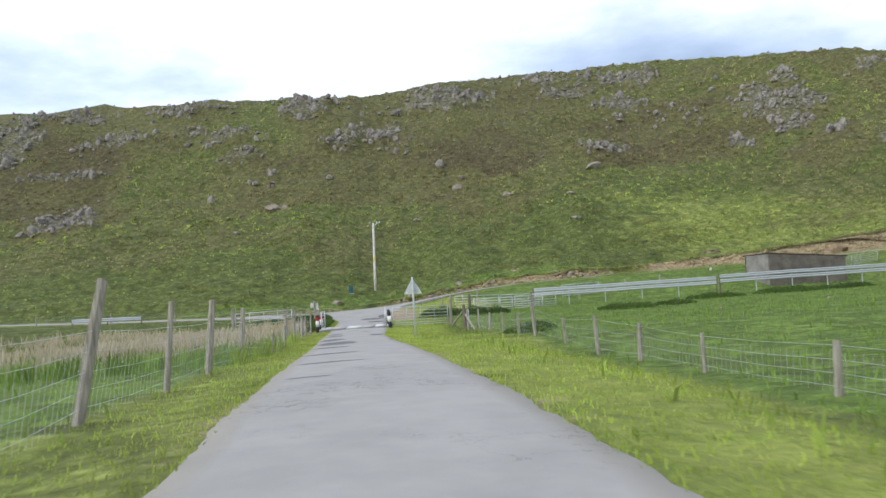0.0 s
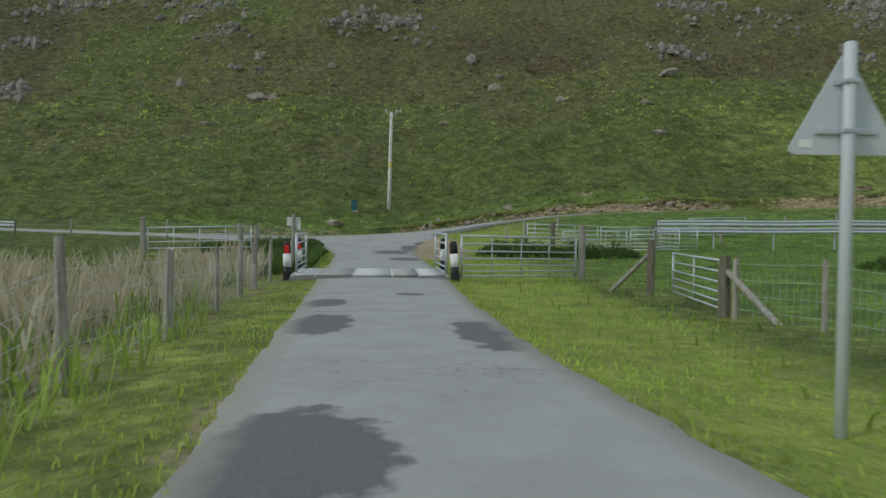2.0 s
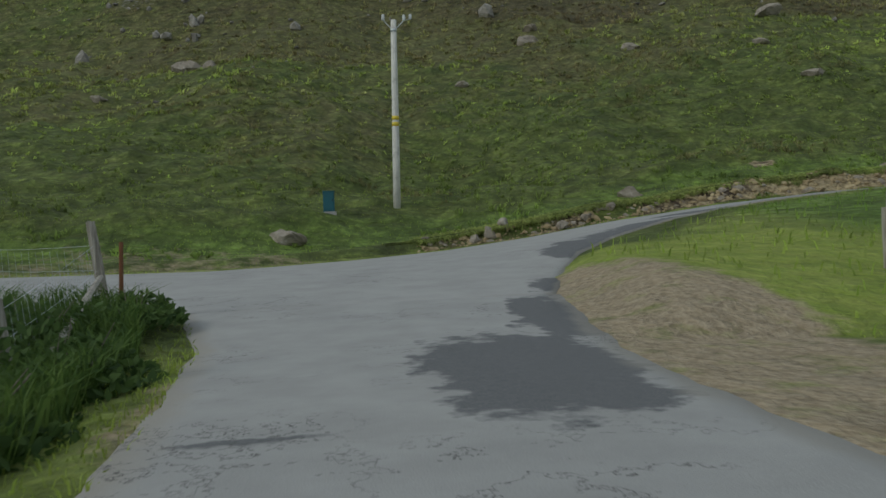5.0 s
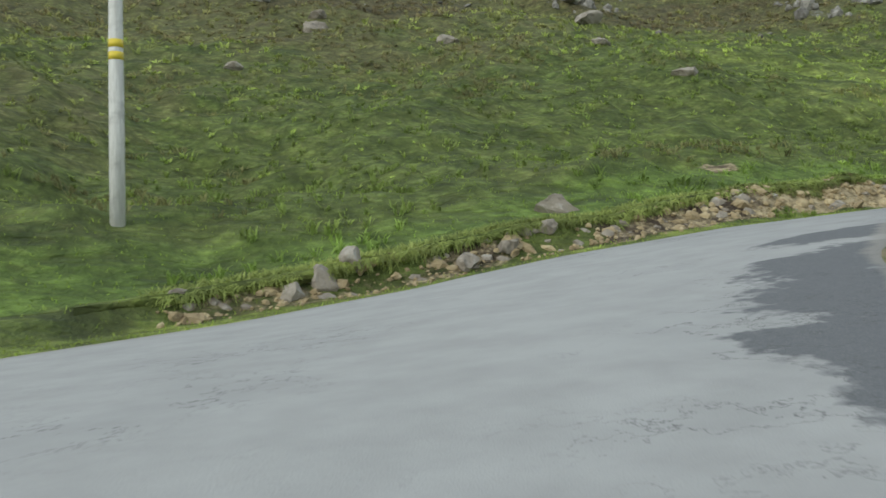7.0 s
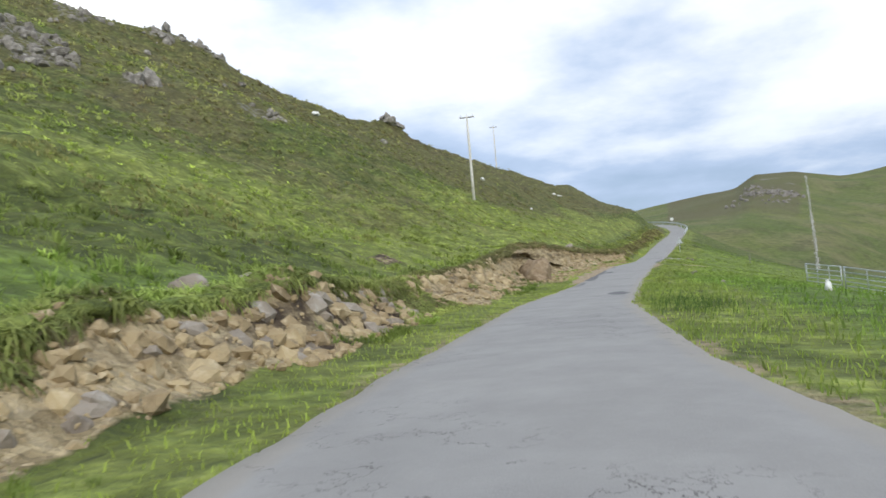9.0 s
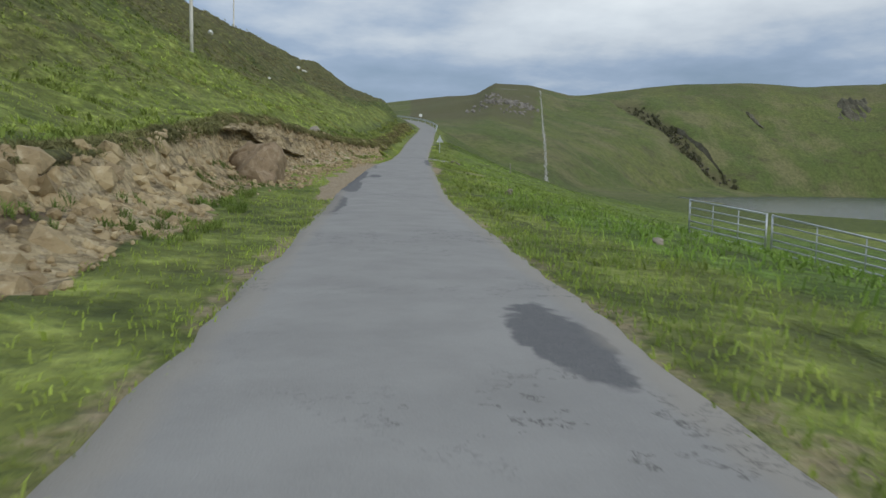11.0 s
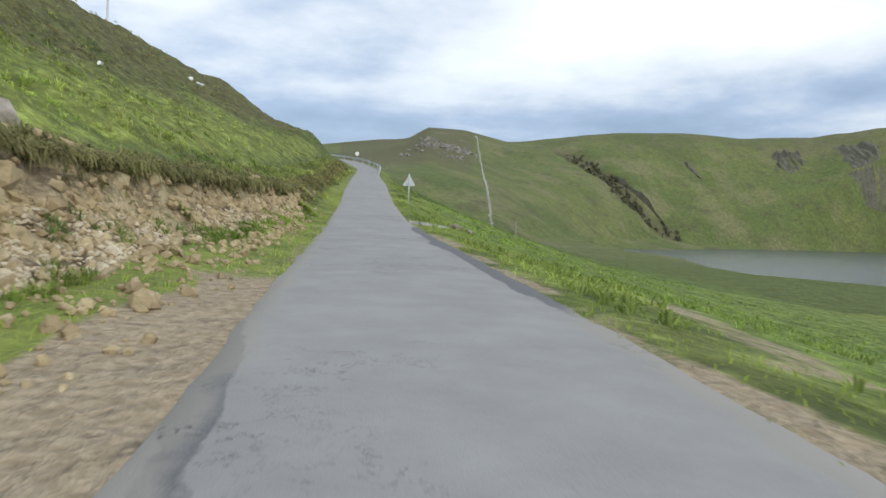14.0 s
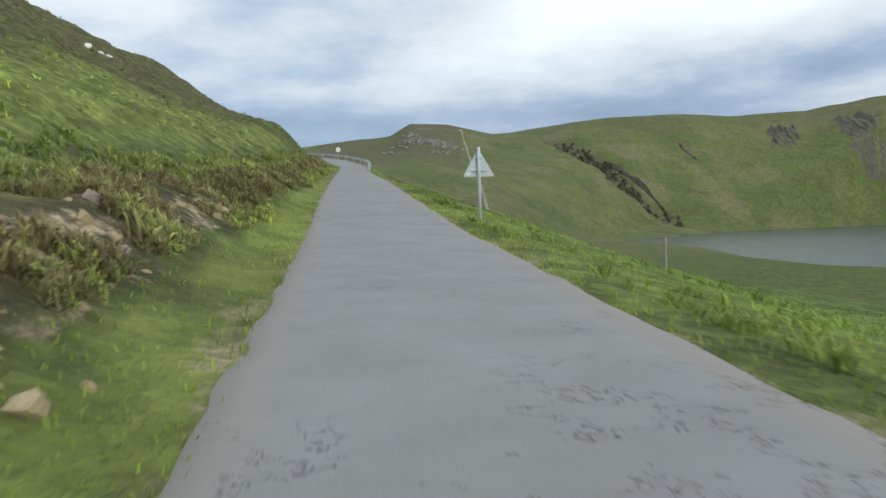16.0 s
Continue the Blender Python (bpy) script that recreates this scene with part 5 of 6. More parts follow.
def tank():
    """Low sheep shelter: concrete walls, a dark boarded front and a sloping roof."""
    t = thing("sheep_shelter", "low grey concrete sheep shelter with a dark boarded front", "shed", (39.9, 75.4, gz(39.9, 75.4)))
    o = Vector((39.9, 75.4, gz(39.9, 75.4)))

    def wall(name, a, b, za, zb, thick, label="", material=M_BLOCK):
        bm = bmesh.new()
        a, b = Vector((*a, 0)), Vector((*b, 0))
        n = Vector(((b - a).y, -(b - a).x, 0)).normalized() * thick
        segs = 6
        vs = []
        for i in range(segs + 1):
            f = i / segs
            p = a.lerp(b, f)
            low = min(gz(p.x, p.y), gz(p.x + n.x, p.y + n.y)) - .8
            z = za + (zb - za) * f
            vs.append([bm.verts.new(v - o) for v in (Vector((p.x, p.y, low)), Vector((p.x, p.y, z)), Vector((p.x + n.x, p.y + n.y, z)), Vector((p.x + n.x, p.y + n.y, low)))])
        for p, q in zip(vs, vs[1:]):
            for k in range(4):
                bm.faces.new((p[k], p[(k + 1) % 4], q[(k + 1) % 4], q[k]))
        bm.faces.new(vs[0][::-1])
        bm.faces.new(vs[-1])
        bmesh.ops.bevel(bm, geom=[e for e in bm.edges if e.calc_face_angle(0) > 1], offset=.015, segments=1, affect="EDGES")
        part(name, bm, material, t, label)

    wall("end_wall", (39.65, 75.1), (40.1, 71.5), 3.42, 3.46, .25)
    wall("back_wall", (39.85, 71.45), (46.9, 71.1), 3.42, 2.8, .3, "dark stone back wall", M_STONE)
    wall("side_wall", (46.3, 74.5), (46.7, 71.5), 2.58, 2.74, .25)
    wall("wing_wall", (39.6, 75.2), (46.3, 74.4), 3.36, 2.56, .22, "wing wall with a sloping top")
    a, b = Vector((39.5, 75.44, 0)), Vector((46.3, 74.66, 0))
    count = 27
    for i in range(count):
        f = (i + .5) / count
        p = a.lerp(b, f)
        top, low = 3.42 + (2.60 - 3.42) * f - .02 * (i % 3), gz(p.x, p.y) - .5
        bm = box(bmesh.new(), (.235, .035, top - low), None, .006)
        ob = part("board", bm, M_BOARD, t)
        ob.matrix_basis = pose(p.x - o.x, p.y - o.y, (top + low) / 2 - o.z, 0, 0, math.degrees(math.atan2(b.y - a.y, b.x - a.x)))
    bm = bmesh.new()
    rim = [Vector(p) - o for p in ((39.35, 75.62, 3.46), (46.6, 74.8, 2.66), (47.15, 70.95, 2.86), (39.85, 71.2, 3.52))]
    up = [bm.verts.new(p + Vector((0, 0, .04))) for p in rim]
    dn = [bm.verts.new(p - Vector((0, 0, .08))) for p in rim]
    bm.faces.new(up[::-1])
    bm.faces.new(dn)
    for k in range(4):
        bm.faces.new((up[k], up[(k + 1) % 4], dn[(k + 1) % 4], dn[k]))
    bmesh.ops.recalc_face_normals(bm, faces=bm.faces)
    part("roof", bm, M_BOARD, t, "dark mossy roof with an overhanging edge")
    return t


tank()
sack = lathe(bmesh.new(), [(.08, 0), (.14, .03), (.15, .10), (.10, .20), (.05, .27), (.06, .31)], 14, .6)
for v in sack.verts:
    v.co += Vector((noise.noise(v.co * 9), noise.noise(v.co * 9 + Vector((5, 0, 0))), noise.noise(v.co * 7 + Vector((0, 4, 0))))) * .06
sk = part("feed_sack", sack, M_WHITE, None, smooth=True)
sk.matrix_basis = pose(37.6, 79.2, gz(37.6, 79.2) - .02)
tagged(sk, "crumpled white feed sack on the grass", "sack")


# ---- signs ----
def triangle_sign(at, height, width, label, turn):
    t = thing("warning_sign", label, "road sign", at, "warning signs", turn)
    post_top = height
    part("post", lathe(bmesh.new(), [(.038, -.3), (.038, post_top - .01), (.03, post_top)], 14), M_GREY, t, "round grey metal post", True)
    h = width * .87
    bm = bmesh.new()
    z0 = height - .03 - h
    corner = [(-width / 2, z0), (width / 2, z0), (0, z0 + h)]
    ring = []
    for i, (cx, cz) in enumerate(corner):
        px, pz = corner[i - 1]
        nx, nz = corner[(i + 1) % 3]
        for f in (.0, .5, 1.0):
            k = .07
            ax, az = cx + (px - cx) * k, cz + (pz - cz) * k
            bx, bz = cx + (nx - cx) * k, cz + (nz - cz) * k
            mx, mz = (cx + ax + bx) / 3, (cz + az + bz) / 3
            ring.append((ax, az) if f == 0 else (mx, mz) if f == .5 else (bx, bz))
    for yy in (.045, .055):
        ring_v = [bm.verts.new((x, yy, z)) for x, z in ring]
        bm.faces.new(ring_v)
    bm.verts.ensure_lookup_table()
    n = len(ring)
    for k in range(n):
        bm.faces.new((bm.verts[k], bm.verts[(k + 1) % n], bm.verts[n + (k + 1) % n], bm.verts[n + k]))
    plate = part("plate", bm, M_GREY, t, "grey back of a triangular warning plate")
    for f, w in ((.22, .52), (.68, .2)):
        part("channel", box(bmesh.new(), (width * w, .022, .035), pose(0, .036, z0 + h * f), .003), M_GALV, plate)
        part("clip", box(bmesh.new(), (.095, .09, .025), pose(0, 0, z0 + h * f), .004), M_GALV, t)
    part("sticker", box(bmesh.new(), (.085, .003, .05), pose(-width * .33, .0425, z0 + .065)), M_WHITE, plate, "small white sticker with no readable words")
    return t


triangle_sign((5.745, 31.2, gz(5.745, 31.2)), 2.56 - gz(5.745, 31.2), .74, "grey back of a triangular road sign on a tall post", 0)
triangle_sign((113.07, 78.47, gz(113.07, 78.47)), 7.75 - gz(113.07, 78.47), .74, "grey back of a triangular road sign by the loch", -97)
rs = thing("round_sign", "small round white road sign near the crest", "road sign", (222, 73.4, gz(222, 73.4)))
part("post", rod(bmesh.new(), (0, 0, -.3), (0, 0, 1.7), .035, seg=8), M_GREY, rs)
part("plate", rod(bmesh.new(), (-.05, 0, 1.5), (-.07, 0, 1.5), .38, seg=20), M_WHITE, rs, "white round plate")


# ---- utility poles ----
def utility_pole(at, height, r, label, arms, lean=(0, 0), bands=(), wood=None):
    t = thing("utility_pole", label, "utility pole", at, "utility poles")
    t.matrix_basis = t.matrix_basis @ pose(0, 0, 0, *lean, 0)
    bm = bmesh.new()
    rods = [(r, -.6), (r * .97, height * .3), (r * .86, height * .7), (r * .76, height - .02), (r * .6, height)]
    part("shaft", lathe(bm, rods, 16), wood or M_WOOD, t, "pale weathered wooden shaft", True)
    for z, c in bands:
        part("band", lathe(bmesh.new(), [(r * .95, z), (r * .95, z + .16)], 16), c, t, "yellow marker band", True)
    if arms == "v":
        for sx in (-1, 1):
            arm = part("bracket", rod(bmesh.new(), (0, 0, height - .45), (sx * .42, 0, height - .02), .022, seg=8), M_GALV, t, "galvanised arm")
            ins = part("insulator", lathe(bmesh.new(), [(.03, 0), (.075, .03), (.05, .08), (.08, .12), (.05, .17), (.065, .21), (.03, .26)], 12), M_CERAMIC, arm, "pale ceramic insulator", True)
            ins.matrix_basis = pose(sx * .42, 0, height - .04)
        part("collar", lathe(bmesh.new(), [(r * .85, height - .5), (r * .85, height - .38)], 14), M_GALV, t, smooth=True)
        ins = part("insulator", lathe(bmesh.new(), [(.03, 0), (.07, .03), (.05, .1), (.07, .15), (.03, .22)], 12), M_CERAMIC, t, "pale ceramic insulator", True)
        ins.matrix_basis = pose(.68, 0, height + .02)
        part("bracket", rod(bmesh.new(), (.42, 0, height - .02), (.68, 0, height + .04), .014, seg=6), M_GALV, t)
    else:
        arm = part("crossarm", box(bmesh.new(), (.11, 1.5, .10), pose(0, 0, height - .18), .008), M_WOOD_DARK, t, "wooden crossarm")
        for sy in (-.65, 0, .65):
            ins = part("insulator", lathe(bmesh.new(), [(.03, 0), (.07, .03), (.05, .1), (.07, .15), (.03, .22)], 12), M_CERAMIC, arm, "pale ceramic insulator", True)
            ins.matrix_basis = pose(0, sy, height - .13 if sy else height - .01)
    return t


utility_pole((3.65, 90.8, gz(3.65, 90.8)), 7.6, .15, "pale weathered wooden utility pole on the hillside", "v", (-1, 1.2), ((3.3, M_YELLOW), (3.55, M_YELLOW)), M_POLE)
utility_pole((95.9, 99.0, gz(95.9, 99.0)), 8.8, .14, "white weathered utility pole on the grassy slope", "t", (0, -2), (), M_POLE)
utility_pole((176.6, 108.6, gz(176.6, 108.6)), max(7.0, 36.6 - gz(176.6, 108.6)), .14, "distant wooden utility pole behind the ridge", "t", (0, 0), (), M_POLE)

cab = thing("utility_cabinet", "small teal roadside cabinet on the grass", "cabinet", (1.0, 89.2, gz(1.0, 89.2)))
k = .68
part("body", box(bmesh.new(), (.62 * k, .42 * k, 1.12 * k), pose(0, 0, .66 * k), .012), M_TEAL, cab)
part("door", box(bmesh.new(), (.54 * k, .02, .98 * k), pose(0, -.22 * k, .68 * k), .005), M_TEAL, cab)
part("handle", box(bmesh.new(), (.025, .03, .09), pose(.14, -.17, .5), .004), M_BLACK, cab)
part("cap", box(bmesh.new(), (.68 * k, .48 * k, .04), pose(0, 0, 1.24 * k), .010), M_TEAL, cab)
part("plinth", box(bmesh.new(), (.8 * k, .6 * k, .2), pose(0, 0, -.02), .015), M_CONC, cab, "pale concrete plinth")

def culvert_slab():
    """A worn concrete apron over a ditch, uneven and broken at its rim."""
    bm = bmesh.new()
    n = 26
    rr = random.Random(5)
    top, low = [], []
    for k in range(n):
        a = k * math.tau / n
        r = 1 + rr.uniform(-.13, .13)
        x, y = 95.9 + 1.9 * r * math.cos(a), 80.0 + .48 * r * math.sin(a)
        y -= .42 * (x - 95.9)
        top.append(bm.verts.new((x - 95.9, y - 80, gz(95.9, 80.0) + .02 - .1 * (80.0 - y) - 4.7)))
        low.append(bm.verts.new((x - 95.9, y - 80, gz(x, y) - .25 - 4.7)))
    bm.faces.new(top)
    for k in range(n):
        bm.faces.new((top[k], low[k], low[(k + 1) % n], top[(k + 1) % n]))
    bmesh.ops.triangulate(bm, faces=[f for f in bm.faces if len(f.verts) > 4])
    ob = part("concrete_apron", bm, M_PALECONC, None)
    ob.matrix_basis = pose(95.9, 80.0, 4.7)
    tagged(ob, "pale worn concrete apron over a roadside ditch", "slab")


culvert_slab()
for i, (x, y, q) in enumerate(((98.0, 78.7, .5), (98.6, 78.3, .35), (97.3, 78.3, .4), (99.2, 78.6, .3))):
    boulder("stone", (x, y, gz(x, y)), (q, q * .7, q * .55), M_BOULDER, "grey stone beside the ditch apron", 70 + i, .25, "ditch stones")

# Crash barrier and wall of the crest
crest = [(176.6, 73.7), (182, 73.1), (188, 72.5), (194, 71.9), (200, 71.6), (206, 71.6), (212, 71.9), (218, 72.5), (224, 73.7), (230, 75.2), (236, 77.3), (242, 79.4)]
rail_barrier("pale galvanised crash barrier beside the climbing road", crest, (.62,), "crest barriers", .05, False)
stake = part("stake", timber(bmesh.new(), (0, 0, -.3), (.05, 0, 1.15), .045, 8, 7, 3), M_WOOD, None)
stake.matrix_basis = pose(121, 69.9, gz(121, 69.9))
tagged(stake, "thin pale wooden stake in the grass", "stake")


def field_wall():
    """A drystone wall that climbs the far moor, of many small courses."""
    line = [(300, 26), (318, 22), (360, 13), (420, 1), (500, -15), (600, -35), (712, -57)]
    px, py = np.array(line).T
    s = np.linspace(0, 1, 700)
    k = np.linspace(0, 1, len(line))
    x, y = np.interp(s, k, px), np.interp(s, k, py)
    x = np.repeat(x, 2) + rng.normal(0, .2, 1400)
    y = np.repeat(y, 2) + rng.normal(0, .35, 1400)
    z = ground_height(x, y) + np.tile([.2, .6], 700)
    return scatter_rocks("field_wall", np.stack([x, y, z], -1), rng.uniform(.34, .58, 1400), rng.uniform(.6, .9, 1400), M_WALLSTONE, "pale drystone wall climbing the far moor", "stone wall")


field_wall()

# ---- boulders ----
for i, (x, y, sx, sy, sz) in enumerate(((-12, 130.1, 3.6, 2.0, 1.7), (17.4, 129.8, 2.3, 1.6, 2.0), (24.2, 122.3, 1.7, 1.2, 1.0), (31, 107, 1.9, 1.4, .9), (40, 130.1, 3.0, 2, 1.6), (-10, 128.6, 1.6, 1.2, 1.0), (18.4, 133, 1.6, 1.2, 1.2), (-16, 118, 1.4, 1, .8), (10, 118, 1.2, .9, .7), (33, 118, 1.6, 1.2, .8))):
    boulder("boulder", (x, y, gz(x, y)), (sx * .9, sy * .9, sz * .85), M_BOULDER, "pale grey lichen-spotted boulder on the hillside", 3 + i, .42, group="hillside boulders")
for i, (x, y, s, z) in enumerate(((-.4, 86.2, 1.45, .95), (13.0, 89.8, 1.25, .85), (6.15, 86.5, .55, .6), (6.7, 86.7, .6, .75), (7.3, 87.0, .6, .6), (9.4, 87.0, .7, .5), (10.4, 87.2, .6, .4), (11.4, 87.5, .55, .4), (4.4, 86.4, .4, .35), (23.9, 89.6, .9, .45), (24.9, 89.3, .6, .4), (77.9, 88.6, 1.3, 1.0))):
    boulder("boulder", (x, y, gz(x, y)), (s * .8, s * .6, z * .8), M_BOULDER, "grey stone half buried in the roadside bank", 20 + i, .32, "roadside stones")
boulder("boulder", (56.2, 88.85, 3.12), (2.6, 1.9, 1.76), M_BROWNROCK, "large smooth brown boulder in the cut bank", 5, .08)
for i, (x, y, sx, sz) in enumerate(((131.3, 117.2, 2.6, 1.5), (133.6, 116.6, 3.0, 1.7), (132.6, 118.6, 2.4, 1.6))):
    boulder("boulder", (x, y, gz(x, y)), (sx, sx * .7, sz), M_CRAG, "grey block of the outcrop on the skyline", 60 + i, .35, "skyline outcrop")
for i, (x, y, s) in enumerate(((159.6, 96.3, .9), (161, 95.6, .8), (162.8, 95.4, .75), (120, 102, .8), (103, 118, 1.1), (113, 95.2, .45))):
    boulder("stone", (x, y, gz(x, y)), (s, s * .7, s * .6), M_WHITE, "small whitish stone on the slope", 40 + i, .2, "white stones")
for i, (x, y, s) in enumerate(((56.8, 81.2, .35), (57.9, 81.0, .28), (62, 78, .3), (43.5, 81.2, .3), (22, 40, .35), (30, 44, .3), (46, 60, .4))):
    boulder("stone", (x, y, gz(x, y)), (s, s * .7, s * .5), M_BOULDER, "small pale stone lying in the grass", 50 + i, .2, "field stones")

# Stones of the cut bank
N = 14000
bx = np.where(rng.uniform(0, 1, N) < .55, rng.uniform(54, 92, N), rng.uniform(4, 99, N))
ft, tp = lerp(bx, BANK_FOOT), lerp(bx, BANK_TOP)
lead = .7 + .9 * ease(50, 56, bx) * (1 - ease(84, 90, bx))
bo = ft - lead + (tp - ft + lead - .1) * rng.uniform(0, 1, N)
bo = np.maximum(bo, .35 + rng.uniform(0, .8, N))
by = lerp(bx, HILL_U) + bo
keep = (soil_mask(bx, by) > .3) | ((rng.uniform(0, 1, N) < .22) & (bx > 50))
keep &= (bx > 16) | (rng.uniform(0, 1, N) < .6)
bx, by = bx[keep], by[keep]
size = np.exp(rng.normal(-2.4, .5, len(bx))).clip(.05, .34) * lerp(bx, [(7, .9), (20, 1.1), (34, 1.1), (40, .9), (60, .9), (84, 1.0), (97, 1.2)])
bz = ground_height(bx, by) + size * .12
scatter_rocks("bank_stones", np.stack([bx, by, bz], -1), size, rng.uniform(.5, .95, len(bx)), M_BANKROCK, "loose tan and brown rubble of the cut bank", "rubble")


def cut_face(label, lo, hi, n, small, large, seed, grey, low=.05, high=.98):
    """Blocks that stick out of the cut bank over one stretch, one by one."""
    r_ = np.random.default_rng(seed)
    mid = (lo + hi) / 2
    at = Vector((mid, float(lerp(mid, HILL_U) + lerp(mid, BANK_FOOT)), 0))
    at.z = gz(at.x, at.y)
    t = thing("rock_outcrop", label, "outcrop", at, "outcrops of the bank")
    meshes = []
    for k in range(8):
        v, f = ROCKS[k]
        meshes.append(mesh_np("block", v, f, M_BOULDER if grey and k % 3 == 0 else M_BANKROCK, smooth=False))
    x = r_.uniform(lo, hi, n)
    s = r_.uniform(low, high, n)
    y = lerp(x, HILL_U) + lerp(x, BANK_FOOT) + (lerp(x, BANK_TOP) - lerp(x, BANK_FOOT)) * s
    z = ground_height(x, y) - .3 * small
    for i in range(n):
        d = r_.uniform(small, large) * (1.15 - .4 * abs(s[i] - .5))
        m = Matrix.Translation(Vector((x[i], y[i], z[i])) - at) @ Matrix.Rotation(r_.uniform(-.5, .5), 4, "Z") @ Matrix.Rotation(r_.uniform(-.6, .3), 4, "X") @ Matrix.Rotation(r_.uniform(-.5, .5), 4, "Y") @ Matrix.Diagonal((d * r_.uniform(1.0, 1.7), d * .9, d * r_.uniform(.55, 1.0), 1))
        share("block", meshes[int(r_.integers(0, 8))], t, m)
    return t


cut_face("grey and brown stones of the low turf bank", 4.5, 14.5, 80, .14, .42, 7, True)
cut_face("broken brown and grey rock ledge at the turf edge", 14.5, 22, 120, .14, .38, 1, True)
cut_face("jumbled tan rock blocks under the turf", 22.6, 30.2, 190, .20, .52, 2, True)
cut_face("fractured tan rock in the cut bank", 33, 54, 210, .22, .58, 3, False)
cut_face("crumbling pale tan rock face", 57, 85, 280, .09, .26, 4, False)
cut_face("jutting tan ledge below the turf of the cut bank", 66, 84, 80, .18, .50, 8, False, .30, .80)
cut_face("thin pale stones set in the ledge of the cut bank", 56, 68, 170, .09, .24, 9, False, .62, .95)


def rock_ledge():
    """A bed of broken rock that juts from the cut bank over a dark undercut, dipping eastward."""
    x = np.arange(55.8, 69.2, .09)
    u, ft, tp, rz = lerp(x, HILL_U), lerp(x, BANK_FOOT), lerp(x, BANK_TOP), lerp(x, HILL_Z)
    seam = rz + lerp(x, [(55.8, 1.62), (58.7, 1.62), (59.7, 1.45), (61.3, 1.18), (63.1, .97), (65.2, .76), (67.2, .50), (69.2, .35)]) + .07 * vnoise(x, x * 0, 1.1, 51) + .04 * vnoise(x, x * 0, .35, 52)
    o = np.linspace(0, 1, 60)[:, None] * (tp - ft + .3)[None] + (ft - .3)[None]
    zz = np.maximum.accumulate(ground_height(np.broadcast_to(x, o.shape), u[None] + o), 0)
    brow = zz[-1] - .05
    fade = ease(55.8, 57, x) * ease(69.2, 64.5, x)
    jut = (.36 + .10 * vnoise(x, x * 0, 1.6, 53) + .09 * vnoise(x, x * 0, .5, 54)) * fade

    def off_at(z):
        return np.array([np.interp(z[i], zz[:, i] + np.arange(60) * 1e-6, o[:, i]) for i in range(len(x))])
    rows = [(off_at(seam) + .30, seam - .03), (off_at(seam) - jut * .45, seam + .02), (off_at(seam) - jut * .95, seam + .01)]
    for k, v in enumerate(np.linspace(.06, 1, 13)):
        z = seam + (brow - seam) * v
        rough = .11 * vnoise(x, z, .42, 55) + .07 * vnoise(x, z, .2, 56) + .05 * (k % 3 - 1)
        rows.append((off_at(z) - (jut * (1 - v) ** .6 + rough * np.sin(np.pi * min(v + .1, 1))) * fade + .32 * v ** 4 - .05 * (1 - fade), z))
    p = np.stack([np.stack([x + .04 * vnoise(x, x * 0 + k, .3, 57), u + a, b], -1) for k, (a, b) in enumerate(rows)], 1).reshape(-1, 3)
    # undercut rows get near-black soil colour, adding painted shade to the real overhang
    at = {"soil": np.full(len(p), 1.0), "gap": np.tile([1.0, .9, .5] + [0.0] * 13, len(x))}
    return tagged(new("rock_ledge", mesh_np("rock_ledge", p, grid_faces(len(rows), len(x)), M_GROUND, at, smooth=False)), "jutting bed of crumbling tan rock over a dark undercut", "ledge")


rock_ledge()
n = 5200
px_ = rng.uniform(57, 84, n)
ps = rng.uniform(0, 1, n) ** 1.2
py_ = lerp(px_, HILL_U) + lerp(px_, BANK_FOOT) - .25 + (lerp(px_, BANK_TOP) - lerp(px_, BANK_FOOT)) * ps * .62
pick = vnoise(px_, py_, 1.6, 58) + .5 * vnoise(px_, py_, .6, 59) > -.35
px_, py_ = px_[pick], py_[pick]
size = np.exp(rng.normal(-2.75, .45, len(px_))).clip(.03, .2)
scatter_rocks("pale_scree", np.stack([px_, py_, ground_height(px_, py_) + size * .15], -1), size, rng.uniform(.4, .9, len(px_)), M_SCREE, "small pale broken stones on the slope below the ledge", "scree")
cut_face("brown stones under the heather bank", 97.5, 116, 150, .07, .26, 6, True)
cut_face("flat tan rock of the cut, half buried in soil", 84, 90, 90, .12, .38, 10, False, .15, .9)
cut_face("stacked brown and grey rock blocks at the end of the cut", 89.5, 97.6, 150, .20, .55, 5, False, .1, .98)

# Crags
K = 60000
kx, ky = rng.uniform(-160, 200, K), rng.uniform(100, 215, K)
cm = crag_mask(kx, ky)
pick = rng.uniform(0, 1, K) < cm * .62
kx, ky = kx[pick], ky[pick]
ks = np.exp(rng.normal(-.3, .5, len(kx))).clip(.28, 2.2)
scatter_rocks("crag_rocks", np.stack([kx, ky, ground_height(kx, ky) + ks * .1], -1), ks, rng.uniform(.6, 1.5, len(kx)), M_CRAG, "grey broken crags along the top of the hill", "crags", .25)
K = 1500
kx, ky = rng.uniform(-140, 190, K), rng.uniform(100, 200, K)
rel_k = (ky - lerp(kx, HILL_U)) / lerp(kx, CREST_AT)
pick = (rel_k > .35) & (rel_k < 1.02) & (rng.uniform(0, 1, K) < (.25 + .6 * ease(.5, .8, rel_k)) * (1 - .85 * ease(50, 75, kx)))
kx, ky = kx[pick], ky[pick]
ks = np.exp(rng.normal(-.5, .45, len(kx))).clip(.25, 1.5)
scatter_rocks("scree_stones", np.stack([kx, ky, ground_height(kx, ky) + ks * .05], -1), ks, rng.uniform(.5, .9, len(kx)), M_CRAG, "scattered grey stones on the moor", "stones", .4)
far_n = 230
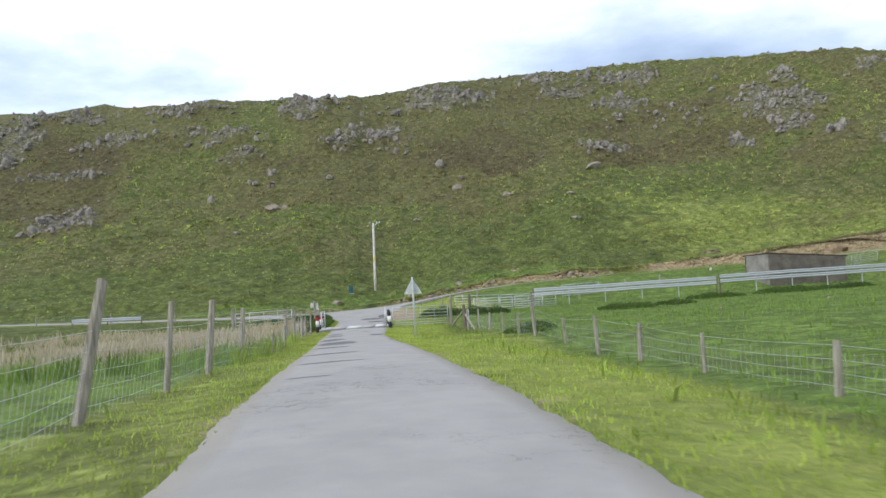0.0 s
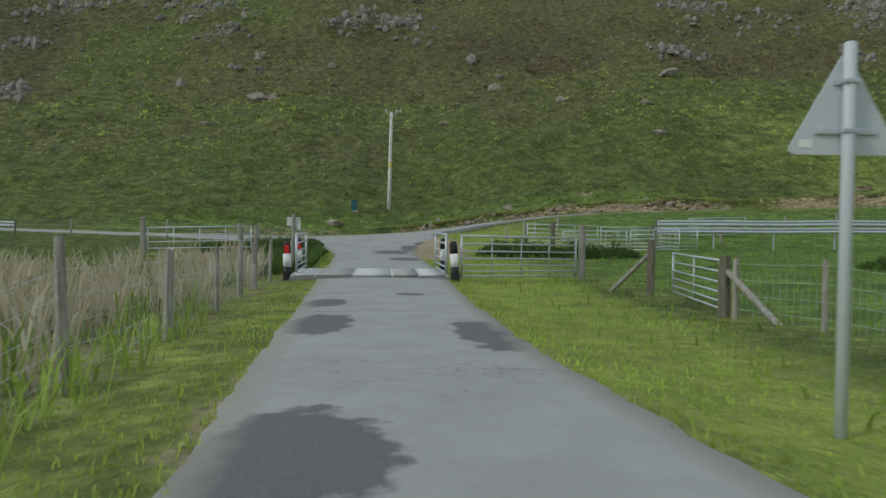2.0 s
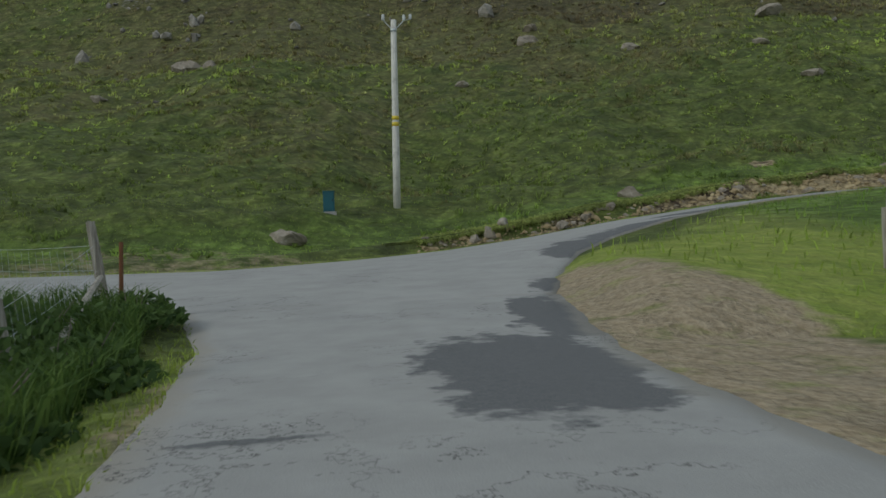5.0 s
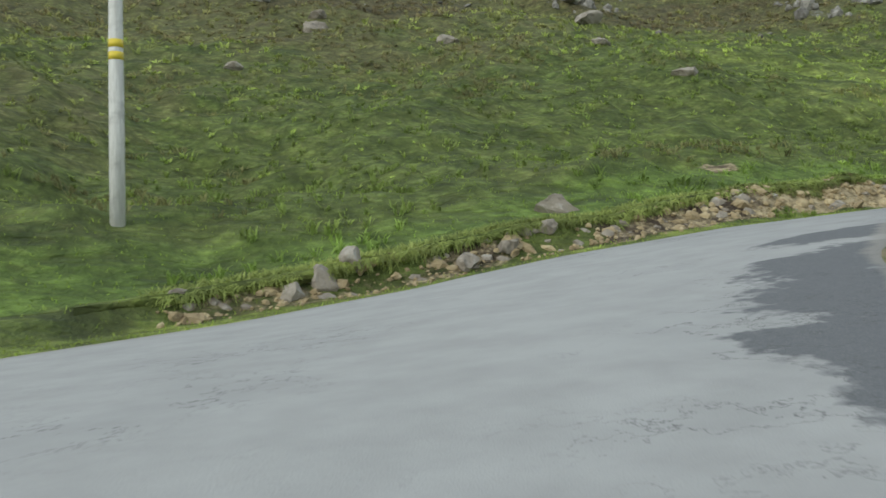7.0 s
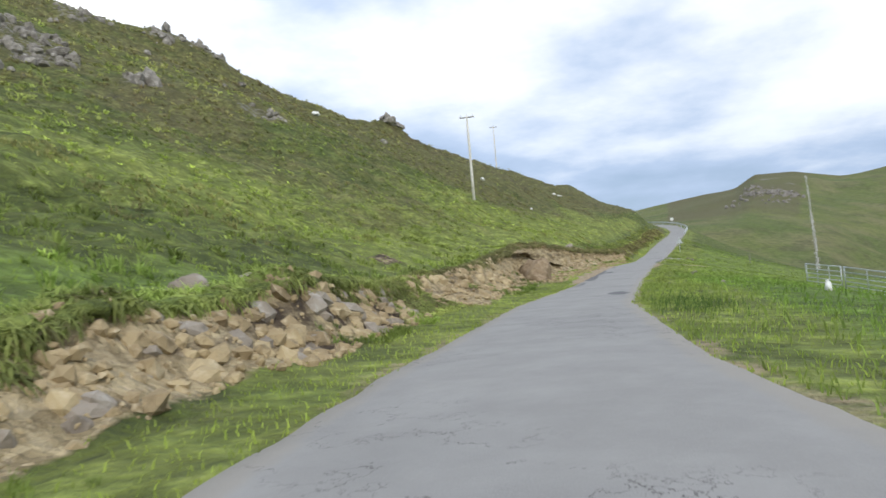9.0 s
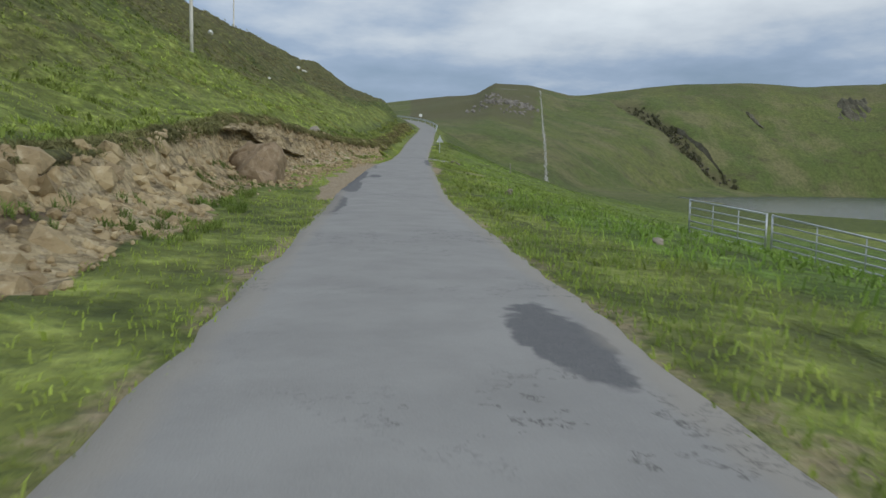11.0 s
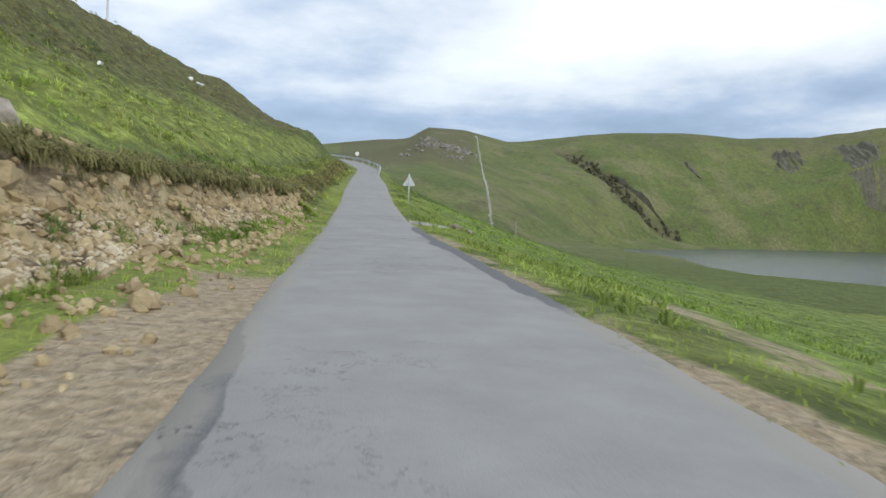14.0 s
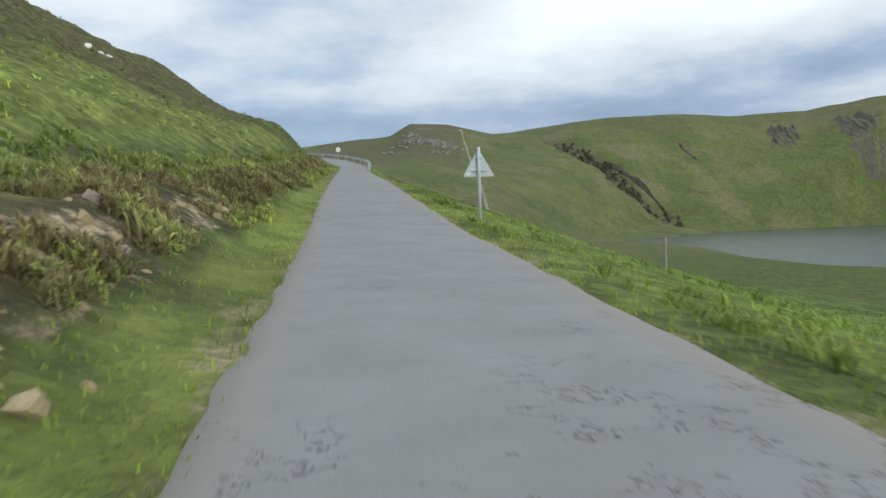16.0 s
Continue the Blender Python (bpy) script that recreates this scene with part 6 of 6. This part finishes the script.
at_ = np.repeat([(565, 4), (566, -8), (562, -17), (545, 18), (590, 0), (530, -4)], [50, 60, 50, 20, 30, 20], 0)
fx_, fy_ = (at_ + rng.normal(0, 1, (far_n, 2)) * (6, 4)).T
scatter_rocks("far_crag", np.stack([fx_, fy_, ground_height(fx_, fy_)], -1), rng.uniform(1.2, 4.2, far_n), rng.uniform(.5, 1.0, far_n), M_CRAG, "grey outcrop on the far moor", "crags", .4)


def on_sheet(x, y):
    """Height of the ground sheet itself, which is coarse far off."""
    i, j = np.searchsorted(gx, x).clip(1, len(gx) - 1), np.searchsorted(gy, y).clip(1, len(gy) - 1)
    a, b = (x - gx[i - 1]) / (gx[i] - gx[i - 1]), (y - gy[j - 1]) / (gy[j] - gy[j - 1])
    return (GZ[j - 1, i - 1] * (1 - a) + GZ[j - 1, i] * a) * (1 - b) + (GZ[j, i - 1] * (1 - a) + GZ[j, i] * a) * b


def far_cliff(label, top, foot, high, seed):
    """A broken rock face on the far slope, between its top edge and its foot."""
    nu, nv = 90, 26
    u, v = np.meshgrid(np.linspace(0, 1, nu), np.linspace(0, 1, nv))
    x = (top[0][0] + (top[1][0] - top[0][0]) * u) * (1 - v) + (foot[0][0] + (foot[1][0] - foot[0][0]) * u) * v
    y = (top[0][1] + (top[1][1] - top[0][1]) * u) * (1 - v) + (foot[0][1] + (foot[1][1] - foot[0][1]) * u) * v
    column = vnoise(y, v * 3 + seed, 2.6, seed) + .6 * vnoise(y, v * 9, 1.2, seed + 1) + .7 * vnoise(y, v * 14, 7, seed + 2)
    shelf = vnoise(y * .2, v * 40, 5, seed + 3)
    ragged = u + .16 * vnoise(v * 30, v * 0 + seed, 4, seed + 4) * (1 - u) - .16 * vnoise(v * 30, v * 0 + seed, 5, seed + 5) * u
    low = v + .35 * (column - .3) * v
    body = ease(.02, .2, ragged) * ease(.98, .8, ragged) * ease(0, .07, v) * ease(1.0, .75, low)
    rise = high * (body * (.5 + .5 * column + .25 * shelf) - .15)
    z = on_sheet(x, y) + rise
    me = mesh_np("cliff", np.stack([x, y, z], -1).reshape(-1, 3), grid_faces(nu, nv), M_FARROCK, smooth=False)
    return tagged(new("cliff", me), label, "cliff", "cliffs of the far moor")


far_cliff("dark fissured cliff high on the far moor", ((687, -303), (687, -332)), ((657, -285), (652, -314)), 4.5, 61)
far_cliff("dark fissured cliff high on the far moor", ((681, -352), (661, -384)), ((633, -336), (631, -366)), 4.5, 67)
far_cliff("small grey crag on the far moor", ((658, -210), (657, -216)), ((640, -212), (639, -217)), 4, 73)
far_cliff("brown rocky side of the gully on the far moor", ((611, -135), (572, -154)), ((597, -139), (560, -160)), 5, 79)

# ---- growth ----
def beside_side(n, lo, hi, near, far_, left):
    y = rng.uniform(lo, hi, n)
    d = near + (far_ - near) * rng.uniform(0, 1, n) ** 1.4
    x = lerp(y, SIDE_L) - d if left else lerp(y, SIDE_R) + d
    return x, y


def beside_hill(n, lo, hi, near, far_, up):
    x = rng.uniform(lo, hi, n)
    d = near + (far_ - near) * rng.uniform(0, 1, n) ** 1.4
    y = lerp(x, HILL_U) + d if up else lerp(x, HILL_D) - d
    return x, y


vx, vy = [], []
for n, lo, hi, a, b, left in ((15000, 0, 68, -.04, 1.6, True), (22000, 0, 66, -.04, 3.8, False)):
    x, y = beside_side(n, lo, hi, a, b, left)
    vx.append(x), vy.append(y)
for n, lo, hi, a, b, up in ((19000, -25, 120, -.03, 1.5, True), (18000, 20, 125, -.03, 3.5, False)):
    x, y = beside_hill(n, lo, hi, a, b, up)
    vx.append(x), vy.append(y)
vx, vy = np.concatenate(vx), np.concatenate(vy)
ok = (gravel_mask(vx, vy) < .5) & (soil_mask(vx, vy) < .6) & ((road_inside(vx, vy) < .03)) & ~((vx > .3) & (vx < 5.0) & (vy > 47.2) & (vy < 50.6))
vx, vy = vx[ok], vy[ok]
blades("verge_grass", vx, vy, rng.uniform(.035, .11, len(vx)), rng.uniform(.008, .02, len(vx)), .9, M_VERGE, "short bright green verge grass", "grass")

n = 46000
fx, fy = rng.uniform(-22, 60, n), rng.uniform(0, 84, n)
ok = (road_inside(fx, fy) < -1.2) & (fy < lerp(fx, HILL_D) - 1) & (gravel_mask(fx, fy) < .4)
fx, fy = fx[ok], fy[ok]
blades("field_grass", fx, fy, rng.uniform(.08, .28, len(fx)), rng.uniform(.02, .05, len(fx)), .8, M_GRASS, "lush green field grass", "grass")

n = 15000
fy = rng.uniform(51, 68.5, n)
fx = lerp(fy, SIDE_L) - .55 - 3.2 * rng.uniform(0, 1, n) ** 1.3
blades("tall_grass", fx, fy, rng.uniform(.25, .62, n), rng.uniform(.014, .034, n), .8, M_NETTLE, "tall green grass and nettles along the fence", "grass")

n = 9000
fx = rng.uniform(12, 60, n)
fy = lerp(fx, HILL_D) - .15 - 2.6 * rng.uniform(0, 1, n) ** 1.5
ok = vnoise(fx, fy, 2.2, 63) + .5 * vnoise(fx, fy, .8, 64) > -.1
fx, fy = fx[ok], fy[ok]
blades("rough_grass", fx, fy, rng.uniform(.05, .16, len(fx)), rng.uniform(.008, .02, len(fx)), .9, M_GRASS, "rough tall grass below the edge of the hill road", "grass")
n = 420
fx, fy = 29.5 + rng.normal(0, 1.3, n), 83.2 + rng.normal(0, .35, n)
fy = np.minimum(fy, lerp(fx, HILL_D) - .2)
blades("rushes", fx, fy, rng.uniform(.14, .36, n), rng.uniform(.006, .014, n), .7, M_NETTLE, "dark green clump of rushes beside the road", "rushes")

n = 5600
fx, fy = rng.uniform(-34, 2.2, n), rng.uniform(17, 60, n)
ok = fx < lerp(fy, SIDE_L) - 1.0 - .9 * ease(36, 44, fy)
fx, fy = fx[ok], fy[ok]
sz = rng.uniform(.2, .45, len(fx))
clumps("meadow_grass", fx, fy, sz, sz * rng.uniform(.8, 1.5, len(fx)), 9, sz * .045, M_GRASS, "rank green grass among the dry reeds", "grass", form=RISE)

n = 9000
rx_, ry_ = rng.uniform(-40, 1.6, n), rng.uniform(22, 58, n)
ok = (rx_ < lerp(ry_, SIDE_L) - 1.0 - .9 * ease(36, 44, ry_)) & (vnoise(rx_, ry_, 3.2, 61) + .4 * vnoise(rx_, ry_, 1, 62) > -.1 + .5 * ease(-18, -40, rx_) + ease(46, 56, ry_) * .6 + ease(28, 23, ry_) * .5)
rx_, ry_ = rx_[ok], ry_[ok]
sz = rng.uniform(.25, .6, len(rx_))
clumps("dry_reeds", rx_, ry_, sz, sz * rng.uniform(1.0, 1.8, len(rx_)), 13, sz * .04, M_DRY, "tall pale dry reeds and grass by the fence", "reeds", form=RISE)

# Tussocks, bracken and heather on the hillside
n = 34000
tx, ty = rng.uniform(-70, 190, n), 76 + 112 * rng.uniform(0, 1, n) ** 1.25
to = ty - lerp(tx, HILL_U)
tpp = lerp(tx, BANK_TOP)
ok = (to > tpp + .1) & (to < 105) & (crag_mask(tx, ty) < .6) & (soil_mask(tx, ty) < .3)
tx, ty, to = tx[ok], ty[ok], to[ok]
wild = cover(tx, ty)["heath"] + .15 * vnoise(tx, ty, 5, 33)
dice = rng.uniform(0, 1, len(tx))
kind_h = np.where(wild > .55, np.where(dice < .5, 2, 1), np.where(wild > .25, np.where(dice < .6, 1, 0), np.where(dice < .2, 1, 0)))
size = rng.uniform(.13, .34, len(tx)) * (.55 + 1.15 * ease(10, 50, to))
open_turf = (to > 5 + 4 * vnoise(tx, ty, 7, 36)) & (rng.uniform(0, 1, len(tx)) < .45 + .55 * ease(12, 35, to))
for which, nm, mat_, lab in ((0, "bracken", M_BRACKEN, "green bracken on the lower hillside"), (1, "tussock_grass", M_TUSSOCK, "olive tussock grass on the hillside"), (2, "heather", M_HEATH, "brown heather on the upper hillside")):
    h = (kind_h == which) & open_turf
    clumps(nm, tx[h], ty[h], size[h], size[h] * rng.uniform(.35, .8, h.sum()), 8, size[h] * .16, mat_, lab, nm.split("_")[0], z=ground_height(tx[h], ty[h]) - .03 - .12 * ease(35, 70, to[h]), form=RISE)
n = 8500
ux = rng.uniform(-12, 118, n)
uo = lerp(ux, BANK_TOP) + .6 + 30 * rng.uniform(0, 1, n) ** 1.35
uy = lerp(ux, HILL_U) + uo
ok = (vnoise(ux, uy, 2.6, 121) + .6 * vnoise(ux * .6, uy, 1.0, 122) > .05 - .3 * ease(4, 14, uo)) & (soil_mask(ux, uy) < .3) & (crag_mask(ux, uy) < .5)
ux, uy = ux[ok], uy[ok]
sz = rng.uniform(.12, .28, len(ux))
clumps("turf_hummock", ux, uy, sz, sz * rng.uniform(.55, 1.0, len(ux)), 9, sz * .13, M_HUMMOCK, "upright tufts of rough grass on the green slope", "grass", form=RISE)
n = 24000
sx_, so = rng.uniform(-30, 100, n), rng.uniform(0, 1, n)
sy_ = lerp(sx_, HILL_U) + lerp(sx_, BANK_TOP) + so * 11
blades("slope_grass", sx_, sy_, rng.uniform(.05, .13, n), rng.uniform(.015, .035, n), .9, M_VERGE, "cropped green grass above the bank", "grass")

def turf_lip():
    """The sod that hangs over the cut bank: a ragged ledge with a torn underside."""
    x = np.arange(3.0, 99.0, .11)
    u, tp = lerp(x, HILL_U), lerp(x, BANK_TOP)
    rag = .17 + .09 * ease(42, 52, x) + .10 * vnoise(x, x * 0, .9, 71) + .08 * vnoise(x, x * 0, .33, 72) + .12 * vnoise(x, x * 0, 4.0, 73)
    rag = np.clip(rag, .0, .62) * ease(3, 6, x) * (1 - .8 * ease(29, 30.5, x) * (1 - ease(32.5, 33.5, x)))
    thick = np.clip(.13 + .06 * vnoise(x, x * 0, .7, 74) + .04 * vnoise(x, x * 0, .28, 75) + .06 * ease(34, 48, x), .05, .4)
    brow = tp - .10
    z0 = ground_height(x, u + tp + .10)
    rows = [(brow + .75, ground_height(x, u + brow + .75) + .012), (brow + .25, np.maximum(z0 + .05, ground_height(x, u + brow + .25) + .03)), (brow - rag * .6, z0 + .05), (brow - rag, z0 - thick * .35), (brow - rag * .85, z0 - thick), (brow - rag * .3, z0 - thick * 1.1), (brow + .35, z0 - thick * 1.6)]
    v = np.stack([np.stack([x, u + o, z + .025 * vnoise(x, x * 0 + k * 7, .4, 76 + k)], -1) for k, (o, z) in enumerate(rows)], 1).reshape(-1, 3)
    at = cover(v[:, 0], v[:, 1])
    at["heath"] = np.maximum(at["heath"], ease(33, 40, v[:, 0]) * np.tile([.1, .35, .7, .95, 1, 1, 1], len(x)))
    at["lush"] = np.maximum(at["lush"] * 0, .5 * (1 - ease(33, 40, v[:, 0])))
    return tagged(new("turf_lip", mesh_np("turf_lip", v, grid_faces(7, len(x)), M_GROUND, at)), "ragged overhanging sod along the top of the cut bank", "turf", kind="stuff")


turf_lip()
# Overhanging turf along the top of the bank, heather bank further on
for lo, hi, n, mat_, lab in ((4, 38, 2200, M_TUSSOCK, "green overhanging turf at the bank top"), (34, 98, 3600, M_HEATH, "dark overhanging turf and heather at the bank top")):
    ox = rng.uniform(lo, hi, n)
    oy = lerp(ox, HILL_U) + lerp(ox, BANK_TOP) + .10 - .14 * ease(42, 52, ox) + rng.normal(.0, .17, n)
    sz = rng.uniform(.09, .22, n)
    clumps("turf_edge", ox, oy, sz, sz * .7, 10, sz * .085, mat_, lab, "turf", form=RISE)
    ox = rng.uniform(lo, hi, n)
    oy = lerp(ox, HILL_U) + lerp(ox, BANK_TOP) - .18 - .14 * ease(42, 52, ox) + rng.normal(.0, .09, n)
    sz = rng.uniform(.09, .23, n)
    clumps("turf_fringe", ox, oy, sz, sz * rng.uniform(.4, .9, n), 9, sz * .06, mat_, lab.replace("overhanging turf", "roots and grass hanging"), "turf", z=ground_height(ox, lerp(ox, HILL_U) + lerp(ox, BANK_TOP) + .08) - .02, form=HANG)
for lo, hi, n, mat_, lab in ((13, 31, 1500, M_TUSSOCK, "rough grass draped over the stones of the bank"), (14, 31, 900, M_HEATH, "dark roots and heather draped over the stones of the bank"), (33, 68, 900, M_HEATH, "dark heather draped over the cut"), (29.2, 34.6, 700, M_TUSSOCK, "rough green grass covering a gap in the cut bank"), (29.2, 34.6, 350, M_HEATH, "dark roots and heather in a gap of the cut bank")):
    ox = rng.uniform(lo, hi, n)
    deep = .34 * np.clip(.6 + .8 * vnoise(ox, ox * 0, 2.1, 105), 0, 1.3)
    oy = lerp(ox, HILL_U) + lerp(ox, BANK_TOP) - .08 - deep * rng.uniform(0, 1, n)
    sz = rng.uniform(.08, .19, n)
    if hi < 36 and lo > 28:
        oy = lerp(ox, HILL_U) + lerp(ox, BANK_FOOT) + (lerp(ox, BANK_TOP) - lerp(ox, BANK_FOOT)) * rng.uniform(-.1, 1, n)
    clumps("draped_turf", ox, oy, sz, sz * rng.uniform(.3, .6, n), 15, sz * .075, mat_, lab, "turf", form=DROOP)
for n, mat_, lab, wide in ((5400, M_HEATH, "dark brown straggling heather on the roadside bank", 1.5), (3600, M_TUSSOCK, "rough green grass among the bank heather", 3.2), (1500, M_BRACKEN, "green weeds on the roadside bank", 1.7)):
    ox = 96 + 86 * rng.uniform(0, 1, n) ** 1.6
    oy = lerp(ox, HILL_U) + .98 + .4 * vnoise(ox, ox * 0, 3.1, 93) + wide * rng.uniform(0, 1, n) ** 1.2
    ok = vnoise(ox, oy, 1.4, 101) + .5 * vnoise(ox, oy, .6, 102) > (-.25 if mat_ is M_HEATH else -.1)
    ox, oy = ox[ok], oy[ok]
    sz = rng.uniform(.07, .19, len(ox)) * (1 + .6 * vnoise(ox, oy, 1.5, 95)) * (1 + .8 * ease(110, 160, ox))
    clumps("bank_heather" if mat_ is M_HEATH else "bank_grass", ox, oy, sz, sz * rng.uniform(.6, 1.3, len(ox)), 13, sz * .105, mat_, lab, "heather" if mat_ is M_HEATH else "grass", form=RISE)
n = 9000
ox = rng.uniform(40, 150, n)
oy = lerp(ox, HILL_D) - .6 - 26 * rng.uniform(0, 1, n) ** 1.6
ok = (gravel_mask(ox, oy) < .3) & (vnoise(ox, oy, 3.2, 111) + .5 * vnoise(ox, oy, 1.1, 112) > -.15)
ox, oy = ox[ok], oy[ok]
sz = rng.uniform(.09, .22, len(ox))
clumps("pasture_tufts", ox, oy, sz, sz * rng.uniform(.4, .8, len(ox)), 7, sz * .10, M_HUMMOCK, "rough green grass tufts below the hill road", "grass", form=RISE)
n = 1500
ox = rng.uniform(17, 98, n)
ot = rng.uniform(0, 1, n) ** 1.7
oy = lerp(ox, HILL_U) + lerp(ox, BANK_FOOT) - .5 + (lerp(ox, BANK_TOP) - lerp(ox, BANK_FOOT)) * ot * .8
ok = vnoise(ox, oy, 1.6, 98) > -.05
ox, oy = ox[ok], oy[ok]
sz = rng.uniform(.08, .22, len(ox))
clumps("bank_tufts", ox, oy, sz * .8, sz * .7, 26, sz * .035, M_GRASS, "tufts of grass and weeds on the rubble", "tufts", form=RISE)
n = 4200
ox = rng.uniform(70, 180, n)
oy = lerp(ox, HILL_U) + lerp(ox, BANK_TOP) + rng.uniform(.5, 16, n)
ok = vnoise(ox, oy, 3.4, 96) + .5 * vnoise(ox, oy, 1.3, 97) > .42
ox, oy = ox[ok], oy[ok]
sz = rng.uniform(.12, .26, len(ox))
clumps("slope_heather", ox, oy, sz, sz * .8, 16, sz * .06, M_HEATH, "brown heather in patches on the green slope", "heather", form=RISE)
n = 15000
ox = rng.uniform(-60, 72, n)
oy = lerp(ox, HILL_U) + lerp(ox, BANK_TOP) + 4 + 52 * rng.uniform(0, 1, n)
ok = .75 * ease(4.5, 1.5, np.hypot((ox - 21.5) * .62, oy - 93.2)) + vnoise(ox, oy, 5.5, 99) + .6 * vnoise(ox, oy, 1.9, 100) + .25 * ease(20, 50, oy - lerp(ox, HILL_U)) > .62
ox, oy = ox[ok], oy[ok]
sz = rng.uniform(.2, .42, len(ox))
clumps("slope_heather", ox, oy, sz, sz * .6, 10, sz * .075, M_HEATH, "dark heather in patches on the open hillside", "heather", form=RISE)


def bush(x, y, rx, ry, hgt, seed, label, leaf):
    """A shrub: short stems under a crown of many leaves."""
    t = thing("bush", label, "bush", (x, y, gz(x, y)), "roadside bushes")
    bm = bmesh.new()
    rr = random.Random(seed)
    for _ in range(9):
        a = rr.uniform(0, math.tau)
        rod(bm, (math.cos(a) * rx * .2, math.sin(a) * ry * .2, -.1), (math.cos(a) * rx * rr.uniform(.3, .8), math.sin(a) * ry * rr.uniform(.3, .8), hgt * rr.uniform(.5, .9)), .012, .004, 5)
    part("stems", bm, M_WOOD_DARK, t)
    n = int(900 * rx * ry + 500)
    r_ = np.random.default_rng(seed)
    u, v = r_.uniform(0, math.tau, n), r_.uniform(0, 1, n) ** .5
    px, py = np.cos(u) * v * rx, np.sin(u) * v * ry
    lump = .72 + .35 * vnoise(px + x, py + y, .5, seed)
    pz = hgt * np.sqrt(np.clip(1 - v ** 2 * .92, .03, 1)) * lump * r_.uniform(.25, 1.05, n)
    pts = np.stack([px, py, pz], -1)
    d1, d2 = r_.normal(0, 1, (n, 3)), r_.normal(0, 1, (n, 3))
    d1 /= np.linalg.norm(d1, axis=1)[:, None]
    d2 -= d1 * (d1 * d2).sum(1)[:, None]
    d2 /= np.linalg.norm(d2, axis=1)[:, None]
    s = r_.uniform(.035, .085, n)[:, None]
    q = np.stack([pts - d1 * s, pts + d2 * s * .5, pts + d1 * s, pts - d2 * s * .5], 1).reshape(-1, 3)
    ob = new("crown", mesh_np("crown", q, np.arange(n * 4).reshape(-1, 4), leaf, smooth=False))
    ob.parent = t
    return t


for i, (x, y, rx, ry, hgt) in enumerate(((-.4, 62.6, 1.0, 1.2, .62), (-.3, 64.6, .9, 1.1, .68), (-1.3, 66.3, 1.1, 1.2, .6), (-2.4, 63.2, 1.2, 1.3, .55), (-.2, 60.2, .6, .9, .5), (-1.2, 58.4, .9, 1.4, .5), (-.4, 67.4, .6, .8, .5), (-4.6, 66.3, 1.5, 1.2, .5),
                                         (8.1, 62.6, .9, .9, .95), (9.0, 62.2, 1.0, .9, 1.0), (10.1, 61.8, 1.1, 1.0, .95), (11.4, 61.4, 1.2, 1.0, .9), (12.9, 61.1, 1.3, 1.0, .85),
                                         (9.9, 29.2, .9, 1.3, .38), (10.6, 31.2, .8, 1.2, .34), (20.6, 52, 2.0, 1.3, .5), (24, 52.5, 1.5, 1.0, .4), (30, 60, 2.4, 1.2, .5), (36, 60.5, 2.8, 1.3, .55), (41, 61, 2.4, 1.3, .5))):
    bush(x, y, rx, ry, hgt, 300 + i, "low dark green nettles and shrub in the field" if y < 61 and x > 5 else "dense dark green shrub beside the fence" if x < 30 and y < 70 else "low green shrub on the verge", M_NETTLE if y < 61 and x > 5 else M_BUSH)
gs = []
for line_, n_, wide in ((GULLY, 90, 9), (GULLY2, 14, 4)):
    k_ = np.linspace(0, 1, len(line_))
    u_ = rng.uniform(0, 1, n_)
    la = np.array(line_, float)
    gs.append(np.stack([np.interp(u_, k_, la[:, 0]) + rng.normal(0, wide * .6, n_), np.interp(u_, k_, la[:, 1]) + rng.normal(0, wide, n_)], -1))
gs = np.concatenate(gs)
sz = rng.uniform(.8, 2.6, len(gs))
clumps("gully_scrub", gs[:, 0], gs[:, 1], sz, sz * 1.1, 26, sz * .22, M_SCRUB, "dark scrub along the gullies of the far moor", "scrub", z=ground_height(gs[:, 0], gs[:, 1]) - 4.6)
gr = gs[gs[:, 1] < -124]
gr = np.concatenate([gr, gr + rng.normal(0, 4, gr.shape), gr + rng.normal(0, 5, gr.shape)])
scatter_rocks("gully_rocks", np.column_stack([gr, ground_height(gr[:, 0], gr[:, 1]) - 4.2]), rng.uniform(1.0, 2.8, len(gr)), rng.uniform(.6, 1.2, len(gr)), M_FARROCK, "brown rocks along the gully of the far moor", "rocks", .3)
